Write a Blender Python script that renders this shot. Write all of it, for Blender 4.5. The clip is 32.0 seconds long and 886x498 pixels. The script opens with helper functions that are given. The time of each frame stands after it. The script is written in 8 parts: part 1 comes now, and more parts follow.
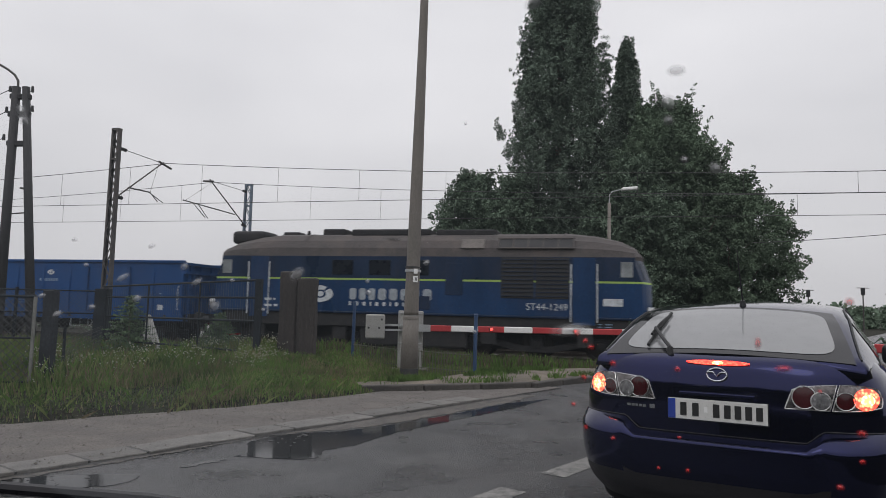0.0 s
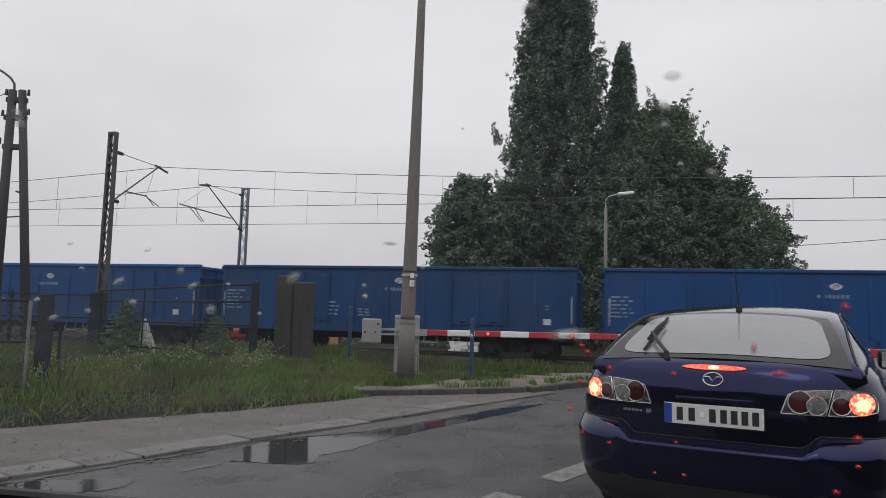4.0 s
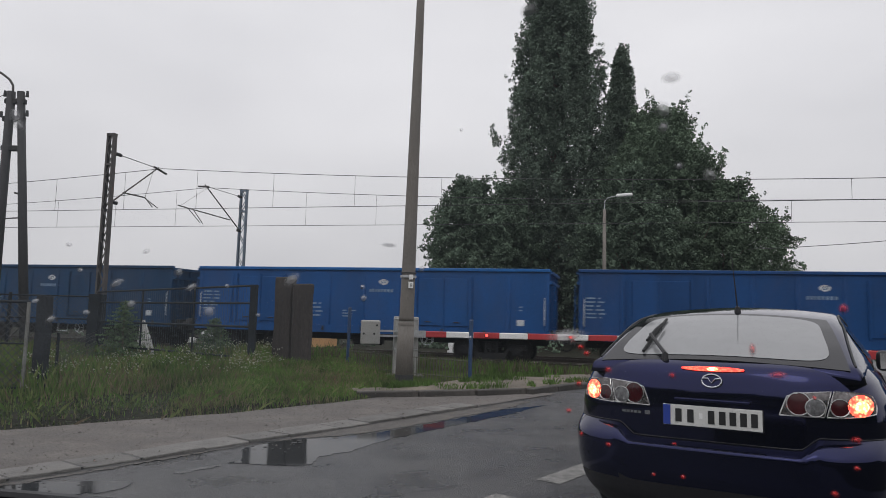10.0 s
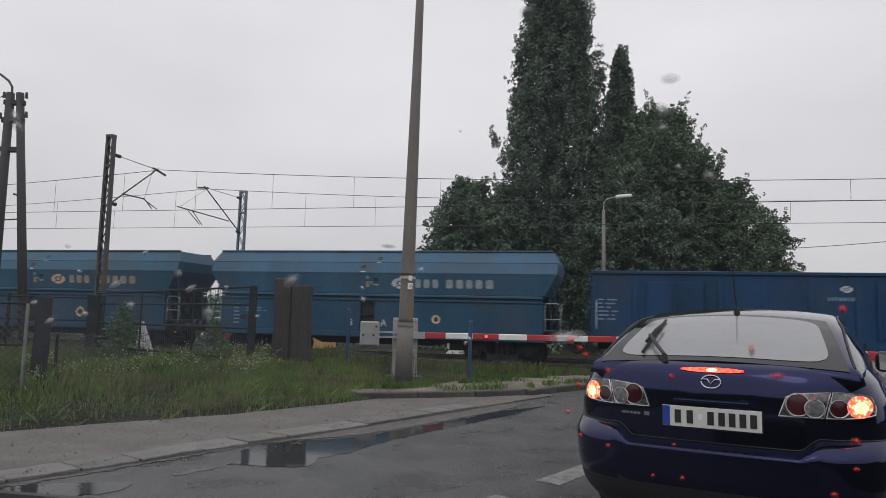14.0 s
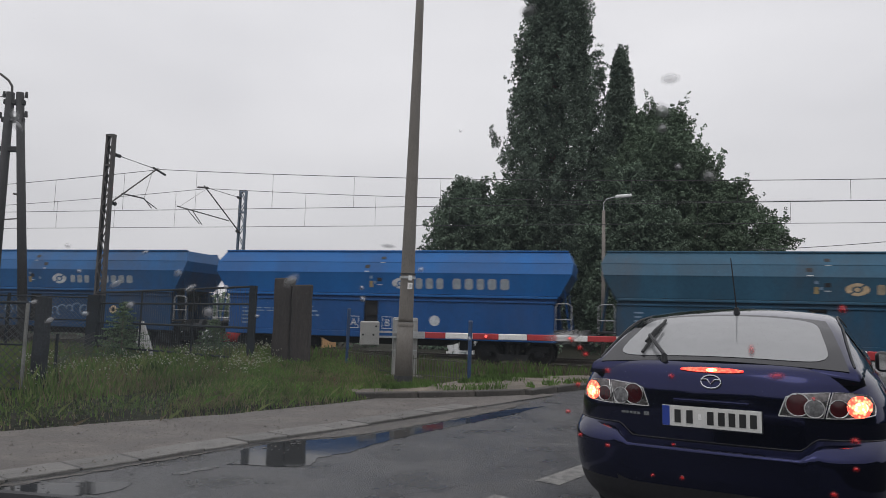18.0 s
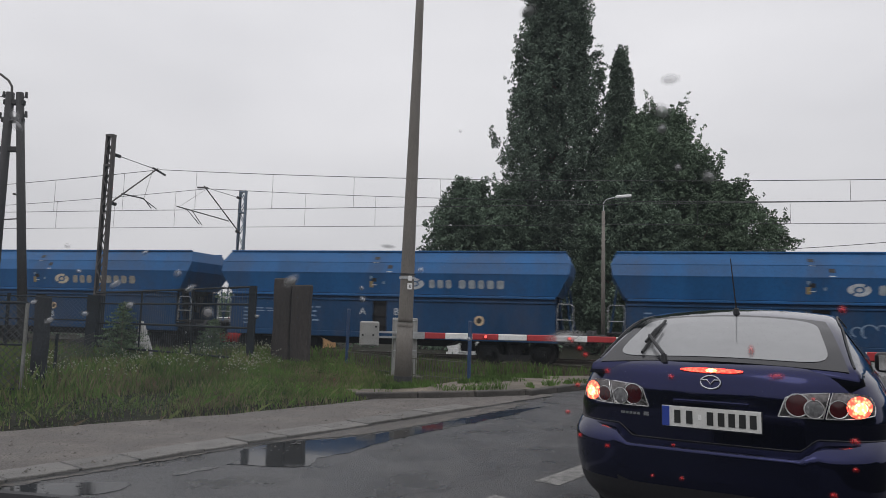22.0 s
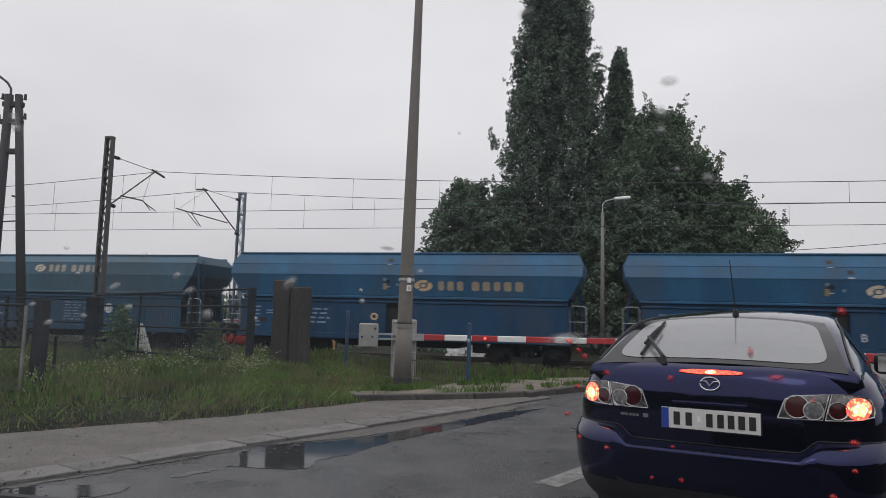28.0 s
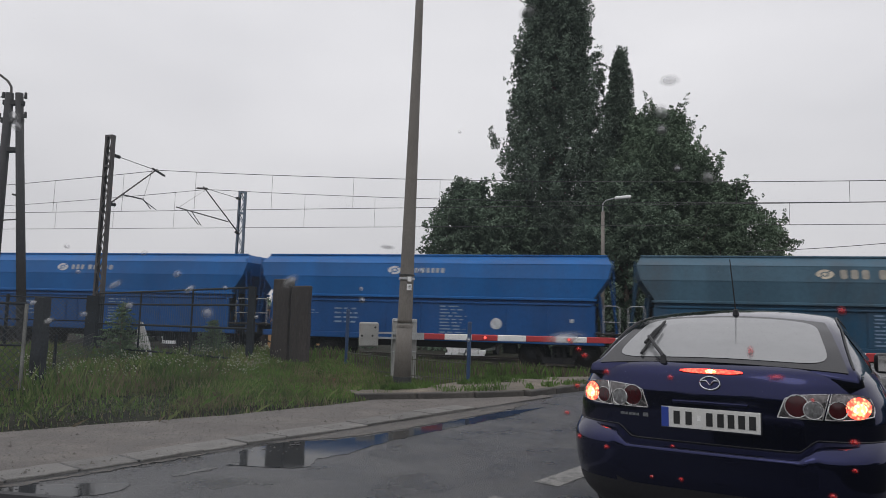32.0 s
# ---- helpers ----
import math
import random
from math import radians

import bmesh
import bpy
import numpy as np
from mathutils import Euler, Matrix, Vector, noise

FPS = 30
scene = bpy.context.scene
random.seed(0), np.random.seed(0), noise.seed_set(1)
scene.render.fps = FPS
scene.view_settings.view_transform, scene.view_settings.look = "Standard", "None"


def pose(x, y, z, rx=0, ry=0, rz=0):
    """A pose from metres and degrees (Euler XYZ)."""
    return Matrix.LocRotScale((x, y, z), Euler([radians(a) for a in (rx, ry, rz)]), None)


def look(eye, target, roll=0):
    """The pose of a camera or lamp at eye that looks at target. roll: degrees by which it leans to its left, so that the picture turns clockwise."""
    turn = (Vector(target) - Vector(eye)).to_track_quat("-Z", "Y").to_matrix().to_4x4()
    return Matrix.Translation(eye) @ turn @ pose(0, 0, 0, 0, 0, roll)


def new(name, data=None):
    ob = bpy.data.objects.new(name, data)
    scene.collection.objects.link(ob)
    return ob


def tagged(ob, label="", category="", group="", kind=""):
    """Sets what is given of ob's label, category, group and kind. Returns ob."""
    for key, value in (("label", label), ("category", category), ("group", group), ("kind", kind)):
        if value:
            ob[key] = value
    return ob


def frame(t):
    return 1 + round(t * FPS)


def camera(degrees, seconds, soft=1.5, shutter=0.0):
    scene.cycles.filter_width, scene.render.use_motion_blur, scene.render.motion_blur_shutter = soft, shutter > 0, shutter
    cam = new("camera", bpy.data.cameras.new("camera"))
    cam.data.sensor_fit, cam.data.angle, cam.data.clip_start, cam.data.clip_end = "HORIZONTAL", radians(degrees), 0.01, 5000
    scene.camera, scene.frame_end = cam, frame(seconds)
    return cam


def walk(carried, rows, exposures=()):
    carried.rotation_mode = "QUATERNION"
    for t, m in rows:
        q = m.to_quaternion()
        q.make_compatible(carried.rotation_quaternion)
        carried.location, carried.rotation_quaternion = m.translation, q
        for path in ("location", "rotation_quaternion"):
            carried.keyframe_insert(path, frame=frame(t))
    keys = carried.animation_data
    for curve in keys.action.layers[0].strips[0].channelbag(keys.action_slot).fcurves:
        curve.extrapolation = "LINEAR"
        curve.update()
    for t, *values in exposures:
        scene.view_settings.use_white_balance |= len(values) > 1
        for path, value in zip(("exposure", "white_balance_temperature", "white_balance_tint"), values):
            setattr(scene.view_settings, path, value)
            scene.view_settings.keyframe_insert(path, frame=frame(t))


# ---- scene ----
# camera held behind a windscreen, nearly still
EYE = Vector((0, 0, 1.30))
TURNS = [  # seconds, degrees to the right, up, lean
    (0.0, -0.432, 5.021, 1.409), (0.5, -0.367, 5.146, 1.417), (1.0, -0.303, 5.248, 1.425), (1.5, -0.250, 5.317, 1.441), (2.0, -0.215, 5.343, 1.451),
    (2.5, -0.188, 5.367, 1.449), (3.0, -0.170, 5.398, 1.451), (3.5, -0.169, 5.393, 1.470), (5.5, -0.143, 5.379, 1.510), (6.0, -0.133, 5.410, 1.490),
    (6.5, -0.112, 5.440, 1.459), (7.0, -0.085, 5.476, 1.457), (7.5, -0.070, 5.507, 1.487), (8.5, -0.061, 5.520, 1.491), (9.5, -0.066, 5.517, 1.492),
    (10.5, -0.068, 5.519, 1.489), (11.0, -0.050, 5.543, 1.476), (11.5, -0.022, 5.559, 1.486), (12.5, -0.006, 5.540, 1.499), (13.0, -0.007, 5.575, 1.501),
    (13.5, -0.008, 5.601, 1.486), (14.5, -0.011, 5.613, 1.444), (16.5, -0.007, 5.523, 1.499), (17.5, -0.005, 5.575, 1.500), (18.5, -0.001, 5.604, 1.483),
    (19.5, -0.004, 5.596, 1.504), (20.5, -0.008, 5.581, 1.533), (21.5, 0.003, 5.630, 1.496), (22.5, 0.024, 5.616, 1.537), (23.5, 0.014, 5.615, 1.514),
    (24.5, 0.010, 5.663, 1.500), (25.5, -0.003, 5.662, 1.497), (27.5, 0.061, 5.736, 1.491), (28.0, 0.076, 5.773, 1.466), (28.5, 0.094, 5.800, 1.460),
    (29.0, 0.090, 5.790, 1.468), (29.5, 0.070, 5.754, 1.482), (30.5, 0.059, 5.736, 1.492), (31.0, 0.057, 5.719, 1.494), (31.5, 0.058, 5.691, 1.505),
    (32.0, 0.059, 5.692, 1.541),
]
cam = camera(65.0, 32.0, soft=0.9, shutter=0.35)


def aim(yaw, up, lean):
    a, b = radians(yaw), radians(up)
    way = Vector((math.sin(a) * math.cos(b), math.cos(a) * math.cos(b), math.sin(b)))
    return look(EYE, EYE + way, lean)


walk(cam, [(t, aim(a, b, c)) for t, a, b, c in TURNS], exposures=[(0.0, 0.0), (32.0, 0.0)])

# overcast daylight
SUN_UP, SUN_AZ = 50.0, 200.0


def make_world():
    w = bpy.data.worlds.new("overcast_sky")
    scene.world = w
    w.use_nodes = True
    nt = w.node_tree
    nt.nodes.clear()
    out = nt.nodes.new("ShaderNodeOutputWorld")
    bg = nt.nodes.new("ShaderNodeBackground")
    sky = nt.nodes.new("ShaderNodeTexSky")
    sky.sky_type, sky.sun_disc = "NISHITA", False
    sky.sun_elevation, sky.sun_rotation = radians(SUN_UP), radians(SUN_AZ)
    sky.air_density, sky.dust_density = 1.0, 4.0
    grey = nt.nodes.new("ShaderNodeHueSaturation")
    grey.inputs["Saturation"].default_value = 0.15
    grey.inputs["Value"].default_value = 0.11
    tc = nt.nodes.new("ShaderNodeTexCoord")
    mp = nt.nodes.new("ShaderNodeMapping")
    mp.inputs["Scale"].default_value = (1.0, 1.0, 2.6)
    no = nt.nodes.new("ShaderNodeTexNoise")
    no.inputs["Scale"].default_value, no.inputs["Detail"].default_value = 2.2, 5.0
    ramp = nt.nodes.new("ShaderNodeValToRGB")
    ramp.color_ramp.elements[0].position, ramp.color_ramp.elements[0].color = 0.30, (0.745, 0.742, 0.778, 1)
    ramp.color_ramp.elements[1].position, ramp.color_ramp.elements[1].color = 0.72, (0.905, 0.897, 0.93, 1)
    mix = nt.nodes.new("ShaderNodeMixRGB")
    mix.inputs[0].default_value = 0.88
    bg.inputs["Strength"].default_value = 1.0
    ln = nt.links.new
    ln(tc.outputs["Generated"], mp.inputs["Vector"])
    ln(mp.outputs["Vector"], no.inputs["Vector"])
    ln(no.outputs["Fac"], ramp.inputs["Fac"])
    ln(sky.outputs["Color"], grey.inputs["Color"])
    ln(grey.outputs["Color"], mix.inputs[1])
    ln(ramp.outputs["Color"], mix.inputs[2])
    # an overcast sky is brightest overhead
    sep = nt.nodes.new("ShaderNodeSeparateXYZ")
    rise = nt.nodes.new("ShaderNodeMapRange")
    rise.interpolation_type = "SMOOTHSTEP"
    rise.inputs["From Min"].default_value, rise.inputs["From Max"].default_value = 0.42, 1.0
    rise.inputs["To Min"].default_value, rise.inputs["To Max"].default_value = 1.0, 1.55
    ln(tc.outputs["Generated"], sep.inputs[0])
    ln(sep.outputs["Z"], rise.inputs["Value"])
    # and greyer low down
    low = nt.nodes.new("ShaderNodeMapRange")
    low.interpolation_type = "SMOOTHSTEP"
    low.inputs["From Min"].default_value, low.inputs["From Max"].default_value = 0.02, 0.40
    low.inputs["To Min"].default_value, low.inputs["To Max"].default_value = 0.77, 1.0
    both = nt.nodes.new("ShaderNodeMath")
    both.operation = "MULTIPLY"
    ln(sep.outputs["Z"], low.inputs["Value"])
    ln(rise.outputs["Result"], both.inputs[0])
    ln(low.outputs["Result"], both.inputs[1])
    ln(both.outputs["Value"], bg.inputs["Strength"])
    ln(mix.outputs["Color"], bg.inputs["Color"])
    ln(bg.outputs["Background"], out.inputs["Surface"])


make_world()
sun = new("sun", bpy.data.lights.new("sun", "SUN"))
sun.data.energy, sun.data.angle, sun.data.color = 0.2, radians(25), (1.0, 0.98, 0.95)
sun.matrix_world = look((0, 0, 30), (-10 * math.sin(radians(SUN_AZ)), -10 * math.cos(radians(SUN_AZ)), 30 - 10 * math.tan(radians(SUN_UP))))


# ---- materials ----
def mat(name, col, rough=0.6, metal=0.0, vary=0.25, scale=3.0, fine=40.0, bump=0.15, dirt=None, dirt_amount=0.5, coat=0.0, rough_vary=0.15, stretch=(1, 1, 1), spread=0.0, spec=0.5, grain_by=None):
    m = bpy.data.materials.new(name)
    m.use_nodes = True
    nt = m.node_tree
    p = nt.nodes["Principled BSDF"]
    ln = nt.links.new
    p.inputs["Metallic"].default_value = metal
    p.inputs["Coat Weight"].default_value = coat
    p.inputs["Specular IOR Level"].default_value = spec
    tc = nt.nodes.new("ShaderNodeTexCoord")
    mp = nt.nodes.new("ShaderNodeMapping")
    mp.inputs["Scale"].default_value = stretch
    ln(tc.outputs["Object"], mp.inputs["Vector"])
    big = nt.nodes.new("ShaderNodeTexNoise")
    big.inputs["Scale"].default_value, big.inputs["Detail"].default_value = scale, 6.0
    small = nt.nodes.new("ShaderNodeTexNoise")
    small.inputs["Scale"].default_value, small.inputs["Detail"].default_value = fine, 4.0
    for n in (big, small):
        ln(mp.outputs["Vector"], n.inputs["Vector"])
    ramp = nt.nodes.new("ShaderNodeValToRGB")
    lo = [c * (1 - vary) for c in col]
    hi = [min(1, c * (1 + vary)) for c in col]
    ramp.color_ramp.elements[0].position, ramp.color_ramp.elements[0].color = 0.3, (*lo, 1)
    ramp.color_ramp.elements[1].position, ramp.color_ramp.elements[1].color = 0.7, (*hi, 1)
    ln(big.outputs["Fac"], ramp.inputs["Fac"])
    grain = nt.nodes.new("ShaderNodeMixRGB")
    grain.blend_type = "OVERLAY"
    grain.inputs[0].default_value = min(1.0, vary * 1.6) if grain_by is None else grain_by
    ln(ramp.outputs["Color"], grain.inputs[1])
    ln(small.outputs["Fac"], grain.inputs[2])
    last = grain.outputs["Color"]
    if dirt:
        mask = nt.nodes.new("ShaderNodeTexNoise")
        mask.inputs["Scale"].default_value, mask.inputs["Detail"].default_value = scale * 0.7, 8.0
        mask.inputs["Roughness"].default_value = 0.7
        off = nt.nodes.new("ShaderNodeMapping")
        off.inputs["Location"].default_value = (7.1, 3.3, 1.7)
        ln(mp.outputs["Vector"], off.inputs["Vector"])
        ln(off.outputs["Vector"], mask.inputs["Vector"])
        mr = nt.nodes.new("ShaderNodeValToRGB")
        mr.color_ramp.elements[0].position, mr.color_ramp.elements[0].color = 0.48, (0, 0, 0, 1)
        mr.color_ramp.elements[1].position, mr.color_ramp.elements[1].color = 0.66, (dirt_amount,) * 3 + (1,)
        ln(mask.outputs["Fac"], mr.inputs["Fac"])
        dm = nt.nodes.new("ShaderNodeMixRGB")
        ln(mr.outputs["Color"], dm.inputs[0])
        ln(last, dm.inputs[1])
        dm.inputs[2].default_value = (*dirt, 1)
        last = dm.outputs["Color"]
    if spread:
        info = nt.nodes.new("ShaderNodeObjectInfo")
        hs = nt.nodes.new("ShaderNodeHueSaturation")
        mm = nt.nodes.new("ShaderNodeMapRange")
        mm.inputs["To Min"].default_value, mm.inputs["To Max"].default_value = 1 - spread, 1 + spread
        ln(info.outputs["Random"], mm.inputs["Value"])
        ln(mm.outputs["Result"], hs.inputs["Value"])
        ln(last, hs.inputs["Color"])
        last = hs.outputs["Color"]
    ln(last, p.inputs["Base Color"])
    rr = nt.nodes.new("ShaderNodeMapRange")
    rr.inputs["From Min"].default_value, rr.inputs["From Max"].default_value = 0.3, 0.7
    rr.inputs["To Min"].default_value, rr.inputs["To Max"].default_value = max(0.02, rough - rough_vary), min(1, rough + rough_vary)
    ln(big.outputs["Fac"], rr.inputs["Value"])
    ln(rr.outputs["Result"], p.inputs["Roughness"])
    if bump:
        b = nt.nodes.new("ShaderNodeBump")
        b.inputs["Strength"].default_value, b.inputs["Distance"].default_value = bump, 0.02
        ln(small.outputs["Fac"], b.inputs["Height"])
        ln(b.outputs["Normal"], p.inputs["Normal"])
    return m


def glow(name, col, strength):
    m = bpy.data.materials.new(name)
    m.use_nodes = True
    p = m.node_tree.nodes["Principled BSDF"]
    p.inputs["Base Color"].default_value = (*col, 1)
    p.inputs["Emission Color"].default_value = (*col, 1)
    p.inputs["Emission Strength"].default_value = strength
    return m


def glass(name, col, rough=0.02, trans=1.0):
    m = bpy.data.materials.new(name)
    m.use_nodes = True
    p = m.node_tree.nodes["Principled BSDF"]
    p.inputs["Base Color"].default_value = (*col, 1)
    p.inputs["Roughness"].default_value = rough
    p.inputs["Transmission Weight"].default_value = trans
    p.inputs["IOR"].default_value = 1.45
    return m


M = {
    "asphalt": mat("wet_asphalt", (0.049, 0.049, 0.051), 0.36, vary=0.30, scale=1.5, fine=75, bump=1.0, dirt=(0.082, 0.080, 0.078), dirt_amount=0.5, rough_vary=0.16, grain_by=1.0),
    "water": mat("standing_water", (0.020, 0.021, 0.022), 0.07, vary=0.1, scale=2, fine=8, bump=0.004, rough_vary=0.03, spec=0.06),
    "paint_line": mat("worn_road_paint", (0.20, 0.195, 0.185), 0.7, vary=0.35, scale=16, fine=60, bump=0.5, dirt=(0.06, 0.06, 0.06), dirt_amount=1.0),
    "kerb": mat("wet_kerb_concrete", (0.125, 0.119, 0.111), 0.7, vary=0.3, scale=4, fine=70, bump=0.4, dirt=(0.065, 0.061, 0.056), dirt_amount=0.8, spread=0.15),
    "kerb_dark": mat("stained_kerb_concrete", (0.060, 0.054, 0.048), 0.8, vary=0.4, scale=3, fine=50, bump=0.4, dirt=(0.025, 0.022, 0.020), dirt_amount=0.9, spread=0.15),
    "mud": mat("gutter_dark", (0.022, 0.021, 0.020), 0.55, vary=0.4, scale=6, fine=60, bump=0.5),
    "silt": mat("damp_gutter_silt", (0.088, 0.080, 0.072), 0.75, vary=0.4, scale=5, fine=60, bump=0.6, dirt=(0.045, 0.042, 0.040), dirt_amount=0.8, grain_by=0.8),
    "path": mat("gritty_footpath", (0.122, 0.110, 0.101), 0.85, vary=0.28, scale=2.6, fine=70, bump=0.8, grain_by=0.9, dirt=(0.070, 0.062, 0.056), dirt_amount=0.55),
    "sandy": mat("sandy_pavement", (0.150, 0.126, 0.100), 0.85, vary=0.45, scale=1.8, fine=70, bump=0.5, dirt=(0.060, 0.055, 0.036), dirt_amount=0.8),
    "soil": mat("grassy_soil", (0.018, 0.019, 0.013), 0.95, vary=0.6, scale=2.5, fine=30, bump=0.6, dirt=(0.034, 0.027, 0.019), dirt_amount=0.7, spec=0.1),
    "ballast": mat("track_ballast", (0.060, 0.050, 0.043), 0.95, vary=0.4, scale=3, fine=30, bump=0.9, spread=0.1),
    "rust": mat("rusty_steel", (0.020, 0.017, 0.016), 0.7, metal=0.2, vary=0.35, scale=4, fine=40),
    "rail": mat("rail_steel", (0.10, 0.085, 0.075), 0.5, metal=0.6, vary=0.2),
    "grass": mat("grass_blades", (0.088, 0.152, 0.036), 0.8, vary=0.5, scale=0.9, fine=6, bump=0, spec=0.2),
    "dry_grass": mat("dry_grass", (0.170, 0.140, 0.088), 0.85, vary=0.4, scale=1.5, fine=6, bump=0, spec=0.2),
    "light_grass": mat("pale_grass_blades", (0.145, 0.175, 0.066), 0.8, vary=0.4, scale=1.2, fine=6, bump=0, spec=0.2),
    "grit": mat("road_grit", (0.105, 0.094, 0.084), 0.85, vary=0.4, scale=8, fine=50, bump=0.2),
    "flower": mat("white_petals", (0.62, 0.61, 0.50), 0.8, vary=0.1, bump=0),
    "leaf_poplar": mat("poplar_leaves", (0.118, 0.156, 0.120), 0.75, vary=0.45, scale=0.5, fine=3, bump=0, spec=0.12),
    "leaf_broad": mat("broad_leaves", (0.112, 0.156, 0.104), 0.75, vary=0.45, scale=0.4, fine=3, bump=0, spec=0.12),
    "leaf_dark": mat("dark_leaves", (0.104, 0.144, 0.102), 0.75, vary=0.45, scale=0.4, fine=3, bump=0, spec=0.12),
    "weed": mat("dull_weed_leaves", (0.050, 0.066, 0.032), 0.8, vary=0.5, scale=1.5, fine=8, bump=0, spec=0.2),
    "needle": mat("spruce_needles", (0.075, 0.120, 0.058), 0.7, vary=0.4, scale=2, fine=10, bump=0),
    "bark": mat("tree_bark", (0.12, 0.10, 0.08), 0.9, vary=0.35, scale=2, fine=20, bump=0.7, stretch=(1, 1, 0.3)),
    "concrete": mat("pole_concrete", (0.168, 0.153, 0.137), 0.75, vary=0.22, scale=1.4, fine=50, bump=0.3, dirt=(0.115, 0.098, 0.082), dirt_amount=0.5, stretch=(1, 1, 0.4)),
    "tar": mat("tarred_base", (0.035, 0.035, 0.037), 0.7, vary=0.3),
    "wood": mat("weathered_wood", (0.041, 0.035, 0.033), 0.85, vary=0.4, scale=2, fine=18, bump=0.5, stretch=(4, 4, 0.5)),
    "wood_black": mat("creosoted_wood", (0.035, 0.034, 0.036), 0.8, vary=0.35, scale=2, fine=18, bump=0.4, stretch=(4, 4, 0.5)),
    "galv": mat("galvanised_steel", (0.42, 0.43, 0.44), 0.5, metal=0.5, vary=0.15, scale=6, fine=40),
    "mast": mat("mast_steel", (0.088, 0.080, 0.077), 0.75, metal=0.2, vary=0.3, scale=3, fine=30),
    "mast_blue": mat("painted_mast_steel", (0.16, 0.20, 0.25), 0.6, metal=0.2, vary=0.25, scale=3, fine=30),
    "wire": mat("overhead_wire", (0.05, 0.05, 0.05), 0.5, metal=0.4, vary=0.2, bump=0),
    "cabinet": mat("grey_cabinet_paint", (0.30, 0.30, 0.29), 0.5, vary=0.1, scale=3, fine=40, bump=0.05, dirt=(0.25, 0.24, 0.22), dirt_amount=0.5),
    "red_paint": mat("red_reflective_paint", (0.42, 0.035, 0.04), 0.45, vary=0.12, bump=0.03),
    "white_paint": mat("white_paint", (0.78, 0.78, 0.77), 0.45, vary=0.06, bump=0.03),
    "blue_post": mat("blue_post_paint", (0.022, 0.055, 0.13), 0.5, vary=0.2),
    "fence_dark": mat("dark_fence_paint", (0.020, 0.024, 0.029), 0.75, vary=0.3, spec=0.15),
    "pale_wire": mat("pale_coated_wire", (0.085, 0.088, 0.060), 0.6, vary=0.25, bump=0),
    "track_straw": mat("dull_straw", (0.105, 0.090, 0.060), 0.85, vary=0.4, scale=1.5, fine=6, bump=0, spec=0.2),
    "sleeper": mat("stained_sleeper_concrete", (0.075, 0.065, 0.058), 0.85, vary=0.35, scale=3, fine=40, bump=0.3),
    "fence_bar": mat("thin_fence_bar", (0.045, 0.055, 0.066), 0.7, vary=0.2, bump=0),
    "post_dark": mat("dark_tarred_post", (0.027, 0.030, 0.035), 0.8, vary=0.35, scale=3, fine=25, bump=0.3, spec=0.2),
    "fence_wire": mat("fence_wire", (0.055, 0.057, 0.06), 0.6, metal=0.4, vary=0.2, bump=0),
    "galv_dull": mat("dull_galvanised_pipe", (0.20, 0.20, 0.19), 0.6, metal=0.3, vary=0.25, scale=6, fine=40),
    "pale_concrete": mat("pale_broken_concrete", (0.32, 0.32, 0.31), 0.85, vary=0.25, scale=5, fine=40, bump=0.4, dirt=(0.30, 0.29, 0.27), dirt_amount=0.6),
    "black": mat("black_steel", (0.018, 0.018, 0.02), 0.6, vary=0.3),
    "rubber": mat("tyre_rubber", (0.018, 0.018, 0.019), 0.8, vary=0.25, fine=60),
    "chassis": mat("grimy_underframe", (0.015, 0.015, 0.017), 0.8, vary=0.4, scale=3, fine=30, dirt=(0.032, 0.027, 0.025), dirt_amount=0.5),
    "mark_white": mat("faded_white_marking", (0.50, 0.53, 0.56), 0.6, vary=0.2, scale=6, fine=40, bump=0),
    "mark_dim": mat("dim_white_marking", (0.17, 0.25, 0.36), 0.6, vary=0.25, scale=6, fine=40, bump=0),
    "mark_mid": mat("thin_white_marking", (0.30, 0.335, 0.37), 0.6, vary=0.2, scale=6, fine=40, bump=0),
    "mark_tan": mat("tan_logo_paint", (0.55, 0.42, 0.27), 0.6, vary=0.2, scale=6, fine=40, bump=0),
    "mark_pale_tan": mat("pale_tan_logo_paint", (0.55, 0.49, 0.39), 0.6, vary=0.2, scale=6, fine=40, bump=0),
    "mark_tan_mid": mat("thin_tan_marking", (0.31, 0.26, 0.19), 0.6, vary=0.2, scale=6, fine=40, bump=0),
    "mark_pale_tan_mid": mat("thin_pale_tan_marking", (0.31, 0.29, 0.25), 0.6, vary=0.2, scale=6, fine=40, bump=0),
    "mark_yellow": mat("yellow_label", (0.30, 0.23, 0.11), 0.6, vary=0.2, bump=0),
}


# ---- mesh helpers ----
def part(name, bm, material, parent=None, label="", smooth=False):
    me = bpy.data.meshes.new(name)
    bm.normal_update()
    bm.to_mesh(me)
    bm.free()
    for m in material if isinstance(material, (list, tuple)) else [material]:
        me.materials.append(m)
    if smooth:
        me.polygons.foreach_set("use_smooth", [True] * len(me.polygons))
    ob = new(name, me)
    ob.parent = parent
    if label:
        ob["label"] = label
    return ob


def share(name, me, parent, m, label=""):
    """One more object on a mesh that is already there."""
    ob = new(name, me)
    ob.parent = parent
    ob.matrix_basis = m
    if label:
        ob["label"] = label
    return ob


def thing(name, m, label, category, group="", kind=""):
    ob = new(name)
    ob.empty_display_size = 0.3
    ob.matrix_basis = m
    return tagged(ob, label, category, group, kind)


def bm_new():
    return bmesh.new()


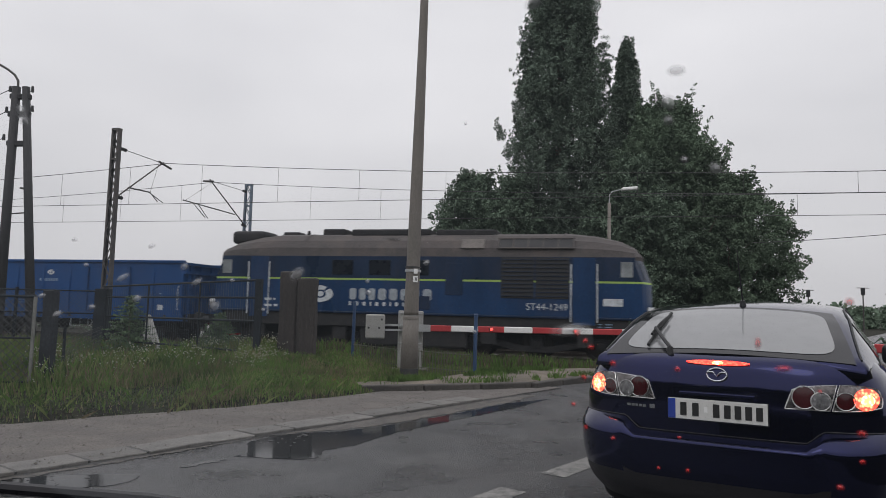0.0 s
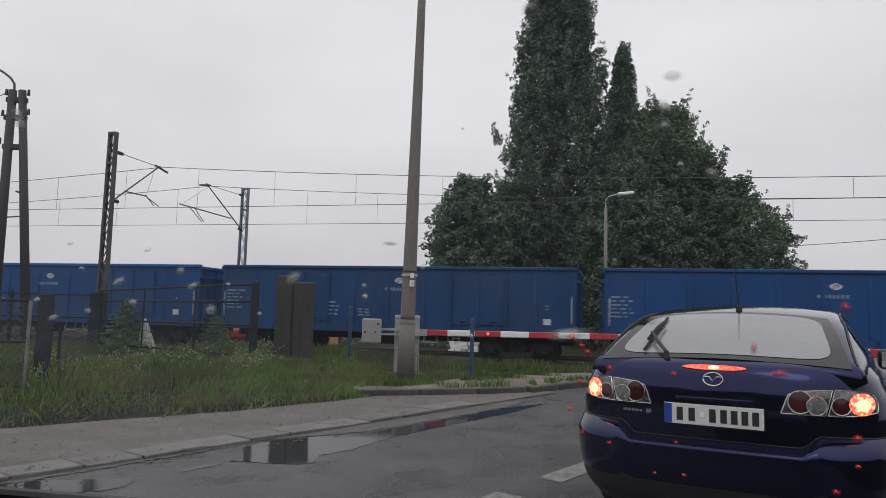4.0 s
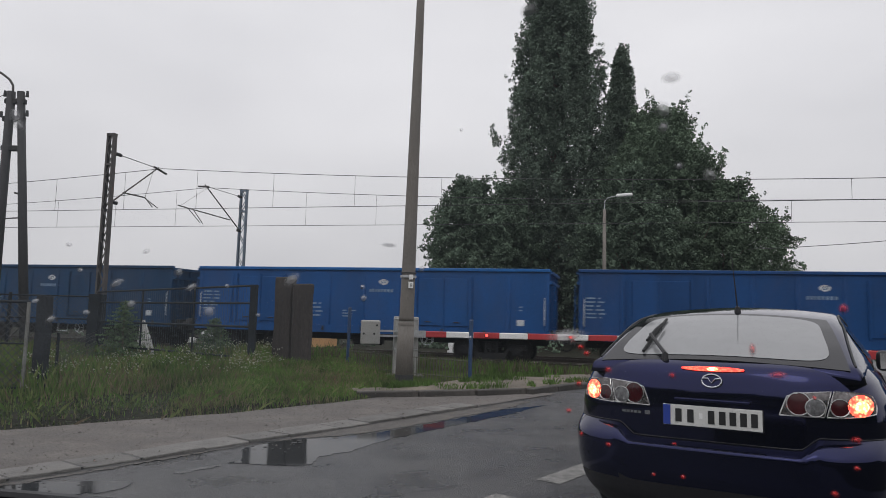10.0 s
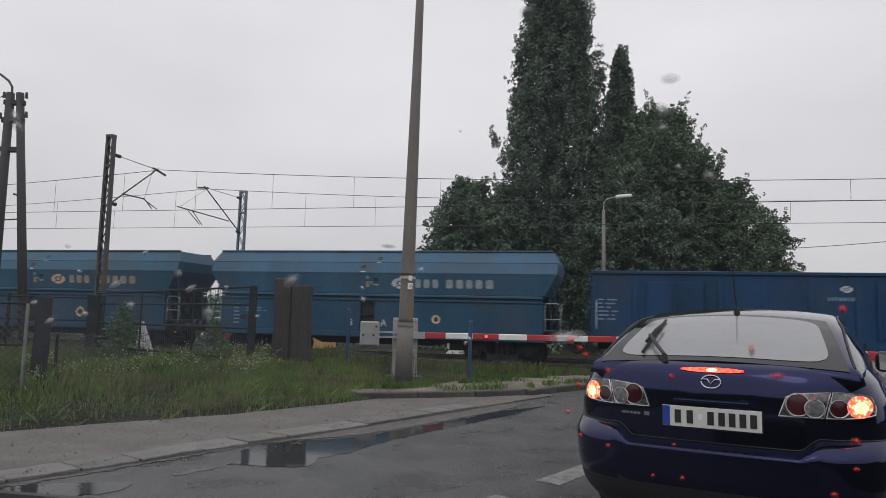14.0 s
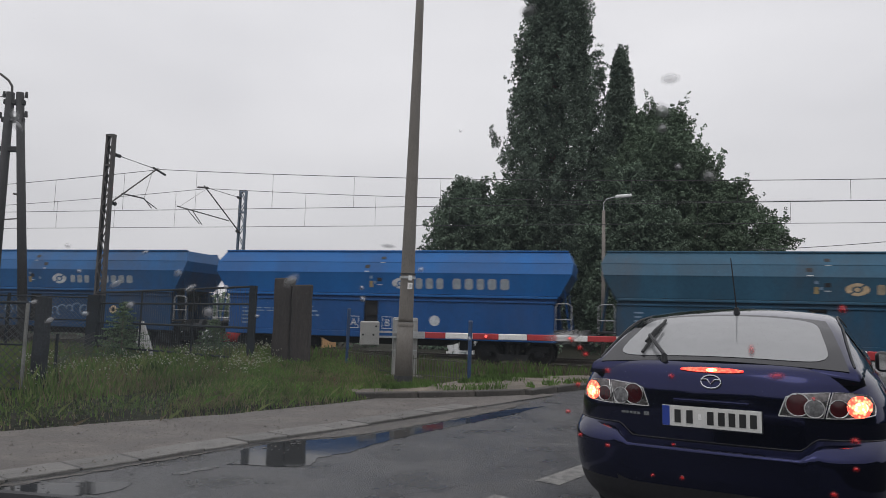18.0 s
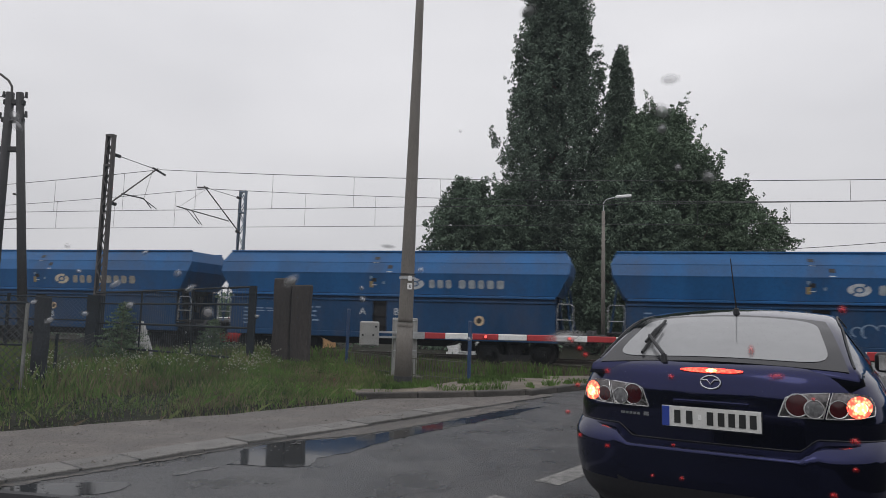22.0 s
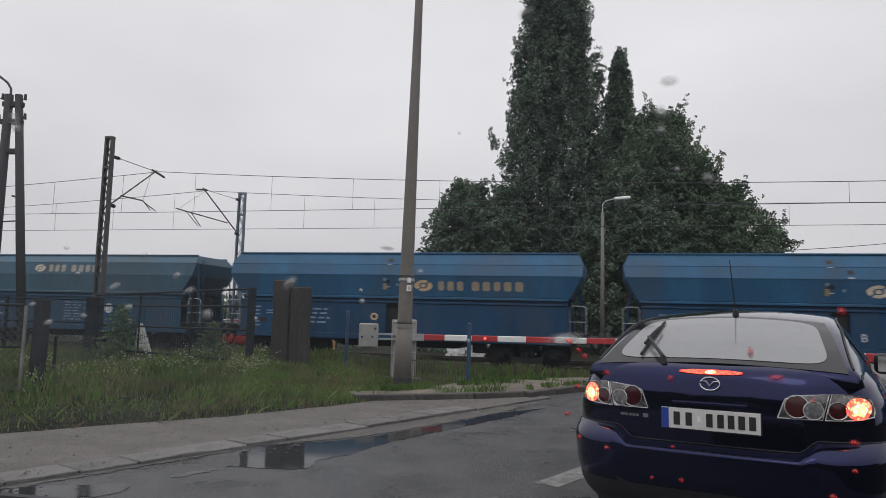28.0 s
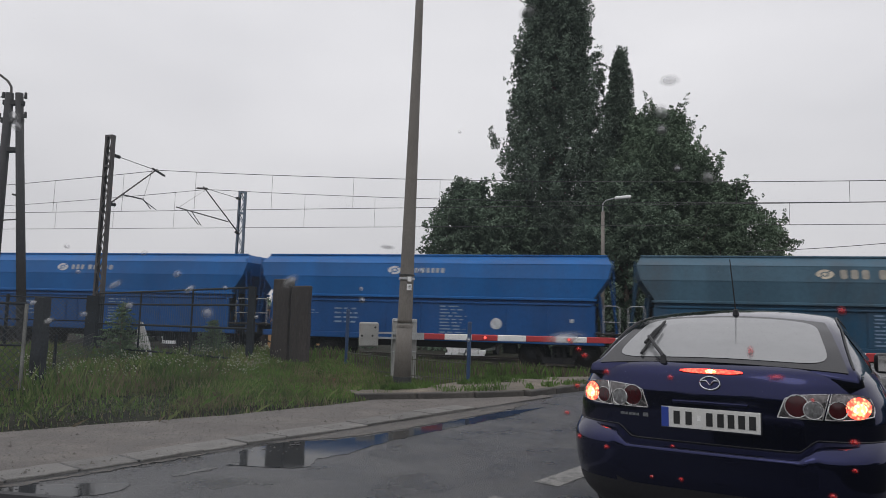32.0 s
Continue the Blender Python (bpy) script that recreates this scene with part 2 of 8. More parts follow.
def box(bm, c, s, m=None, mi=0, taper=1.0):
    """A box by centre and size; taper scales its top."""
    vs = []
    for dz in (-0.5, 0.5):
        k = taper if dz > 0 else 1.0
        for dx, dy in ((-0.5, -0.5), (0.5, -0.5), (0.5, 0.5), (-0.5, 0.5)):
            v = Vector((c[0] + dx * s[0] * k, c[1] + dy * s[1] * k, c[2] + dz * s[2]))
            vs.append(bm.verts.new(m @ v if m else v))
    for f in ((3, 2, 1, 0), (4, 5, 6, 7), (0, 1, 5, 4), (1, 2, 6, 5), (2, 3, 7, 6), (3, 0, 4, 7)):
        bm.faces.new([vs[i] for i in f]).material_index = mi
    return vs


def soft_box(c, s, r=0.02, seg=2):
    bm = bm_new()
    box(bm, c, s)
    bmesh.ops.bevel(bm, geom=bm.edges[:], offset=r, segments=seg, affect="EDGES", profile=0.5)
    return bm


def rod(bm, a, b, r0, r1=None, seg=8, caps=True, mi=0):
    a, b = Vector(a), Vector(b)
    r1 = r0 if r1 is None else r1
    d = (b - a).normalized()
    u = d.orthogonal().normalized()
    w = d.cross(u)
    rings = []
    for p, r in ((a, r0), (b, r1)):
        rings.append([bm.verts.new(p + (u * math.cos(2 * math.pi * i / seg) + w * math.sin(2 * math.pi * i / seg)) * r) for i in range(seg)])
    for i in range(seg):
        j = (i + 1) % seg
        bm.faces.new((rings[0][i], rings[0][j], rings[1][j], rings[1][i])).material_index = mi
    if caps:
        bm.faces.new(rings[0][::-1]).material_index = mi
        bm.faces.new(rings[1]).material_index = mi


def tube(bm, pts, r, seg=6, radii=None):
    """A bent tube along points."""
    pts = [Vector(p) for p in pts]
    rings = []
    ref = Vector((0.13, 0.21, 0.97)).normalized()
    for i, p in enumerate(pts):
        d = (pts[min(i + 1, len(pts) - 1)] - pts[max(i - 1, 0)]).normalized()
        u = d.cross(ref)
        if u.length < 0.05:
            u = d.cross(Vector((1, 0, 0)))
        u.normalize()
        w = d.cross(u)
        q = radii[i] if radii else r
        rings.append([bm.verts.new(p + (u * math.cos(2 * math.pi * k / seg) + w * math.sin(2 * math.pi * k / seg)) * q) for k in range(seg)])
    for a, b in zip(rings, rings[1:]):
        for k in range(seg):
            bm.faces.new((a[k], a[(k + 1) % seg], b[(k + 1) % seg], b[k]))
    bm.faces.new(rings[0][::-1])
    bm.faces.new(rings[-1])


def loft(bm, rings, close=True, caps=True, mi=0):
    """Skin between rings of equal length."""
    vr = [[bm.verts.new(p) for p in ring] for ring in rings]
    n = len(vr[0])
    for a, b in zip(vr, vr[1:]):
        for k in range(n if close else n - 1):
            j = (k + 1) % n
            bm.faces.new((a[k], a[j], b[j], b[k])).material_index = mi
    if caps:
        bm.faces.new(vr[0][::-1]).material_index = mi
        bm.faces.new(vr[-1]).material_index = mi
    return vr


def slab(bm, outline, z0, z1):
    """A plate with an outline in plan."""
    lo = [bm.verts.new((x, y, z0)) for x, y in outline]
    hi = [bm.verts.new((x, y, z1)) for x, y in outline]
    n = len(lo)
    bm.faces.new(hi)
    bm.faces.new(lo[::-1])
    for i in range(n):
        bm.faces.new((lo[i], lo[(i + 1) % n], hi[(i + 1) % n], hi[i]))


def text_mesh(name, body, size, material, parent, m):
    cu = bpy.data.curves.new(name, "FONT")
    cu.body, cu.size, cu.extrude, cu.align_x = body, size, 0.002, "CENTER"
    tmp = bpy.data.objects.new(name, cu)
    scene.collection.objects.link(tmp)
    me = bpy.data.meshes.new_from_object(tmp.evaluated_get(bpy.context.evaluated_depsgraph_get()))
    bpy.data.objects.remove(tmp)
    me.materials.clear()
    me.materials.append(material)
    ob = share(name, me, parent, m)
    return ob


# ---- plan ----
U = Vector((0.97056, -0.24086, 0))  # along the tracks
N = Vector((0.24086, 0.97056, 0))  # across them, away from the road
A0 = Vector((0, 23.87, 0))  # a point on the near side of the train
RAIL = -0.28  # top of the rails
HALF = 1.45  # from the train's side to its middle
K0, KD, KN = Vector((-3.24, 5.30, 0)), Vector((0.599, 0.801, 0)), Vector((0.801, -0.599, 0))  # kerb line of the road


def across(x, y):
    return (x - A0.x) * N.x + (y - A0.y) * N.y


def step(a, b, x):
    k = min(1, max(0, (x - a) / (b - a)))
    return k * k * (3 - 2 * k)


def road_z(x, y):
    return -0.285 * step(-11, -2.5, across(x, y))


def verge_in(x, y):
    """How far a place lies inside the grass verge."""
    a = (x + 4.45) * -0.754 + (y - 7.1) * 0.656 + 0.28 * step(-4.1, -2.6, x)
    b = (x + 1.1) * -0.804 + (y - 10.95) * 0.595 + 0.20 * step(-3.0, -2.0, x) * (1 - step(-1.3, -0.6, x))
    return min(a, b) if x > -4.45 else min(a, y - 7.1 + 0.1 * (x + 4.45))


def ground_z(x, y):
    d = across(x, y)
    z = -0.07 - 0.40 * step(-9, -2.5, d)
    v = verge_in(x, y)
    if v > 0 and d < 0:
        left = (1 - step(-2.6, -1.0, x)) * step(-5.4, -4.4, x)
        z += (0.11 + 0.04 * left - 0.04 * step(-1.0, 0.0, x)) * step(0, 0.26, v) + 0.09 * left * step(0.8, 2.6, v)
        z += 0.05 * noise.noise(Vector((x * 0.6, y * 0.6, 0))) * step(0.3, 1.5, v)
    return z


def along(s, d, z=0.0):
    """A place by metres along and across the tracks."""
    p = A0 + U * s + N * d
    return Vector((p.x, p.y, z))


def sheet(name, xs, ys, zf, material):
    vs = [(x, y, zf(x, y)) for y in ys for x in xs]
    n = len(xs)
    fs = [(j * n + i, j * n + i + 1, j * n + n + i + 1, j * n + n + i) for j in range(len(ys) - 1) for i in range(n - 1)]
    me = bpy.data.meshes.new(name)
    me.from_pydata(vs, [], fs)
    me.materials.append(material)
    me.polygons.foreach_set("use_smooth", [True] * len(fs))
    return new(name, me)


def make_ground():
    fx = [-14 + 0.35 * i for i in range(66)]
    fy = [2 + 0.35 * i for i in range(70)]
    xs = [-3000, -900, -300, -120, -60, -35, -22] + fx + [12, 16, 24, 40, 70, 140, 300, 900, 3000]
    ys = [-3000, -900, -200, -60, -20, -6] + fy + [28, 32, 38, 46, 60, 90, 150, 300, 900, 3000]
    g = sheet("ground", xs, ys, ground_z, M["soil"])
    tagged(g, "damp grassy ground with bare brown soil", "ground", kind="structure")


make_ground()


def kerb_at(t, o=0.0, z=0.0):
    p = K0 + KD * t + KN * o
    return Vector((p.x, p.y, z))


RAISED = [Vector((-1.30, 10.97, 0)), Vector((-0.22, 11.36, 0)), Vector((0.75, 11.76, 0)), Vector((1.66, 12.28, 0)), Vector((2.20, 13.05, 0)), Vector((2.91, 14.05, 0)), Vector((4.60, 16.47, 0)), Vector((6.10, 18.60, 0))]


def polyline_at(pts, d):
    for a, b in zip(pts, pts[1:]):
        k = (b - a).length
        if d <= k:
            return a + (b - a) * (d / k), (b - a).normalized()
        d -= k
    return pts[-1], (pts[-1] - pts[-2]).normalized()


def between(table, v):
    """Smooth value out of a short table."""
    for (a, x), (b, y) in zip(table, table[1:]):
        if v <= b:
            return x + (y - x) * max(0.0, v - a) / (b - a)
    return table[-1][1]


def make_road():
    left = [kerb_at(t) for t in (-40, -20, -12, -8, -5, -3, -2, -1, 0, 1, 2, 3, 4, 5, 6)]
    left += [Vector((1.15, 11.3, 0)), Vector((1.72, 12.33, 0)), Vector((2.30, 13.0, 0)), Vector((3.0, 14.0, 0)), Vector((4.7, 16.42, 0))]
    for k in (2.5, 5, 7.5, 10, 14, 18, 24, 40, 80, 160):
        left.append(Vector((4.7 + 0.574 * k, 16.42 + 0.819 * k, 0)))
    bm = bm_new()
    rows = []
    for p in left:
        row = []
        for i in range(13):
            q = p + Vector((0.810, -0.586, 0)) * (6.4 * i / 12)
            row.append(bm.verts.new((q.x, q.y, road_z(q.x, q.y) + (0.02 if i in (0, 12) else 0) * 0)))
        rows.append(row)
    for a, b in zip(rows, rows[1:]):
        for i in range(12):
            bm.faces.new((a[i], a[i + 1], b[i + 1], b[i]))
    r = part("road", bm, M["asphalt"], smooth=True)
    tagged(r, "wet dark grey asphalt road with worn patches", "road", kind="structure")
    # standing water along the kerb
    def pool(t0, t1, inner, outer, seed, label):
        bm = bm_new()
        n = 140
        a, b = [], []
        for i in range(n + 1):
            t = t0 + (t1 - t0) * i / n
            w = 0.02 * noise.noise(Vector((t * 2.3, seed, 0))) + 0.045 * noise.noise(Vector((t * 7, seed + 3, 0))) + 0.03 * noise.noise(Vector((t * 21, seed + 6, 0)))
            w2 = 0.02 * noise.noise(Vector((t * 1.9, seed + 9, 0))) + 0.045 * noise.noise(Vector((t * 8, seed + 5, 0))) + 0.03 * noise.noise(Vector((t * 19, seed + 2, 0)))
            e = min(1, 12 * i / n, 5 * (n - i) / n) ** 0.5
            mid = (inner(t) + outer(t)) / 2
            lo, hi = mid + (inner(t) + w - mid) * e, mid + (outer(t) + w2 - mid) * e
            hi = max(hi, lo + 0.02)
            for o, side in ((lo, a), (hi, b)):
                p = kerb_at(t, o)
                side.append(bm.verts.new((p.x, p.y, road_z(p.x, p.y) + 0.004)))
        for i in range(n):
            bm.faces.new((a[i], b[i], b[i + 1], a[i + 1]))
        w = part("puddle", bm, M["water"])
        tagged(w, label, "puddle", kind="structure")
    outer = [(1.5, 0.70), (1.58, 0.84), (1.68, 1.10), (1.83, 1.26), (2.06, 1.16), (2.21, 1.03), (2.6, 1.06), (2.96, 0.97), (3.4, 0.89), (4.4, 0.84), (6.0, 0.79), (7.0, 0.70), (7.2, 0.68)]
    inner = [(1.5, 0.64), (1.65, 0.54), (1.94, 0.26), (2.33, 0.16), (2.56, 0.20), (2.77, 0.30), (3.05, 0.44), (3.44, 0.52), (4.2, 0.55), (5.5, 0.51), (6.4, 0.47), (7.2, 0.62)]
    pool(1.5, 7.2, lambda t: between(inner, t), lambda t: between(outer, t), 1.0, "long still puddle along the road edge")
    pool(-0.3, 0.62, lambda t: 0.20 + 0.35 * step(0.0, 0.6, t), lambda t: 0.72 + 0.15 * step(0, 0.5, t), 4.0, "shallow still puddle on worn asphalt")
    pool(0.98, 1.40, lambda t: 0.66, lambda t: 0.74, 11.0, "small still puddle on worn asphalt")
    pool(1.05, 1.75, lambda t: 0.12, lambda t: 0.17, 7.0, "small still puddle on worn asphalt")
    # centre line
    for k in range(-1, 6):
        if k in (2, 3):
            continue
        bm = bm_new()
        t = 2.8 + 2.6 * k
        pts = [kerb_at(t, 2.94), kerb_at(t, 3.16), kerb_at(t + 2.0, 3.16), kerb_at(t + 2.0, 2.94)]
        vs = [bm.verts.new((p.x, p.y, road_z(p.x, p.y) + 0.004)) for p in pts]
        bm.faces.new(vs)
        if k < 4:
            tagged(part("road_marking", bm, M["paint_line"]), "worn white centre line dash on the asphalt", "road marking", kind="structure")
        else:
            bm.free()


make_road()


def make_paths():
    # gritty strip between kerb and verge
    bm = bm_new()
    rows = []
    n = 40
    for i in range(n + 1):
        t = -7 + 15.7 * i / n
        # reaches back to the verge
        far = 0.3
        while far < 4.2 and verge_in(*(kerb_at(t, -far).xy)) < 0.05 + 0.08 * noise.noise(Vector((t * 1.7, 2, 0))):
            far += 0.04
        if t > 5.3:
            far = min(far, max(0.32, 1.95 - 0.53 * (t - 5.6)))
        row = []
        for k in range(9):
            near = 0.28 if t < 5.7 else -0.06
            q = kerb_at(t, -near - (far - near) * k / 8)
            row.append(bm.verts.new((q.x, q.y, 0.014 + 0.012 * k / 8 * (1 - step(4.5, 6.0, t)) + 0.006 * noise.noise(Vector((q.x * 2, q.y * 2, 5))))))
        rows.append(row)
    for a, b in zip(rows, rows[1:]):
        for k in range(8):
            bm.faces.new((a[k], b[k], b[k + 1], a[k + 1]))
    tagged(part("footpath", bm, M["path"], smooth=True), "gritty worn brownish footpath beside the kerb", "footpath", kind="structure")
    # raised pavement behind the high kerb
    bm = bm_new()
    a, b = [], []
    for i in range(31):
        d = 9.4 * i / 30
        p, w = polyline_at(RAISED, d)
        nrm = Vector((-w.y, w.x, 0))
        k = step(0.5, 6.5, d)
        out = (Vector((-0.43, 0.90, 0)) * (1 - k) + Vector((-0.82, 0.574, 0)) * k).normalized()
        wide = 0.45 + 1.25 * step(0.3, 3.4, d)
        q = p + out * wide
        drop = -0.27 * step(-11, -2.5, across(p.x, p.y))
        a.append(bm.verts.new((p.x + out.x * 0.06, p.y + out.y * 0.06, 0.100 + drop)))
        b.append(bm.verts.new((q.x, q.y, 0.110 + drop)))
    for i in range(30):
        bm.faces.new((a[i], a[i + 1], b[i + 1], b[i]))
    tagged(part("pavement", bm, M["sandy"], smooth=True), "sandy brown pavement behind the raised kerb", "pavement", kind="structure")


make_paths()


def make_kerbs():
    low = thing("kerb", pose(0, 0, 0), "flat worn concrete kerb stones along the road", "kerb", kind="structure")
    rz = math.degrees(math.atan2(KD.y, KD.x))
    meshes = []
    for v in range(4):
        bm = soft_box((0, 0, 0), ((0.52, 0.70, 0.61, 0.48)[v], 0.36 + 0.02 * (v % 2), 0.12), 0.006, 1)
        bmesh.ops.subdivide_edges(bm, edges=[e for e in bm.edges if e.calc_length() > 0.2], cuts=5, use_grid_fill=True)
        for q in bm.verts:
            q.co += Vector((0, 0.016 * noise.noise(q.co * 4 + Vector((v * 9, 0, 0))), 0.007 * noise.noise(q.co * 5 + Vector((0, v * 7, 0)))))
        me = bpy.data.meshes.new("kerb_stone")
        bm.normal_update(), bm.to_mesh(me), bm.free()
        me.materials.append(M["kerb"])
        meshes.append(me)
    rnd = random.Random(5)
    lengths = (0.52, 0.70, 0.61, 0.48)
    joint = bm_new()
    box(joint, (0, 0, 0), (0.05, 0.34, 0.09))
    joint_me = bpy.data.meshes.new("joint")
    joint.normal_update(), joint.to_mesh(joint_me), joint.free()
    joint_me.materials.append(M["mud"])
    t = -7.6
    while t < 6.0:
        k = rnd.randrange(4)
        t += lengths[k] / 2
        p = kerb_at(t, -0.095 + rnd.uniform(-0.012, 0.012), -0.026 + rnd.uniform(-0.010, 0.008))
        share("kerb_stone", meshes[k], low, pose(p.x, p.y, p.z, rnd.uniform(-1.5, 1.0), rnd.uniform(-0.9, 0.9), rz + rnd.uniform(-1.8, 1.8)))
        t += lengths[k] / 2 + 0.02
        p = kerb_at(t - 0.01, -0.10, -0.021)
        share("joint", joint_me, low, pose(p.x, p.y, p.z, 0, 0, rz + rnd.uniform(-4, 4)))
    high = thing("kerb", pose(0, 0, 0), "raised dark stained concrete kerb curving round the pavement", "kerb", kind="structure")
    bm = soft_box((0, 0, 0), (0.985, 0.15, 0.30), 0.02, 2)
    me = bpy.data.meshes.new("kerb_stone")
    bm.normal_update(), bm.to_mesh(me), bm.free()
    me.materials.append(M["kerb_dark"])
    for i in range(10):
        p, w = polyline_at(RAISED, 0.5 + i)
        share("kerb_stone", me, high, pose(p.x, p.y, -0.045 - 0.27 * step(-11, -2.5, across(p.x, p.y)), 0, 0, math.degrees(math.atan2(w.y, w.x))))


make_kerbs()


def make_gutter():
    """A ragged dark line where the road meets the kerb."""
    bm = bm_new()
    n = 320
    a, b = [], []
    for i in range(n + 1):
        t = -8 + 15.5 * i / n
        w = 0.035 + 0.03 * noise.noise(Vector((t * 1.3, 3, 0))) + 0.022 * noise.noise(Vector((t * 9, 5, 0))) + 0.02 * max(0, noise.noise(Vector((t * 0.6, 8, 0))))
        for o, side in ((0.03, a), (0.085 + max(-0.01, w), b)):
            p = kerb_at(t, o)
            side.append(bm.verts.new((p.x, p.y, road_z(p.x, p.y) + 0.007)))
    for i in range(n):
        bm.faces.new((a[i], b[i], b[i + 1], a[i + 1]))
    tagged(part("gutter_dark", bm, M["mud"]), "dark ragged line along the kerb", "mud", kind="structure")
    # pale silt left between the kerb and the standing water
    bm = bm_new()
    a, b = [], []
    edge = [(-3.0, 0.16), (0.5, 0.20), (1.6, 0.16), (2.4, 0.13), (2.8, 0.26), (3.4, 0.46), (4.2, 0.50), (5.5, 0.47), (6.4, 0.44), (7.4, 0.30)]
    for i in range(n + 1):
        t = -3.0 + 10.4 * i / n
        w = 0.05 * noise.noise(Vector((t * 5, 13, 0))) + 0.035 * noise.noise(Vector((t * 17, 15, 0)))
        for o, side in ((0.05, a), (max(0.06, between(edge, t) + w), b)):
            p = kerb_at(t, o)
            side.append(bm.verts.new((p.x, p.y, road_z(p.x, p.y) + 0.0055)))
    for i in range(n):
        bm.faces.new((a[i], b[i], b[i + 1], a[i + 1]))
    tagged(part("gutter_silt", bm, M["silt"]), "pale damp silt along the gutter", "silt", kind="structure")
    # flat crumbs of wet dirt on the asphalt
    rnd = random.Random(19)
    vs, fs = [], []
    for _ in range(420):
        t, o = rnd.uniform(-1.0, 7.5), abs(rnd.gauss(0.0, 0.22)) + 0.11
        p = kerb_at(t, o)
        r, k, c = rnd.uniform(0.006, 0.022), len(vs), rnd.uniform(0, 6)
        if rnd.random() < 0.08:
            r *= 2.2
        for j in range(7):
            q = r * rnd.uniform(0.5, 1.2)
            e = Vector((q * math.cos(c + j * 0.9), 0.6 * q * math.sin(c + j * 0.9), 0))
            vs.append((p.x + KD.x * e.x + KN.x * e.y, p.y + KD.y * e.x + KN.y * e.y, road_z(p.x, p.y) + 0.008))
        fs.append(tuple(range(k, k + 7)))
    me = bpy.data.meshes.new("dirt_crumbs")
    me.from_pydata(vs, [], fs)
    me.materials.append(M["mud"])
    tagged(new("dirt_crumbs", me), "dark crumbs of wet dirt on the asphalt", "dirt", kind="stuff")


make_gutter()


def make_tracks():
    bed = bm_new()
    sec = [(-1.9, -0.62), (-0.9, -0.46), (8.4, -0.46), (9.4, -0.62)]
    a = [bed.verts.new(along(-160, d, z)) for d, z in sec]
    b = [bed.verts.new(along(120, d, z)) for d, z in sec]
    for i in range(3):
        bed.faces.new((a[i], b[i], b[i + 1], a[i + 1]))
    tagged(part("track_bed", bed, M["ballast"]), "brownish crushed stone ballast bed", "ballast", kind="structure")
    # loose stones on the near shoulder
    rnd = random.Random(8)
    vs, fs = [], []
    for _ in range(5000):
        d = rnd.uniform(-1.7, 1.0)
        p = along(rnd.uniform(-22, 18), d, -0.62 + 0.16 * min(1, d + 1.9))
        r = rnd.uniform(0.02, 0.045)
        k = len(vs)
        c = rnd.uniform(0, 6)
        for i in range(3):
            vs.append((p.x + r * math.cos(c + i * 2.1), p.y + r * math.sin(c + i * 2.1), p.z - 0.01))
        vs.append((p.x, p.y, p.z + r))
        fs += [(k, k + 1, k + 3), (k + 1, k + 2, k + 3), (k + 2, k, k + 3)]
    me = bpy.data.meshes.new("ballast_stones")
    me.from_pydata(vs, [], fs)
    me.materials.append(M["ballast"])
    tagged(new("ballast_stones", me), "loose grey brown ballast stones", "ballast", kind="stuff")
    turn = math.degrees(math.atan2(U.y, U.x))
    sm = soft_box((0, 0, 0), (0.26, 2.6, 0.12), 0.015, 1)
    sleeper = bpy.data.meshes.new("sleeper")
    sm.normal_update(), sm.to_mesh(sleeper), sm.free()
    sleeper.materials.append(M["sleeper"])
    for c in (HALF, HALF + 4.6):
        line = thing("railway_track", pose(0, 0, 0), "rusty steel rails on stained concrete sleepers", "railway track", kind="structure")
        for g in (-0.7525, 0.7525):
            bm = bm_new()
            sec = [(-0.07, 0), (0.07, 0), (0.07, 0.02), (0.012, 0.04), (0.012, 0.13), (0.036, 0.14), (0.036, 0.17), (-0.036, 0.17), (-0.036, 0.14), (-0.012, 0.13), (-0.012, 0.04), (-0.07, 0.02)]
            loft(bm, [[along(s, c + g + d, RAIL - 0.17 + z) for d, z in sec] for s in (-160, 120)])
            part("rail", bm, M["rail"], line)
        for i in range(100):
            p = along(-34 + 0.6 * i, c, RAIL - 0.22)
            share("sleeper", sleeper, line, pose(p.x, p.y, p.z, 0, 0, turn))


make_tracks()


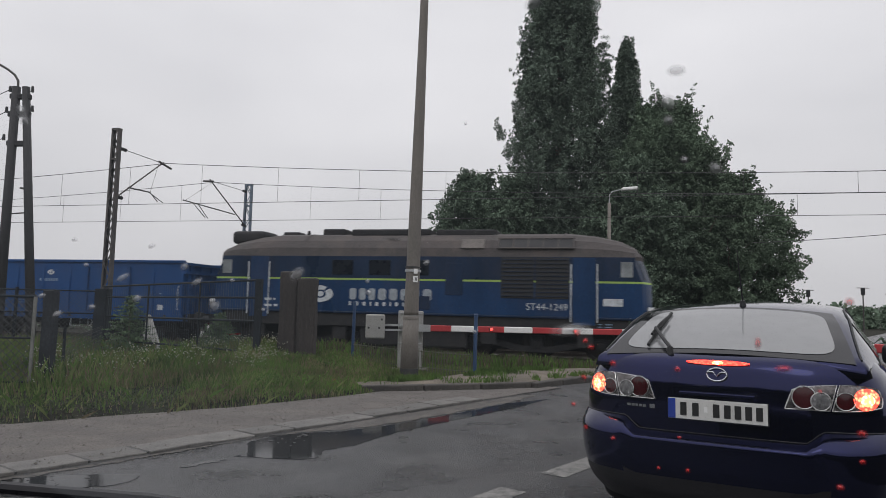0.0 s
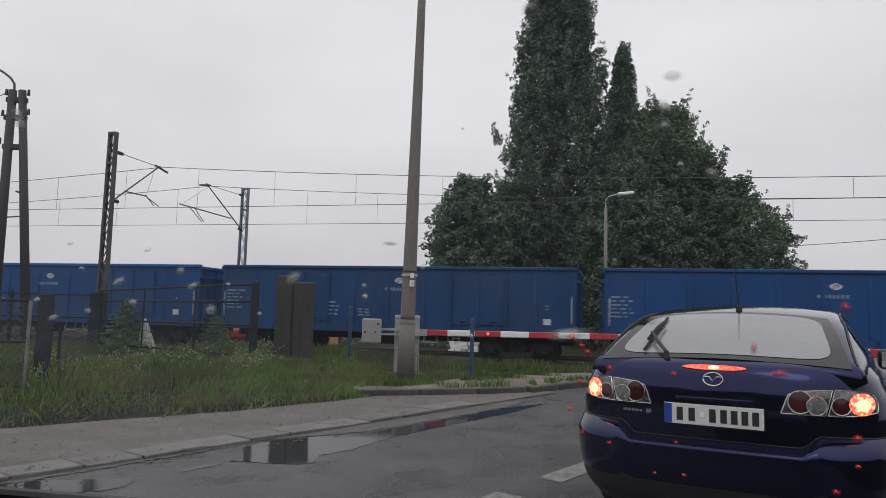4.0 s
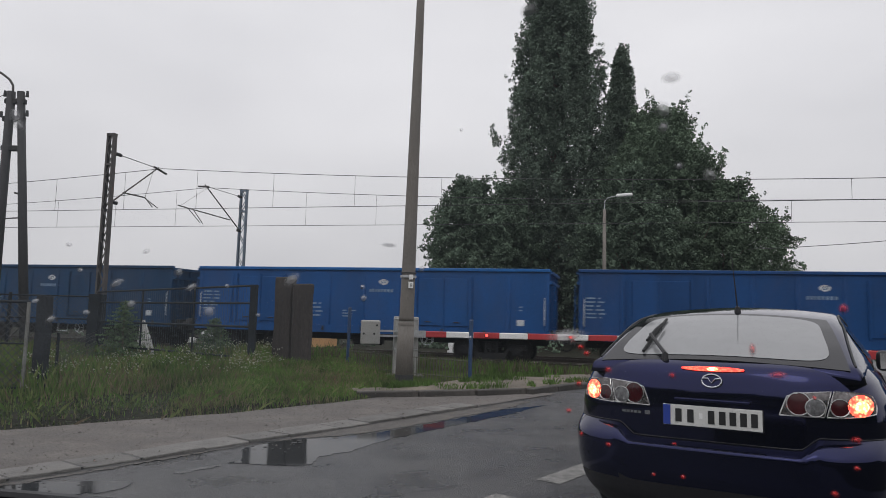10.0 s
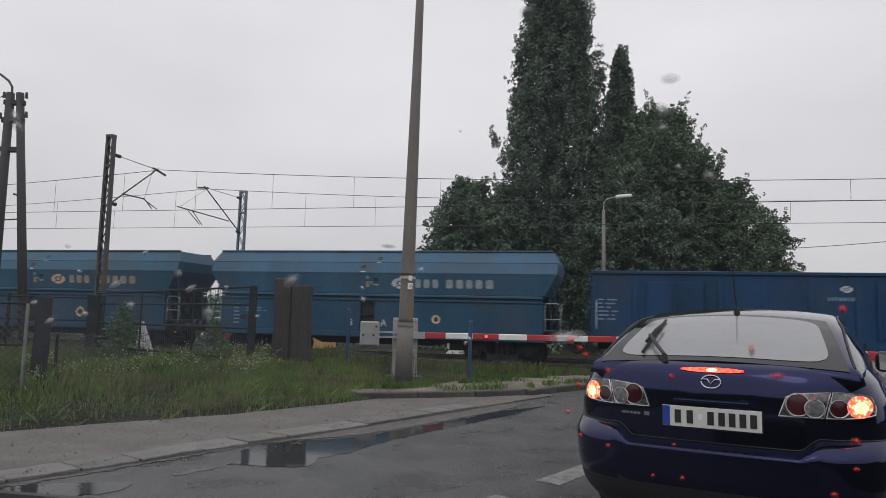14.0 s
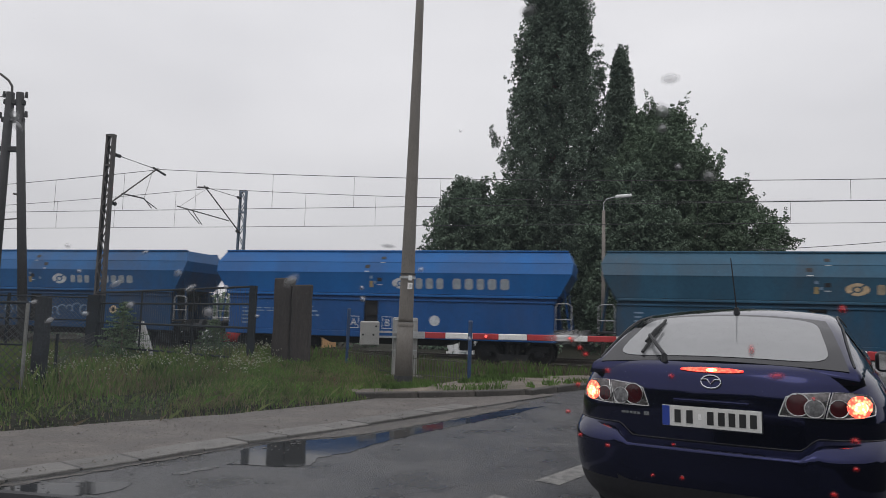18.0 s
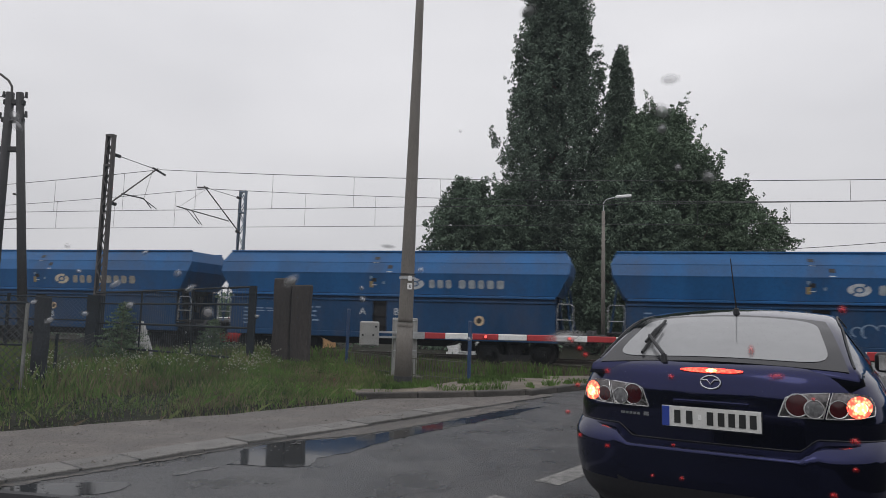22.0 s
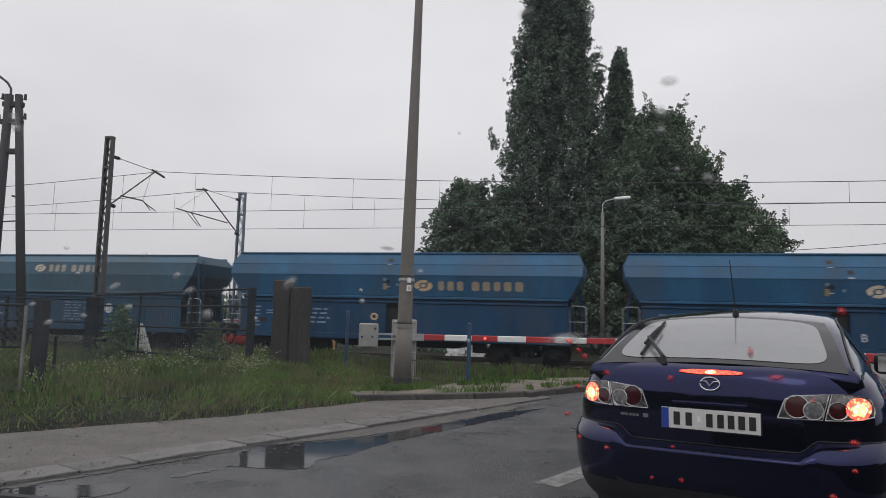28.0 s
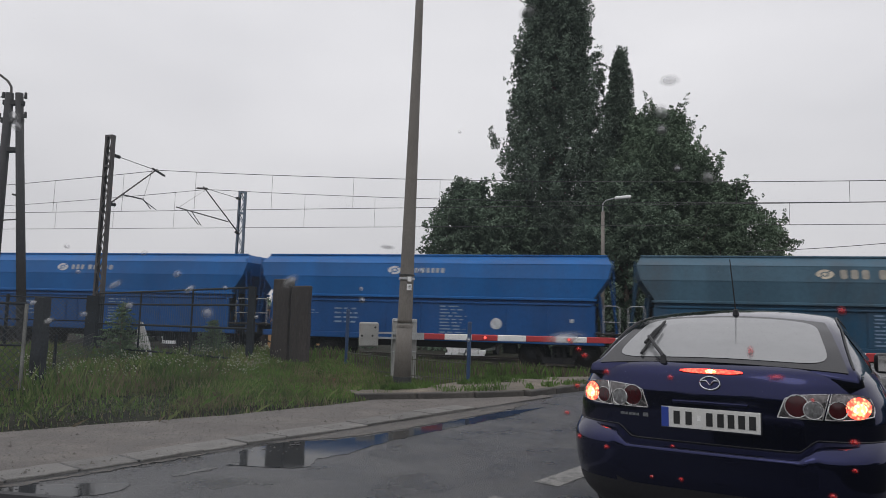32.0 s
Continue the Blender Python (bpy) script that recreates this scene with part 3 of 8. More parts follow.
# ---- overhead line ----
def lattice(name, base, height, w0, w1, material, label):
    """A steel lattice mast of two channels with zigzag lacing."""
    turn = math.degrees(math.atan2(U.y, U.x))
    t = thing(name, pose(*base, 0, 0, turn), label, "mast", "overhead line masts")
    for k in (-1, 1):
        bm = bm_new()
        a, b = Vector((k * w0 / 2, 0, 0)), Vector((k * w1 / 2, 0, height))
        for y in (-0.08, 0.08):
            loft(bm, [[p + Vector((dx, y + dy, 0)) for dx, dy in ((-0.035, -0.010), (0.035, -0.010), (0.035, 0.010), (-0.035, 0.010))] for p in (a, b)])
        loft(bm, [[p + Vector((k * 0.03 + dx, dy, 0)) for dx, dy in ((-0.008, -0.08), (0.008, -0.08), (0.008, 0.08), (-0.008, 0.08))] for p in (a, b)])
        part("channel", bm, material, t)
    n = int(height / 0.55)
    for i in range(n):
        z0, z1 = height * i / n, height * (i + 1) / n
        s = 1 if i % 2 else -1
        f0, f1 = (w0 + (w1 - w0) * z0 / height) / 2, (w0 + (w1 - w0) * z1 / height) / 2
        for y in (-0.093, 0.093):
            bm = bm_new()
            loft(bm, [[Vector((q + dx, y + dy, z)) for dx, dy in ((-0.028, -0.005), (0.028, -0.005), (0.028, 0.005), (-0.028, 0.005))] for q, z in ((s * f0, z0), (-s * f1, z1))])
            part("lacing_bar", bm, material, t)
    for z in (height - 0.03, height * 0.86):
        bm = bm_new()
        box(bm, (0, 0, z), (w1 + 0.075, 0.20, 0.09))
        part("tie_plate", bm, material, t)
    bm = bm_new()
    box(bm, (0, 0, 0.15), (w0 + 0.35, 0.6, 0.5), taper=0.9)
    part("footing", bm, M["concrete"], t)
    return t


def bracket(owner, z_low, z_high, reach, side, steady):
    """The arm that carries the wires of one track, towards local y * side."""
    bm = bm_new()
    tip = Vector((0, side * reach, z_high))
    rod(bm, (0, side * 0.15, z_low), tip + Vector((0, side * 0.25, 0.05)), 0.032, 0.028, seg=8)
    rod(bm, tip + Vector((0, -side * 0.05, 0.02)), tip + Vector((0, side * 0.75, -0.12)), 0.045, seg=6)
    part("arm", bm, M["mast"], owner)
    bm = bm_new()
    rod(bm, (0, side * 0.15, z_high + 0.04), tip, 0.014, seg=5)
    part("tie_rod", bm, M["wire"], owner)
    for z, y in ((z_high + 0.03, 0.30), (z_low + 0.04, 0.24)):
        bm = bm_new()
        for i in range(4):
            rod(bm, (0, side * (y + 0.07 * i), z), (0, side * (y + 0.07 * i + 0.035), z), 0.07, seg=8)
        part("insulator", bm, M["tar"], owner)
    for (f0, z0), (f1, z1), r in steady:
        bm = bm_new()
        rod(bm, (0, side * reach * f0, z0), (0, side * reach * f1, z1), r, seg=6)
        part("steady_arm", bm, M["mast"], owner)


def overhead():
    one = lattice("overhead_mast", along(-12.56, -1.4, -0.55), 8.32, 0.33, 0.25, M["mast"], "rusty steel lattice mast in front of the track")
    bracket(one, 5.74, 7.60, 2.57, 1, (((0.31, 6.24), (0.81, 6.27), 0.030), ((0.81, 6.27), (1.0, 5.96), 0.018), ((0.78, 6.27), (1.13, 5.98), 0.018), ((0.98, 7.56), (0.81, 6.27), 0.007)))
    two = lattice("overhead_mast", along(-13.0, HALF + 4.6 + 2.95, -0.55), 8.12, 0.40, 0.32, M["mast_blue"], "grey painted lattice mast behind the tracks")
    bracket(two, 5.90, 7.66, 3.30, -1, (((0.38, 6.37), (1.67, 6.42), 0.030), ((1.32, 6.40), (1.08, 5.87), 0.018), ((1.45, 6.41), (1.14, 5.87), 0.018), ((1.0, 7.62), (1.62, 6.43), 0.007)))
    # wires: sagging carrier, level contact wire, droppers
    spans = {"near": (HALF, -12.45, 58, 7.06, 5.37), "far": (HALF + 4.6, -13.2, 58, 7.14, 5.28)}
    for key, (d, s0, span, zc, zw) in spans.items():
        own = thing("overhead_wires", pose(0, 0, 0), "thin dark overhead wires above the track", "overhead line", "overhead wires")
        pts, droppers = [], []
        for k in (-1, 0):
            for i in range(34):
                q = i / 34
                pts.append(along(s0 + span * (k + q), d, zc - 1.0 * 4 * q * (1 - q)))
                if i % 2 == 1:
                    droppers.append(pts[-1])
        bm = bm_new()
        tube(bm, pts, 0.013, 5)
        part("carrier_wire", bm, M["wire"], own)
        bm = bm_new()
        tube(bm, [along(s0 - 2 * span, d, zw), along(s0, d, zw), along(s0 + 1.5 * span, d, zw)], 0.012, 5)
        part("contact_wire", bm, M["wire"], own)
        for p in droppers:
            bm = bm_new()
            rod(bm, p, (p.x, p.y, zw), 0.007, seg=4)
            part("dropper", bm, M["wire"], own)


overhead()


# ---- beside the road ----
def lamp_pole():
    t = thing("lamp_post", pose(-0.69, 13.25, -0.01, 0, 0.8, 0), "tall tapered grey concrete street lamp post", "lamp post")
    bm = bm_new()
    rings = []
    for z, r in ((0, 0.168), (0.7, 0.157), (1.18, 0.150)):
        rings.append([Vector((r * math.cos(a), r * math.sin(a), z)) for a in np.linspace(0, 2 * math.pi, 17)[:-1]])
    loft(bm, rings)
    part("sleeve", bm, M["concrete"], t, smooth=True)
    bm = bm_new()
    rod(bm, (0, 0, -0.2), (0, 0, 0.20), 0.176, 0.173, seg=16)
    part("tarred_foot", bm, M["tar"], t, "black tarred foot")
    bm = bm_new()
    rings = []
    for z, r in ((1.2, 0.138), (1.27, 0.138), (4, 0.112), (7, 0.082), (9.6, 0.062)):
        rings.append([Vector((r * math.cos(a), r * math.sin(a), z)) for a in np.linspace(0, 2 * math.pi, 17)[:-1]])
    loft(bm, rings)
    part("shaft", bm, M["concrete"], t, smooth=True)
    bm = bm_new()
    rod(bm, (0, 0, 1.12), (0, 0, 1.19), 0.158, 0.146, seg=16)
    part("collar", bm, M["concrete"], t)
    for z, h in ((2.02, 0.045), (2.10, 0.02)):
        bm = bm_new()
        rod(bm, (0, 0, z), (0, 0, z + h), 0.153, 0.152, seg=16)
        part("band", bm, M["galv"] if h > 0.03 else M["tar"], t)
    for z, w in ((1.88, 0.09), (2.03, 0.07)):
        bm = bm_new()
        box(bm, (0.06, -0.158, z), (w, 0.012, w * 1.3))
        part("tag", bm, M["white_paint"], t, "small white number tag")
    bm = bm_new()
    box(bm, (0.06, -0.166, 1.88), (0.012, 0.004, 0.06))
    box(bm, (0.08, -0.166, 1.88), (0.010, 0.004, 0.06))
    part("tag_marks", bm, M["tar"], t)


lamp_pole()


def barrier():
    """Level crossing barrier with its drive cabinet; the bar lies across the road."""
    root = Vector((-1.0, 14.33, 0.0))
    run = Vector((0.992, 0.128, 0))
    turn = math.degrees(math.atan2(run.y, run.x))
    t = thing("crossing_barrier", pose(root.x, root.y, 0, 0, 0, turn), "lowered red and white striped level crossing barrier", "barrier", "crossing barriers")
    part("drive_cabinet", soft_box((0.29, 0.32, 0.66), (0.50, 0.42, 1.22), 0.025), M["cabinet"], t, "grey steel drive cabinet")
    for z in (0.60, 1.22):
        bm = soft_box((0.28, 0.105, z), (0.50, 0.02, 0.02), 0.004, 1)
        part("seam", bm, M["galv"], t)
    bm = bm_new()
    box(bm, (0.28, 0.32, -0.05), (0.75, 0.62, 0.24))
    part("plinth", bm, M["concrete"], t)
    weight = part("counterweight", soft_box((-0.455, 0.05, 0.935), (0.39, 0.30, 0.49), 0.03), M["cabinet"], t, "pale grey counterweight box")
    for x, z in ((-0.59, 0.91), (-0.38, 0.91), (-0.33, 1.08)):
        bm = bm_new()
        rod(bm, (x, -0.105, z), (x, -0.125, z), 0.022, seg=8)
        part("bolt", bm, M["tar"], weight)
    bm = bm_new()
    for z in (0.87, 0.97):
        box(bm, (0.0, 0.05, z), (0.75, 0.05, 0.04))
    part("carrier", bm, M["galv"], t)
    bm = bm_new()
    box(bm, (0.50, 0.05, 0.92), (0.36, 0.09, 0.14))
    part("clamp", bm, M["galv"], t)
    x, i = 0.62, 0
    edges = [0.66, 1.11, 1.68, 2.23, 2.84, 3.48, 4.16, 4.80, 5.40, 6.0]
    for a, b in zip(edges, edges[1:]):
        bm = soft_box(((a + b) / 2, 0.05, 0.92), (b - a, 0.06, 0.125), 0.012, 1)
        part("stripe", bm, M["red_paint"] if i % 2 == 0 else M["white_paint"], t)
        i += 1
    for x in (1.95, 3.75):
        bm = bm_new()
        rod(bm, (x, 0.02, 0.925), (x, -0.03, 0.925), 0.042, 0.036, seg=12)
        lamp = part("warning_light", bm, M["black"], t, "small red warning light")
        bm = bm_new()
        rod(bm, (x, -0.031, 0.925), (x, -0.04, 0.925), 0.030, 0.022, seg=12)
        part("lens", bm, M["red_glow"], lamp, "glowing red lens")


def second_barrier():
    """Half barrier of the other lane, on its own post beyond the road."""
    tip, run = Vector((5.05, 11.75, 0)), Vector((0.819, -0.574, 0))
    turn = math.degrees(math.atan2(run.y, run.x))
    t = thing("crossing_barrier", pose(tip.x, tip.y, 0, 0, 0, turn), "lowered half barrier striped red and white", "barrier", "crossing barriers")
    edges = [0.0, 0.6, 1.22, 1.80, 2.36, 3.0, 3.6, 4.2]
    for i, (a, b) in enumerate(zip(edges, edges[1:])):
        part("stripe", soft_box(((a + b) / 2, 0, 0.88), (b - a, 0.06, 0.135), 0.012, 1), M["red_paint"] if i % 2 == 1 else M["white_paint"], t)
    part("drive_cabinet", soft_box((4.45, 0.0, 0.62), (0.5, 0.42, 1.24), 0.025), M["cabinet"], t, "grey steel drive cabinet")


def low_fence():
    t = thing("low_fence", pose(0, 0, 0), "low grey wire mesh fence with tall blue posts", "fence")
    a, b, c = Vector((-2.15, 16.19, 0)), Vector((-0.95, 14.6, 0)), Vector((0.55, 13.30, 0))
    for p, h in ((a, 1.42), (c, 1.22)):
        bm = bm_new()
        rod(bm, (p.x, p.y, -0.1), (p.x + 0.01, p.y, h), 0.038, seg=10)
        rod(bm, (p.x + 0.01, p.y, h), (p.x + 0.01, p.y, h + 0.03), 0.046, 0.03, seg=10)
        part("post", bm, M["blue_post"], t, "blue painted steel post")
    for p, q in ((a, b), (b, c)):
        n = int((q - p).length / 0.075)
        for i in range(n + 1):
            r = p + (q - p) * (i / n)
            bm = bm_new()
            h = 0.48 + (0.04 if i % 2 else 0)
            rod(bm, (r.x, r.y, 0.0), (r.x, r.y, h), 0.009, 0.007, seg=5)
            part("bar", bm, M["pale_wire"], t)
        for z in (0.14, 0.46):
            bm = bm_new()
            rod(bm, (p.x, p.y, z), (q.x, q.y, z), 0.008, seg=5)
            part("rail", bm, M["pale_wire"], t)


def sleepers_upright():
    for x, y, w, h, tilt, turn, d in ((-3.42, 15.12, 0.41, 1.93, 0.4, -14, 0.22), (-2.97, 14.9, 0.40, 1.79, -0.3, -8, 0.20)):
        bm = soft_box((0, 0, h / 2), (w, d, h), 0.03, 2)
        bmesh.ops.subdivide_edges(bm, edges=[e for e in bm.edges if e.calc_length() > 0.5], cuts=8)
        for v in bm.verts:
            v.co += Vector((0.018, 0.012, 0.02)) * noise.noise(v.co * 2.4 + Vector((x * 5, 0, 0)))
        ob = part("timber_post", bm, M["wood"])
        ob.matrix_basis = pose(x, y, ground_z(x, y) - 0.05, 0, tilt, turn)
        tagged(ob, "thick weathered brown timber post standing in the grass", "post", "timber posts")


def mesh_panel(owner, p, q, z0, z1, cell=0.11):
    """Diamond wire mesh between two places."""
    p, q = Vector(p), Vector(q)
    L, H = (q - p).length, z1 - z0
    d = (q - p).normalized()
    bm = bm_new()
    n = int((L + H) / cell)
    for i in range(n):
        for sgn in (1, -1):
            s0 = i * cell - (H if sgn > 0 else 0)
            a, b = (s0, 0.0), (s0 + sgn * H, H)
            pts = []
            for k in (0, 1):
                s, z = (a, b)[k]
                if s < 0:
                    z, s = (z - s * (1 if sgn > 0 else -1) * 1, 0) if sgn > 0 else (z + (0 - s) * -1, 0)
                if s > L:
                    z, s = (z - (s - L), L) if sgn > 0 else (z + (s - L), L)
                pts.append((s, z))
            if all(-1e-6 <= z <= H + 1e-6 for _, z in pts) and abs(pts[0][0] - pts[1][0]) > 0.03:
                w = [p + d * s + Vector((0, 0, z0 + z)) for s, z in pts]
                rod(bm, w[0], w[1], 0.0055, seg=3, caps=False)
    part("wire_mesh", bm, M["fence_wire"], owner)


def yard_fence():
    # wire gate beside the stout post
    g0, g1 = Vector((-9.2, 9.6, 0)), Vector((-5.99, 10.12, 0))
    t = thing("wire_gate", pose(0, 0, 0), "chain link gate in a pipe frame", "gate")
    for a, b, m, r in (((g0.x, g0.y, 1.35), (g1.x, g1.y, 1.35), "fence_dark", 0.02), ((g0.x, g0.y, 0.12), (g1.x, g1.y, 0.12), "fence_dark", 0.02), ((g1.x, g1.y, 0.1), (g1.x, g1.y, 1.35), "galv_dull", 0.026), ((g0.x, g0.y, 0.75), (g1.x, g1.y, 0.75), "fence_dark", 0.014)):
        bm = bm_new()
        rod(bm, a, b, r, seg=8)
        part("frame_pipe", bm, M[m], t)
    mesh_panel(t, g0, g1, 0.12, 1.33)
    for x, y, w, h in ((-5.835, 10.26, 0.165, 1.42),):
        bm = soft_box((0, 0, h / 2), (w, w, h), 0.012, 2)
        bmesh.ops.subdivide_edges(bm, edges=[e for e in bm.edges if e.calc_length() > 0.5], cuts=8)
        for v in bm.verts:
            v.co += Vector((0.014, 0.01, 0.015)) * noise.noise(v.co * 3.0 + Vector((x * 5, 0, 0)))
        ob = part("gate_post", bm, M["post_dark"])
        ob.matrix_basis = pose(x, y, 0.03, 0, -0.2, -8)
        tagged(ob, "stout dark weathered timber gate post", "post", "gate posts")
    # wire netting from the stout post to the yard gate
    n0, n1 = Vector((-5.70, 10.4, 0)), Vector((-8.45, 17.2, 0))
    t = thing("wire_fence", pose(0, 0, 0), "low woven wire netting running back from the stout post", "fence")
    for k in (0.02, 0.97):
        p = n0 + (n1 - n0) * k
        bm = bm_new()
        rod(bm, (p.x, p.y, 0), (p.x, p.y, 0.9 if k < 0.5 else 1.3), 0.022, seg=8)
        part("post", bm, M["fence_dark"], t)
    bm = bm_new()
    for i in range(60):
        p = n0 + (n1 - n0) * (i / 59)
        rod(bm, (p.x, p.y, 0.05), (p.x, p.y, 0.72), 0.003, seg=3, caps=False)
    for i in range(9):
        z = 0.08 + 0.08 * i
        rod(bm, (n0.x, n0.y, z), (n1.x, n1.y, z), 0.003, seg=3, caps=False)
    part("wire_netting", bm, M["fence_wire"], t)
    # fence that runs back to the railway side
    f0, f1 = Vector((-14.6, 17.0, 0)), Vector((-8.75, 17.4, 0))
    t = thing("panel_fence", pose(0, 0, 0), "dark steel mesh fence panels beside the yard gate", "fence")
    for i in range(4):
        p = f0 + (f1 - f0) * (i / 3)
        bm = bm_new()
        rod(bm, (p.x, p.y, 0), (p.x, p.y, 1.62), 0.04, seg=8)
        part("post", bm, M["fence_dark"], t)
    for z in (0.25, 1.0, 1.56):
        bm = bm_new()
        rod(bm, (f0.x, f0.y, z), (f1.x, f1.y, z), 0.018, seg=6)
        part("rail", bm, M["fence_dark"], t)
    mesh_panel(t, f0, f1, 0.2, 1.55, 0.10)
    # wide gate leaf towards the timber posts; its top climbs a little
    h0, h1 = Vector((-8.6, 17.4, 0)), Vector((-3.84, 14.2, 0))
    t = thing("yard_gate", pose(0, 0, 0), "closed dark steel yard gate with thin upright bars", "gate")
    for p, w, h in ((h0, 0.30, 1.62), (h1, 0.13, 1.84)):
        bm = bm_new()
        box(bm, (p.x, p.y, h / 2), (w, w, h))
        part("gate_post", bm, M["fence_dark"], t)
    for z0, z1, r in ((1.68, 1.82, 0.022), (1.42, 1.46, 0.022), (0.95, 0.98, 0.024), (0.38, 0.36, 0.024)):
        bm = bm_new()
        rod(bm, (h0.x, h0.y, z0), (h1.x, h1.y, z1), r, seg=6)
        part("rail", bm, M["fence_dark"], t)
    n = 72
    for i in range(1, n):
        k = i / n
        p = h0 + (h1 - h0) * k
        bm = bm_new()
        stout = i % 24 == 0
        rod(bm, (p.x, p.y, 0.37), (p.x, p.y, 1.68 + 0.14 * k), 0.022 if stout else 0.0034, seg=5)
        part("bar", bm, M["fence_dark"] if stout else M["fence_bar"], t)
    # pale slab of broken concrete leaning among the weeds behind the gate
    bm = bm_new()
    slab(bm, [(0.0, 0.0), (0.52, 0.0), (0.46, 0.30), (0.24, 0.72), (0.05, 1.06), (0.0, 1.04)], -0.06, 0.06)
    bmesh.ops.subdivide_edges(bm, edges=bm.edges[:], cuts=2)
    for v in bm.verts:
        v.co += Vector((0.02, 0.02, 0.01)) * noise.noise(v.co * 4)
    ob = part("concrete_slab", bm, M["pale_concrete"])
    ob.matrix_basis = pose(-8.14, 18.7, -0.04, 78, 0, -10)
    tagged(ob, "broken pale concrete slab leaning among the weeds", "slab")


def twin_pole():
    """Braced wooden line pole with a lamp arm."""
    base = Vector((-13.13, 20.6, -0.3))
    t = thing("line_pole", pose(*base), "black braced double wooden line pole with a lamp arm", "utility pole")
    for x0, x1, r in ((-0.13, -0.13, 0.15), (0.95, 0.16, 0.14)):
        bm = bm_new()
        rod(bm, (x0, 0, -0.2), (x1, 0, 8.05), r, r * 0.8, seg=12)
        part("pole", bm, M["wood_black"], t, smooth=True)
    for z, w in ((7.75, 0.62), (7.2, 0.66), (6.3, 0.6)):
        bm = soft_box((0.02, 0, z), (w, 0.16, 0.16), 0.02, 1)
        part("crossbar", bm, M["wood_black"], t)
    for x, z in ((-0.32, 7.9), (0.36, 7.9), (-0.38, 7.25), (0.40, 7.3), (0.36, 6.5), (-0.4, 6.4)):
        bm = bm_new()
        rod(bm, (x, 0, z), (x, 0, z + 0.18), 0.05, 0.035, seg=8)
        part("insulator", bm, M["tar"], t)
    bm = bm_new()
    tube(bm, [(-0.08, 0, 7.95), (-0.10, 0, 8.25), (-0.22, 0, 8.43), (-0.45, 0, 8.6), (-0.9, 0, 8.85)], 0.035, 8)
    part("lamp_arm", bm, M["mast"], t)
    for a, b, r in (((0.45, 0, 4.9), (0.22, 0, 4.95), 0.03), ((0.45, 0, 4.2), (-0.15, 0, 4.15), 0.02)):
        bm = bm_new()
        rod(bm, a, b, r, seg=6)
        part("strut", bm, M["mast"], t)
    for z, y in ((7.95, -2), (7.3, -2.3), (6.5, -2.6)):
        w = thing("service_cable", pose(0, 0, 0), "thin dark cable leading away from the wooden pole", "cable", "service cables")
        a = base + Vector((-0.35, 0, z))
        b = a + Vector((-9, 3.0, y * 0.8))
        pts = [a + (b - a) * k + Vector((0, 0, -1.2 * k * (1 - k))) for k in np.linspace(0, 1, 12)]
        bm = bm_new()
        tube(bm, pts, 0.012, 5)
        part("cable", bm, M["wire"], w)


def far_lamp():
    x, y = 8.35, 36.0
    t = thing("street_lamp", pose(x, y, ground_z(x, y), 0, 0, 0), "grey street lamp with an arm behind the railway", "street lamp")
    bm = bm_new()
    rod(bm, (0, 0, 0), (0, 0, 7.55), 0.115, 0.085, seg=12)
    part("pole", bm, M["concrete"], t, smooth=True)
    bm = bm_new()
    tube(bm, [(0, 0, 7.5), (0, 0, 7.95), (0.15, 0, 8.15), (0.6, 0, 8.27), (0.85, 0, 8.3)], 0.03, 8)
    part("arm", bm, M["galv"], t)
    bm = soft_box((0, 0, 0), (0.85, 0.26, 0.17), 0.06, 3)
    h = part("lamp_head", bm, M["white_paint"], t, "pale lamp head", smooth=True)
    h.matrix_basis = pose(1.05, 0, 8.33, 0, -6, 0)


M["red_glow"] = glow("red_lens_glow", (1.0, 0.06, 0.05), 2.5)
barrier()
second_barrier()
low_fence()
sleepers_upright()
yard_fence()
twin_pole()
far_lamp()


# ---- train ----
TRAIN = []  # (thing, metres along the track at nine seconds)
WHEELS = []  # (wheelset, radius)
SPEED = 7.14
TURN = math.degrees(math.atan2(U.y, U.x))


def paint(name, col, rust=0.35, vary=0.16, rough=0.48):
    return mat(name, col, rough, vary=vary, scale=0.9, fine=25, bump=0.03, dirt=(0.07, 0.055, 0.05), dirt_amount=rust, stretch=(1, 1, 0.35), rough_vary=0.12, spec=0.3)


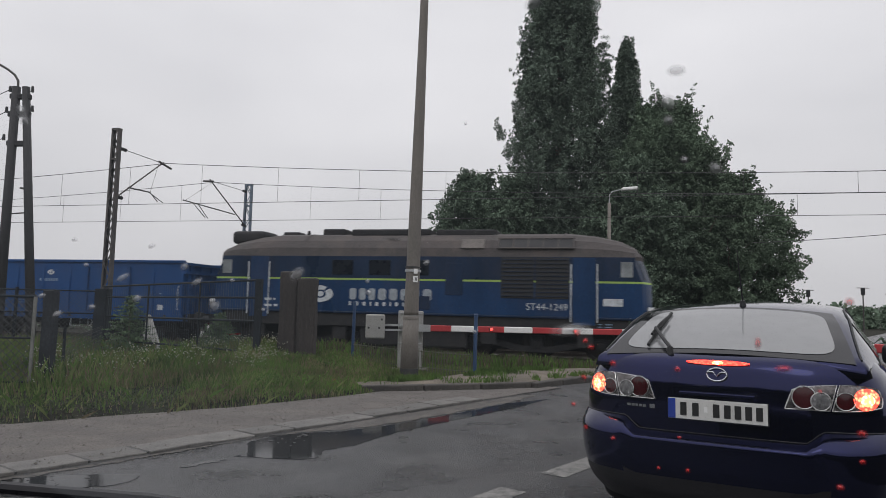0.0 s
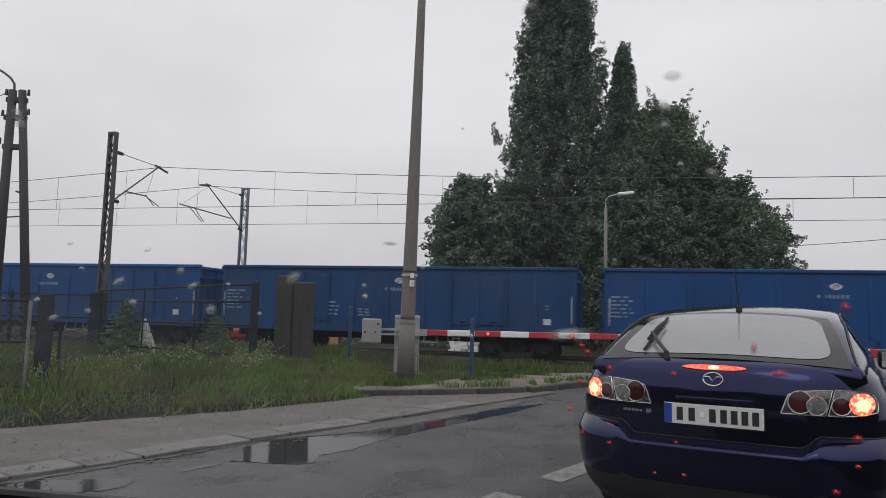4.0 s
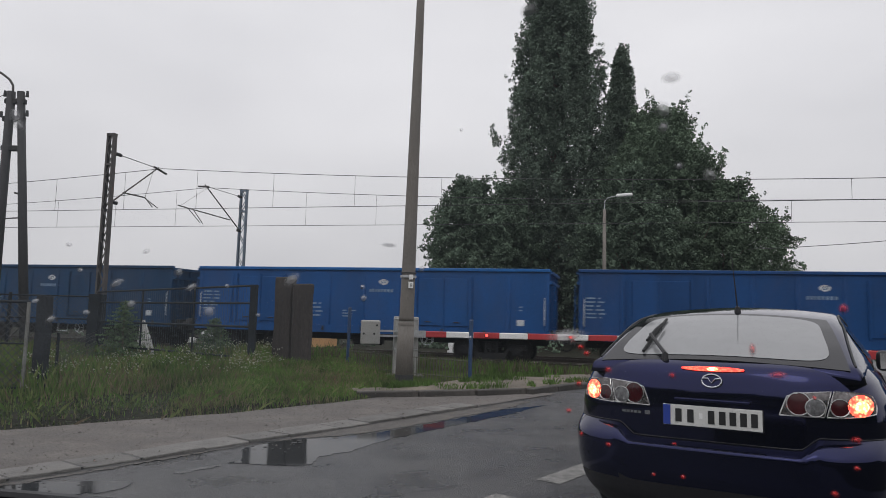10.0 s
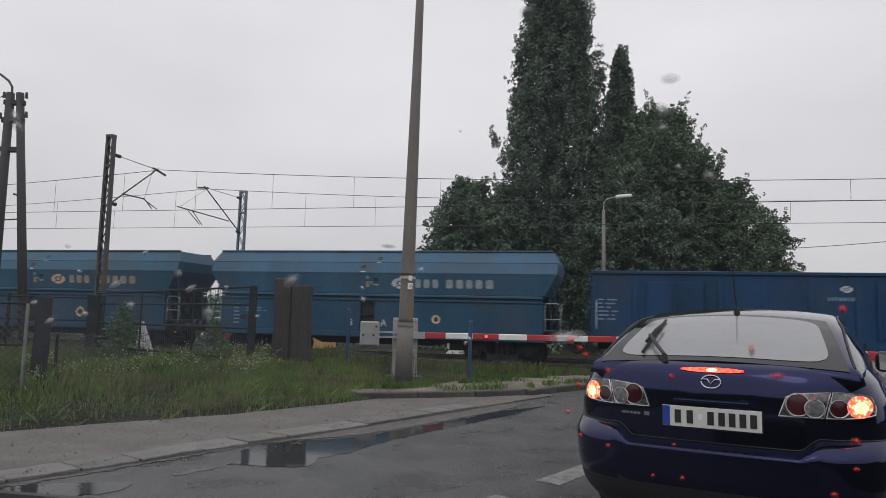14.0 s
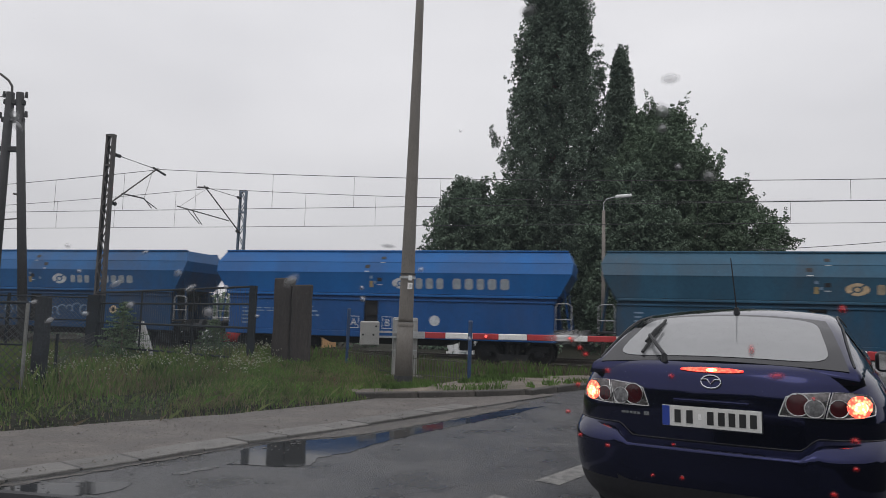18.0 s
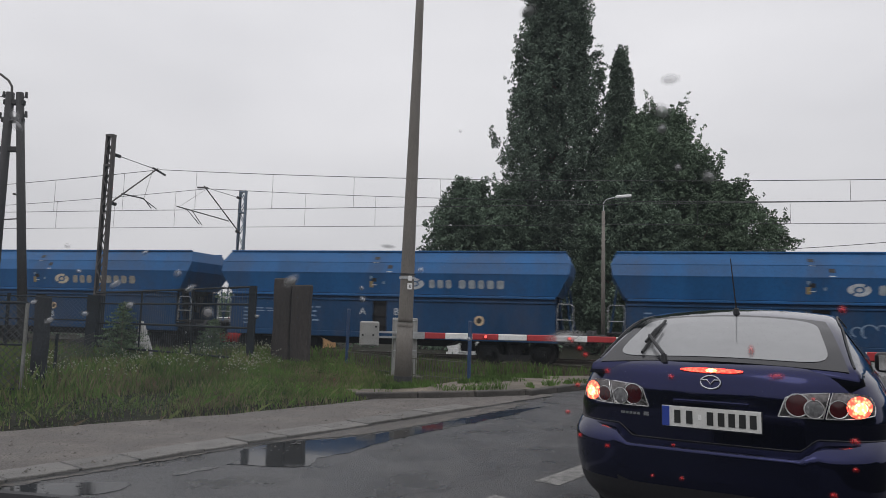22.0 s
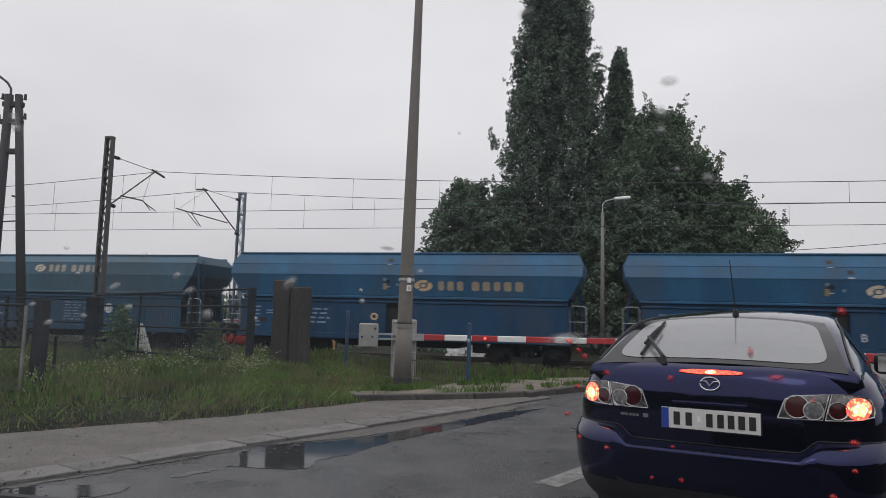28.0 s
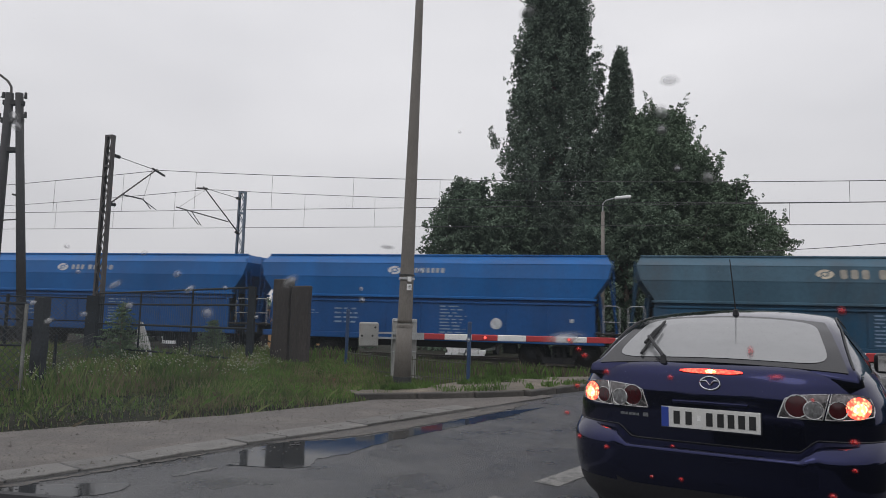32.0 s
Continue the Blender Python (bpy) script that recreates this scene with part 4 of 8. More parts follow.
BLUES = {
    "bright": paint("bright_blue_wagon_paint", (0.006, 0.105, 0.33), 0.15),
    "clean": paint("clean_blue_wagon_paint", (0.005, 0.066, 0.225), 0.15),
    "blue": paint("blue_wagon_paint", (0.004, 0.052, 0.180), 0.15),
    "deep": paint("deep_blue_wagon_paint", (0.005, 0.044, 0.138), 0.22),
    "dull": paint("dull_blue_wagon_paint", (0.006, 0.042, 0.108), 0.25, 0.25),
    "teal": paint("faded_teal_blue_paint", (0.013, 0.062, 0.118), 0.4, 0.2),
    # lit version of the teal, for upward-facing slopes
    "lit_teal": paint("faded_lit_teal_paint", (0.036, 0.102, 0.172), 0.35, 0.2),
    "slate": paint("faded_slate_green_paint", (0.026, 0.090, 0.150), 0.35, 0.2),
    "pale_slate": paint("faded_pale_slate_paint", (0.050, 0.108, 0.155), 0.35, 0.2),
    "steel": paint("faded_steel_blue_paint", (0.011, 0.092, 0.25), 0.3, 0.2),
    # darker version of the steel blue, shade painted in for lower sides
    "steel_shaded": paint("faded_shaded_steel_blue_paint", (0.004, 0.043, 0.118), 0.3, 0.2),
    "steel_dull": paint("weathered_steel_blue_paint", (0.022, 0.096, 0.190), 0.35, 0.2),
    "steel_dull_shaded": paint("weathered_shaded_blue_paint", (0.006, 0.046, 0.108), 0.35, 0.2),
    "loco": paint("locomotive_blue_paint", (0.004, 0.032, 0.100), 0.18, 0.25, 0.35),
    "loco_dark": paint("locomotive_dark_band_paint", (0.003, 0.017, 0.050), 0.15, 0.25, 0.35),
    "roof": mat("sooty_roof_paint", (0.058, 0.050, 0.049), 0.75, vary=0.35, scale=0.8, fine=20, bump=0.1, dirt=(0.115, 0.092, 0.078), dirt_amount=0.6),
    "lime": mat("lime_stripe_paint", (0.30, 0.44, 0.09), 0.5, vary=0.15, bump=0),
    "white": M["mark_white"],
}


def shared_mesh(name, bm, material):
    me = bpy.data.meshes.new(name)
    bm.normal_update()
    bm.to_mesh(me)
    bm.free()
    for m in material if isinstance(material, (list, tuple)) else [material]:
        me.materials.append(m)
    return me


def wheelset_mesh(r):
    bm = bm_new()
    for k in (-1, 1):
        y = k * 0.75
        prof = [(0.0, 0.03), (0.10, 0.09), (0.16, 0.05), (r * 0.80, 0.035), (r * 0.86, 0.065), (r, 0.065), (r + 0.028, 0.04)]
        seg = 24
        rings = []
        for q, h in prof:
            pair = []
            for s in (-1, 1):
                pair.append([Vector((q * math.cos(2 * math.pi * i / seg), y + s * h, q * math.sin(2 * math.pi * i / seg))) for i in range(seg)])
            rings.append(pair)
        outer = [p[0] for p in rings] + [p[1] for p in rings[::-1]]
        loft(bm, outer[1:-1], caps=True)
        for i in range(5):
            a = 2 * math.pi * i / 5
            box(bm, (r * 0.55 * math.cos(a), y - k * -0.05, r * 0.55 * math.sin(a)), (0.05, 0.05, 0.05))
    rod(bm, (0, -0.9, 0), (0, 0.9, 0), 0.085, seg=12)
    return shared_mesh("wheelset", bm, M["rust"])


WHEEL = {0.46: wheelset_mesh(0.46), 0.525: wheelset_mesh(0.525)}


def bogie(owner, x, r=0.46, base=1.8, axles=2):
    b = new("bogie")
    b.parent, b.matrix_basis = owner, pose(x, 0, 0)
    b.empty_display_size = 0.3
    for i in range(axles):
        w = share("wheelset", WHEEL[r], b, pose(-base / 2 + base * i / (axles - 1), 0, r))
        WHEELS.append((w, r))
    for k in (-1, 1):
        bm = bm_new()
        y = k * 0.98
        pts = [(-base / 2 - 0.30, r + 0.20), (-base / 2 + 0.25, r + 0.22), (-0.45, r - 0.08), (0.45, r - 0.08), (base / 2 - 0.25, r + 0.22), (base / 2 + 0.30, r + 0.20), (base / 2 + 0.30, r + 0.02), (base / 2 - 0.30, r + 0.0), (0.5, r - 0.28), (-0.5, r - 0.28), (-base / 2 + 0.30, r + 0.0), (-base / 2 - 0.30, r + 0.02)]
        loft(bm, [[Vector((px, y - 0.06, pz)) for px, pz in pts], [Vector((px, y + 0.06, pz)) for px, pz in pts]])
        for i in range(axles):
            ax = -base / 2 + base * i / (axles - 1)
            box(bm, (ax, y, r), (0.30, 0.20, 0.28))
            rod(bm, (ax, y, r), (ax, y + k * 0.14, r), 0.12, 0.10, seg=12)
        for dx in (-0.18, 0, 0.18):
            rod(bm, (dx, y, r - 0.24), (dx, y, r + 0.28), 0.07, seg=10)
        part("side_frame", bm, M["chassis"], b)
    bm = bm_new()
    box(bm, (0, 0, r + 0.18), (0.5, 2.0, 0.22))
    part("bolster", bm, M["chassis"], b)
    return b


def end_gear(owner, xe, z=1.03, mat_key="chassis"):
    """Buffers and coupling at both ends."""
    for k in (-1, 1):
        for y in (-0.875, 0.875):
            bm = bm_new()
            rod(bm, (k * (xe - 0.55), y, z), (k * (xe - 0.12), y, z), 0.10, 0.085, seg=12)
            rod(bm, (k * (xe - 0.12), y, z), (k * xe, y, z), 0.235, 0.22, seg=16)
            part("buffer", bm, M["black"], owner)
        bm = bm_new()
        rod(bm, (k * (xe - 0.6), 0, z - 0.02), (k * (xe + 0.02), 0, z - 0.06), 0.06, seg=8)
        box(bm, (k * (xe - 0.12), 0, z - 0.18), (0.12, 0.14, 0.25))
        part("coupling", bm, M["black"], owner)
        bm = bm_new()
        tube(bm, [(k * (xe - 0.45), -0.35, z - 0.1), (k * (xe - 0.2), -0.36, z - 0.5), (k * xe, -0.3, z - 0.55)], 0.03, 6)
        part("brake_hose", bm, M["rubber"], owner)


def emblem(owner, x, z, y, size, material, name="emblem"):
    """Two hooked strokes round a diamond, as plain shapes."""
    bm = bm_new()
    for s in (0, 1):
        arc = np.linspace(0.30, 1.22, 16) * math.pi + math.pi * s
        rim = [(math.copysign(abs(math.cos(a)) ** 1.25, math.cos(a)), 0.60 * math.sin(a)) for a in arc]
        hole = [(0.46 * math.cos(a), 0.30 * math.sin(a)) for a in arc]
        front = [[bm.verts.new((x + px * size, y - 0.004, z + pz * size)) for px, pz in row] for row in (rim, hole)]
        for a, b, c, d in zip(front[0], front[0][1:], front[1][1:], front[1]):
            bm.faces.new((a, d, c, b))
    bm.faces.new([bm.verts.new((x + 0.27 * size * math.cos(a), y - 0.004, z + 0.20 * size * math.sin(a))) for a in np.linspace(0, 2 * math.pi, 13)[:-1]])
    return part(name, bm, material, owner, "oval logo of two curved strokes")


def word_bars(owner, x, z, y, h, widths, material, name="lettering", gap=0.25, fill=0.80):
    """Plain solid blocks in place of a brand word; a negative width leaves a space."""
    for w in widths:
        if w > 0:
            bm = bm_new()
            a, b = w * h * fill / 2, h * 0.44
            loft(bm, [[Vector((x + w * h / 2 + px * a, y + d, z + pz * b)) for px, pz in ((-1, -0.7), (-0.6, -1), (0.6, -1), (1, -0.7), (1, 0.7), (0.6, 1), (-0.6, 1), (-1, 0.7))] for d in (0.002, -0.002)])
            part(name, bm, material, owner, "plain block in place of a letter")
        x += (abs(w) + gap) * h


THIN = {"mark_white": "mark_mid", "mark_tan": "mark_tan_mid", "mark_pale_tan": "mark_pale_tan_mid"}  # thin strokes let the paint beneath show


def small_print(owner, x, z, y, w, h, rows, material, seed, name="stencil"):
    """Unreadable stencilled lines as bars."""
    rnd = random.Random(seed)
    bm = bm_new()
    for i in range(rows):
        zz = z - h * (i + 0.5) / rows
        q = x
        end = x + w * rnd.uniform(0.6, 1.0)
        while q < end - 0.05:
            k = min(rnd.uniform(0.12, 0.38), end - q)
            box(bm, (q + k / 2, y, zz), (k, 0.004, h / rows * 0.38))
            q += k + 0.09
    ob = part(name, bm, material, owner, "small stencilled data in unreadable lines")
    ob["kind"] = "stuff"


def panel_sign(owner, x, z, y, w, h, material, name="plate"):
    bm = bm_new()
    box(bm, (x, y, z), (w, 0.006, h))
    return part(name, bm, material, owner)


def open_wagon(s_mid, body, key, label, doors, logo_x, seed, rim="same"):
    """High-sided open goods wagon."""
    paint_m = BLUES[key]
    t = thing("open_wagon", pose(*along(s_mid, HALF, RAIL), 0, 0, TURN), label, "wagon", "open goods wagons")
    L, W, z0, z1 = body, 2.84, 1.16, 3.12
    for k in (-1, 1):
        y = k * W / 2
        bm = bm_new()
        box(bm, (0, y, (z0 + z1) / 2), (L, 0.05, z1 - z0))
        side = part("side_wall", bm, paint_m, t)
        # upright ribs
        n = 10
        for i in range(n + 1):
            x = -L / 2 + 0.06 + (L - 0.12) * i / n
            if any(abs(x - d) < 0.35 for d in doors):
                continue
            bm = bm_new()
            h = z1 - z0 - 0.06
            loft(bm, [[Vector((x + dx, y + k * dy, z)) for dx, dy in ((-0.075, 0.0), (-0.05, dz), (0.05, dz), (0.075, 0.0))] for z, dz in ((z0 + 0.02, 0.085), (z0 + 0.6 * h, 0.075), (z0 + h, 0.03))])
            part("rib", bm, paint_m, side)
        for d in doors:
            for e in (-1, 1):
                bm = soft_box((d + e * 0.46, y + k * 0.05, (z0 + z1) / 2 - 0.08), (0.86, 0.035, z1 - z0 - 0.34), 0.012, 1)
                part("door_leaf", bm, paint_m, side)
            for e in (-0.95, 0, 0.95):
                bm = bm_new()
                box(bm, (d + e, y + k * 0.085, (z0 + z1) / 2 - 0.06), (0.09, 0.05, z1 - z0 - 0.18))
                part("door_post", bm, paint_m, side)
            for e in (-0.5, 0.5):
                bm = bm_new()
                rod(bm, (d + e - 0.1, y + k * 0.10, z0 + 0.22), (d + e + 0.1, y + k * 0.10, z0 + 0.22), 0.02, seg=6)
                part("latch", bm, M["black"], side)
        bm = soft_box((0, y + k * 0.01, z1 + 0.05), (L + 0.06, 0.15, 0.11), 0.02, 2)
        part("top_rim", bm, BLUES["bright"] if rim == "bright" else paint_m, t)
        bm = bm_new()
        box(bm, (0, y + k * 0.02, z0 - 0.12), (L + 0.1, 0.10, 0.26))
        part("sole_bar", bm, paint_m, t)
        for i in range(9):
            x = -L / 2 + 0.7 + (L - 1.4) * i / 8
            bm = bm_new()
            box(bm, (x, y + k * 0.09, z0 - 0.10), (0.06, 0.06, 0.16))
            part("lashing_hook", bm, M["black"], t)
    for k in (-1, 1):
        bm = bm_new()
        box(bm, (k * (L / 2 - 0.02), 0, (z0 + z1) / 2), (0.05, W, z1 - z0))
        end = part("end_wall", bm, paint_m, t)
        for i in range(4):
            y = -W / 2 + W * (i + 0.5) / 4
            bm = bm_new()
            box(bm, (k * (L / 2 + 0.035), y, (z0 + z1) / 2), (0.07, 0.10, z1 - z0 - 0.04))
            part("end_rib", bm, paint_m, end)
        for z in (z1 - 0.35, z1 - 0.02):
            bm = bm_new()
            box(bm, (k * (L / 2 + 0.05), 0, z), (0.10, W + 0.05, 0.10))
            part("end_beam", bm, paint_m, end)
        bm = bm_new()
        for y in (-1.33, -0.98):
            rod(bm, (k * (L / 2 + 0.16), y, 0.9), (k * (L / 2 + 0.16), y, 2.7), 0.018, seg=6)
        for i in range(6):
            z = 1.0 + 0.30 * i
            rod(bm, (k * (L / 2 + 0.16), -1.33, z), (k * (L / 2 + 0.16), -0.98, z), 0.014, seg=6)
        part("end_ladder", bm, paint_m, t)
        bm = bm_new()
        tube(bm, [(k * (L / 2 - 0.15), -W / 2 - 0.06, 1.35), (k * (L / 2 - 0.15), -W / 2 - 0.12, 1.38), (k * (L / 2 - 0.15), -W / 2 - 0.12, 2.2), (k * (L / 2 - 0.15), -W / 2 - 0.06, 2.25)], 0.016, 6)
        part("grab_rail", bm, M["mark_white"], t)
        bm = bm_new()
        box(bm, (k * (L / 2 + 0.10), 0, 1.02), (0.22, 2.5, 0.34))
        part("headstock", bm, M["chassis"], t)
    bm = bm_new()
    box(bm, (0, 0, z0 - 0.02), (L - 0.1, W - 0.06, 0.10))
    part("floor", bm, M["chassis"], t)
    bm = bm_new()
    for y in (-0.35, 0.35):
        box(bm, (0, y, 0.86), (L - 0.3, 0.12, 0.42))
    for x in (-2.4, -0.8, 0.8, 2.4):
        box(bm, (x, 0, 0.92), (0.12, 2.3, 0.25))
    part("underframe", bm, M["chassis"], t)
    bm = bm_new()
    rod(bm, (-0.6, -0.6, 0.68), (0.5, -0.6, 0.68), 0.20, seg=12)
    part("air_tank", bm, M["chassis"], t)
    bm = bm_new()
    tube(bm, [(1.3, -1.25, 1.0), (1.3, -1.30, 0.62), (1.75, -1.30, 0.62), (1.75, -1.25, 1.0)], 0.022, 6)
    part("foot_step", bm, M["mark_white"], t)
    bm = bm_new()
    seg = 20
    for i in range(seg):
        a, b = 2 * math.pi * i / seg, 2 * math.pi * (i + 1) / seg
        rod(bm, (2.35 + 0.20 * math.cos(a), -1.32, 0.78 + 0.20 * math.sin(a)), (2.35 + 0.20 * math.cos(b), -1.32, 0.78 + 0.20 * math.sin(b)), 0.012, seg=4)
    for a in (0, 2.1, 4.2):
        rod(bm, (2.35, -1.32, 0.78), (2.35 + 0.20 * math.cos(a), -1.32, 0.78 + 0.20 * math.sin(a)), 0.010, seg=4)
    part("brake_wheel", bm, M["mark_white"], t)
    end_gear(t, body / 2 + 0.56)
    for x in (-(body / 2 - 2.0), body / 2 - 2.0):
        bogie(t, x)
    yy = -W / 2 - 0.032
    emblem(t, logo_x, 2.72, yy, 0.17, M["mark_white"])
    word_bars(t, logo_x - 0.52, 2.42, yy, 0.13, (0.6, 0.6, 0.6, 0.7, 0.7, 0.7, 0.8, 0.8), M["mark_dim"], gap=0.18)
    small_print(t, logo_x - 3.0, 2.0, yy, 0.95, 0.56, 4, M["mark_dim"], seed)
    small_print(t, logo_x - 1.5, 1.75, yy, 0.5, 0.30, 3, M["mark_dim"], seed + 1)
    small_print(t, -L / 2 + 0.20, 2.35, yy, 0.75, 0.75, 6, M["mark_dim"], seed + 2)
    panel_sign(t, L / 2 - 0.95, 1.42, yy, 0.24, 0.20, M["mark_white"])
    small_print(t, L / 2 - 1.0, 2.0, yy, 0.12, 0.22, 2, M["mark_dim"], seed + 3)
    TRAIN.append((t, s_mid))
    return t


def hopper_wagon(s_mid, keys, label, logo, seed, letters="AB", graffiti=0, old=False, signs=(), long=0.08, mid=-0.2, hold=-1, letter_z=1.22):
    """Large-volume hopper wagon; keys: upper and lower paint, light and shade painted in."""
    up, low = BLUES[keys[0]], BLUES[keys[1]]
    t = thing("hopper_wagon", pose(*along(s_mid, HALF, RAIL), 0, 0, TURN), label, "wagon", "hopper wagons")
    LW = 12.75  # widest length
    if old:
        prof = [(3.76, 1.00, 0.15), (3.46, 1.36, 0.0), (2.98, 1.44, 0.12), (2.30, 1.40, 0.60)]
        LW = 12.45
    else:
        prof = [(3.86, 1.02, 0.16), (3.46, 1.32, -0.02), (3.08, 1.47, 0.03), (2.36, 1.36, 0.42)]
    LW += long
    rings = []
    for z, half, inset in prof:
        lx = LW / 2 - inset
        rings.append([Vector((-lx, -half, z)), Vector((lx, -half, z)), Vector((lx, half, z)), Vector((-lx, half, z))])
    bm = bm_new()
    loft(bm, rings[::-1], caps=False)
    # an open top with a thick lip
    inner = [Vector((v.x * 0.992, v.y * 0.92, 3.70)) for v in rings[0]]
    loft(bm, [rings[0], inner], caps=False)
    bm.faces.new([bm.verts.new(v - Vector((0, 0, 0.25))) for v in inner])
    part("hopper_body", bm, up, t)
    for k in (-1, 1):
        # folded seams of the plates
        for (za, ha, ia), nm in ((prof[1], "seam"), (prof[2], "seam")):
            bm = bm_new()
            box(bm, (0, k * (ha + 0.002), za), (LW - 2 * ia - 0.05, 0.012, 0.02))
            part(nm, bm, up, t)
        bm = soft_box((0, k * (prof[0][1] + 0.01), prof[0][0] + 0.02), (LW - 2 * prof[0][2], 0.07, 0.06), 0.012, 1)
        part("top_rim", bm, up, t)
        # ledge and lower side
        bm = soft_box((0, k * 1.36, 2.30), (LW - 0.95, 0.14, 0.09), 0.015, 1)
        part("ledge", bm, up, t)
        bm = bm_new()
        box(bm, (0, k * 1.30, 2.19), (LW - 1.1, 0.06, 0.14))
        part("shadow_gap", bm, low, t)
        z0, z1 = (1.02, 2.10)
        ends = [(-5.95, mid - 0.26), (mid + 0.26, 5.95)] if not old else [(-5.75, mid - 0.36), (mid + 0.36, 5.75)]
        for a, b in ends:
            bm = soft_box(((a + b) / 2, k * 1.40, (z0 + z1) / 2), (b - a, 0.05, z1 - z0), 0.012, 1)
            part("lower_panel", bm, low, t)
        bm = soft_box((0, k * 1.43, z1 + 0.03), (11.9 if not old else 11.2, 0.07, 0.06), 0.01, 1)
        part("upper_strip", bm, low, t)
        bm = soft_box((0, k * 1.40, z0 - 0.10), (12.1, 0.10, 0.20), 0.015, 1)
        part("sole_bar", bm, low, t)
        bm = bm_new()
        box(bm, (mid, k * (1.28 if not old else 1.375), 1.56), (0.52 if not old else 0.70, 0.05, 1.1))
        part("recess", bm, M["chassis"] if not old else low, t)
        if not old:
            for z in (1.25, 1.6, 2.05):
                bm = bm_new()
                box(bm, (mid, k * 1.36, z), (0.40 if z < 2 else 0.50, 0.06, 0.04))
                part("step", bm, M["rust"], t)
        if old:
            for x in (-4.2, -2.8, -1.4, 1.4, 2.8, 4.2):
                bm = bm_new()
                box(bm, (x, k * 1.435, 1.55), (0.05, 0.03, 1.0))
                part("rib", bm, low, t)
    # brake gear hung low between the bogies
    for x in (-2.9, 2.9):
        bm = soft_box((x, -0.75, 0.62), (0.5, 0.34, 0.34), 0.05, 2)
        part("brake_reservoir", bm, M["chassis"], t)
    # sloped chute under the hopper, platforms and ends
    bm = bm_new()
    rings = [[Vector((sx * lx, sy * ly, z)) for sx, sy in ((-1, -1), (1, -1), (1, 1), (-1, 1))] for z, lx, ly in ((0.58, 2.1, 0.9), (1.2, 3.4, 1.18), (2.36, 5.75, 1.30))]
    loft(bm, rings)
    part("chute", bm, M["chassis"], t)
    bm = bm_new()
    for y in (-0.5, 0.5):
        box(bm, (0, y, 0.92), (12.3, 0.14, 0.30))
    for x in (-5.2, -3.4, 3.4, 5.2):
        box(bm, (x, 0, 0.92), (0.14, 2.5, 0.25))
    part("underframe", bm, M["chassis"], t)
    for k in (-1, 1):
        bm = soft_box((k * 6.0, 0, 1.20), (1.15, 2.7, 0.06), 0.01, 1)
        part("end_platform", bm, M["chassis"], t)
        bm = bm_new()
        box(bm, (k * 6.45, 0, 1.02), (0.24, 2.6, 0.34))
        part("headstock", bm, M["chassis"], t)
        for y in (-1.1, 1.1):
            bm = bm_new()
            rod(bm, (k * 6.0, y, 1.2), (k * 5.85, y, 2.5), 0.05, seg=8)
            rod(bm, (k * 6.45, y, 1.2), (k * 6.2, y, 3.0), 0.03, seg=8)
            part("end_post", bm, low, t)
        bm = bm_new()
        tube(bm, [(k * 6.52, -1.33, 1.15), (k * 6.52, -1.33, 2.05), (k * 6.42, -1.33, 2.12), (k * 6.05, -1.33, 2.12), (k * 6.0, -1.33, 2.0), (k * 6.0, -1.33, 1.15)], 0.016, 6)
        tube(bm, [(k * 6.5, -1.28, 1.6), (k * 6.0, -1.28, 1.6)], 0.016, 6)
        part("hand_rail", bm, M["galv"], t)
        for z, y in ((1.85, 0.5), (1.6, -0.5)):
            bm = bm_new()
            rod(bm, (k * 5.55, y, z - 0.3), (k * 5.75, y, z + 0.3), 0.14, seg=12)
            part("brake_cylinder", bm, M["chassis"], t)
        if old:
            bm = bm_new()
            for y in (-1.30, -0.95):
                rod(bm, (k * 6.42, y, 0.9), (k * 6.30, y, 3.6), 0.02, seg=6)
            for i in range(9):
                rod(bm, (k * (6.42 - 0.013 * i), -1.30, 1.0 + 0.3 * i), (k * (6.42 - 0.013 * i), -0.95, 1.0 + 0.3 * i), 0.014, seg=5)
            part("end_ladder", bm, low, t)
    for x in (-4.55, 4.55):
        bogie(t, x)
    end_gear(t, 7.06)
    # markings
    lx, lz, wide, wh, lm = logo
    slope = [p for p in prof]
    zf = (slope[2][0] + slope[3][0]) / 2
    def face_y(z):
        for (za, ha, _), (zb, hb, _) in zip(prof, prof[1:]):
            if zb <= z <= za:
                return -(hb + (ha - hb) * (z - zb) / (za - zb))
        return -1.4
    def on_face(z0):
        """A pose on the sloping plate, its x along the wagon."""
        ya, yb = face_y(z0 - 0.15), face_y(z0 + 0.15)
        tilt = math.degrees(math.atan2(ya - yb, 0.30))
        return pose(0, face_y(z0) - 0.008, z0, tilt, 0, 0)
    for fn in ("logo", "word"):
        first = set(t.children)
        if fn == "logo":
            emblem(t, lx, 0, 0, 0.33 if not old else 0.25, M[lm])
        else:
            cell = wide / 8.6 / wh
            word_bars(t, lx + (0.5 if not old else 0.4), 0, 0, wh, [cell * k - 0.16 for k in (0.9, 0.95, 0.9)] + [-0.35 * cell] + [cell * k - 0.16 for k in (1.05, 1.05, 0.95, 1.05, 1.1)], M[THIN[lm]], gap=0.16)
        for o in set(t.children) - first:
            o.matrix_basis = on_face(lz)
    yy = -1.43
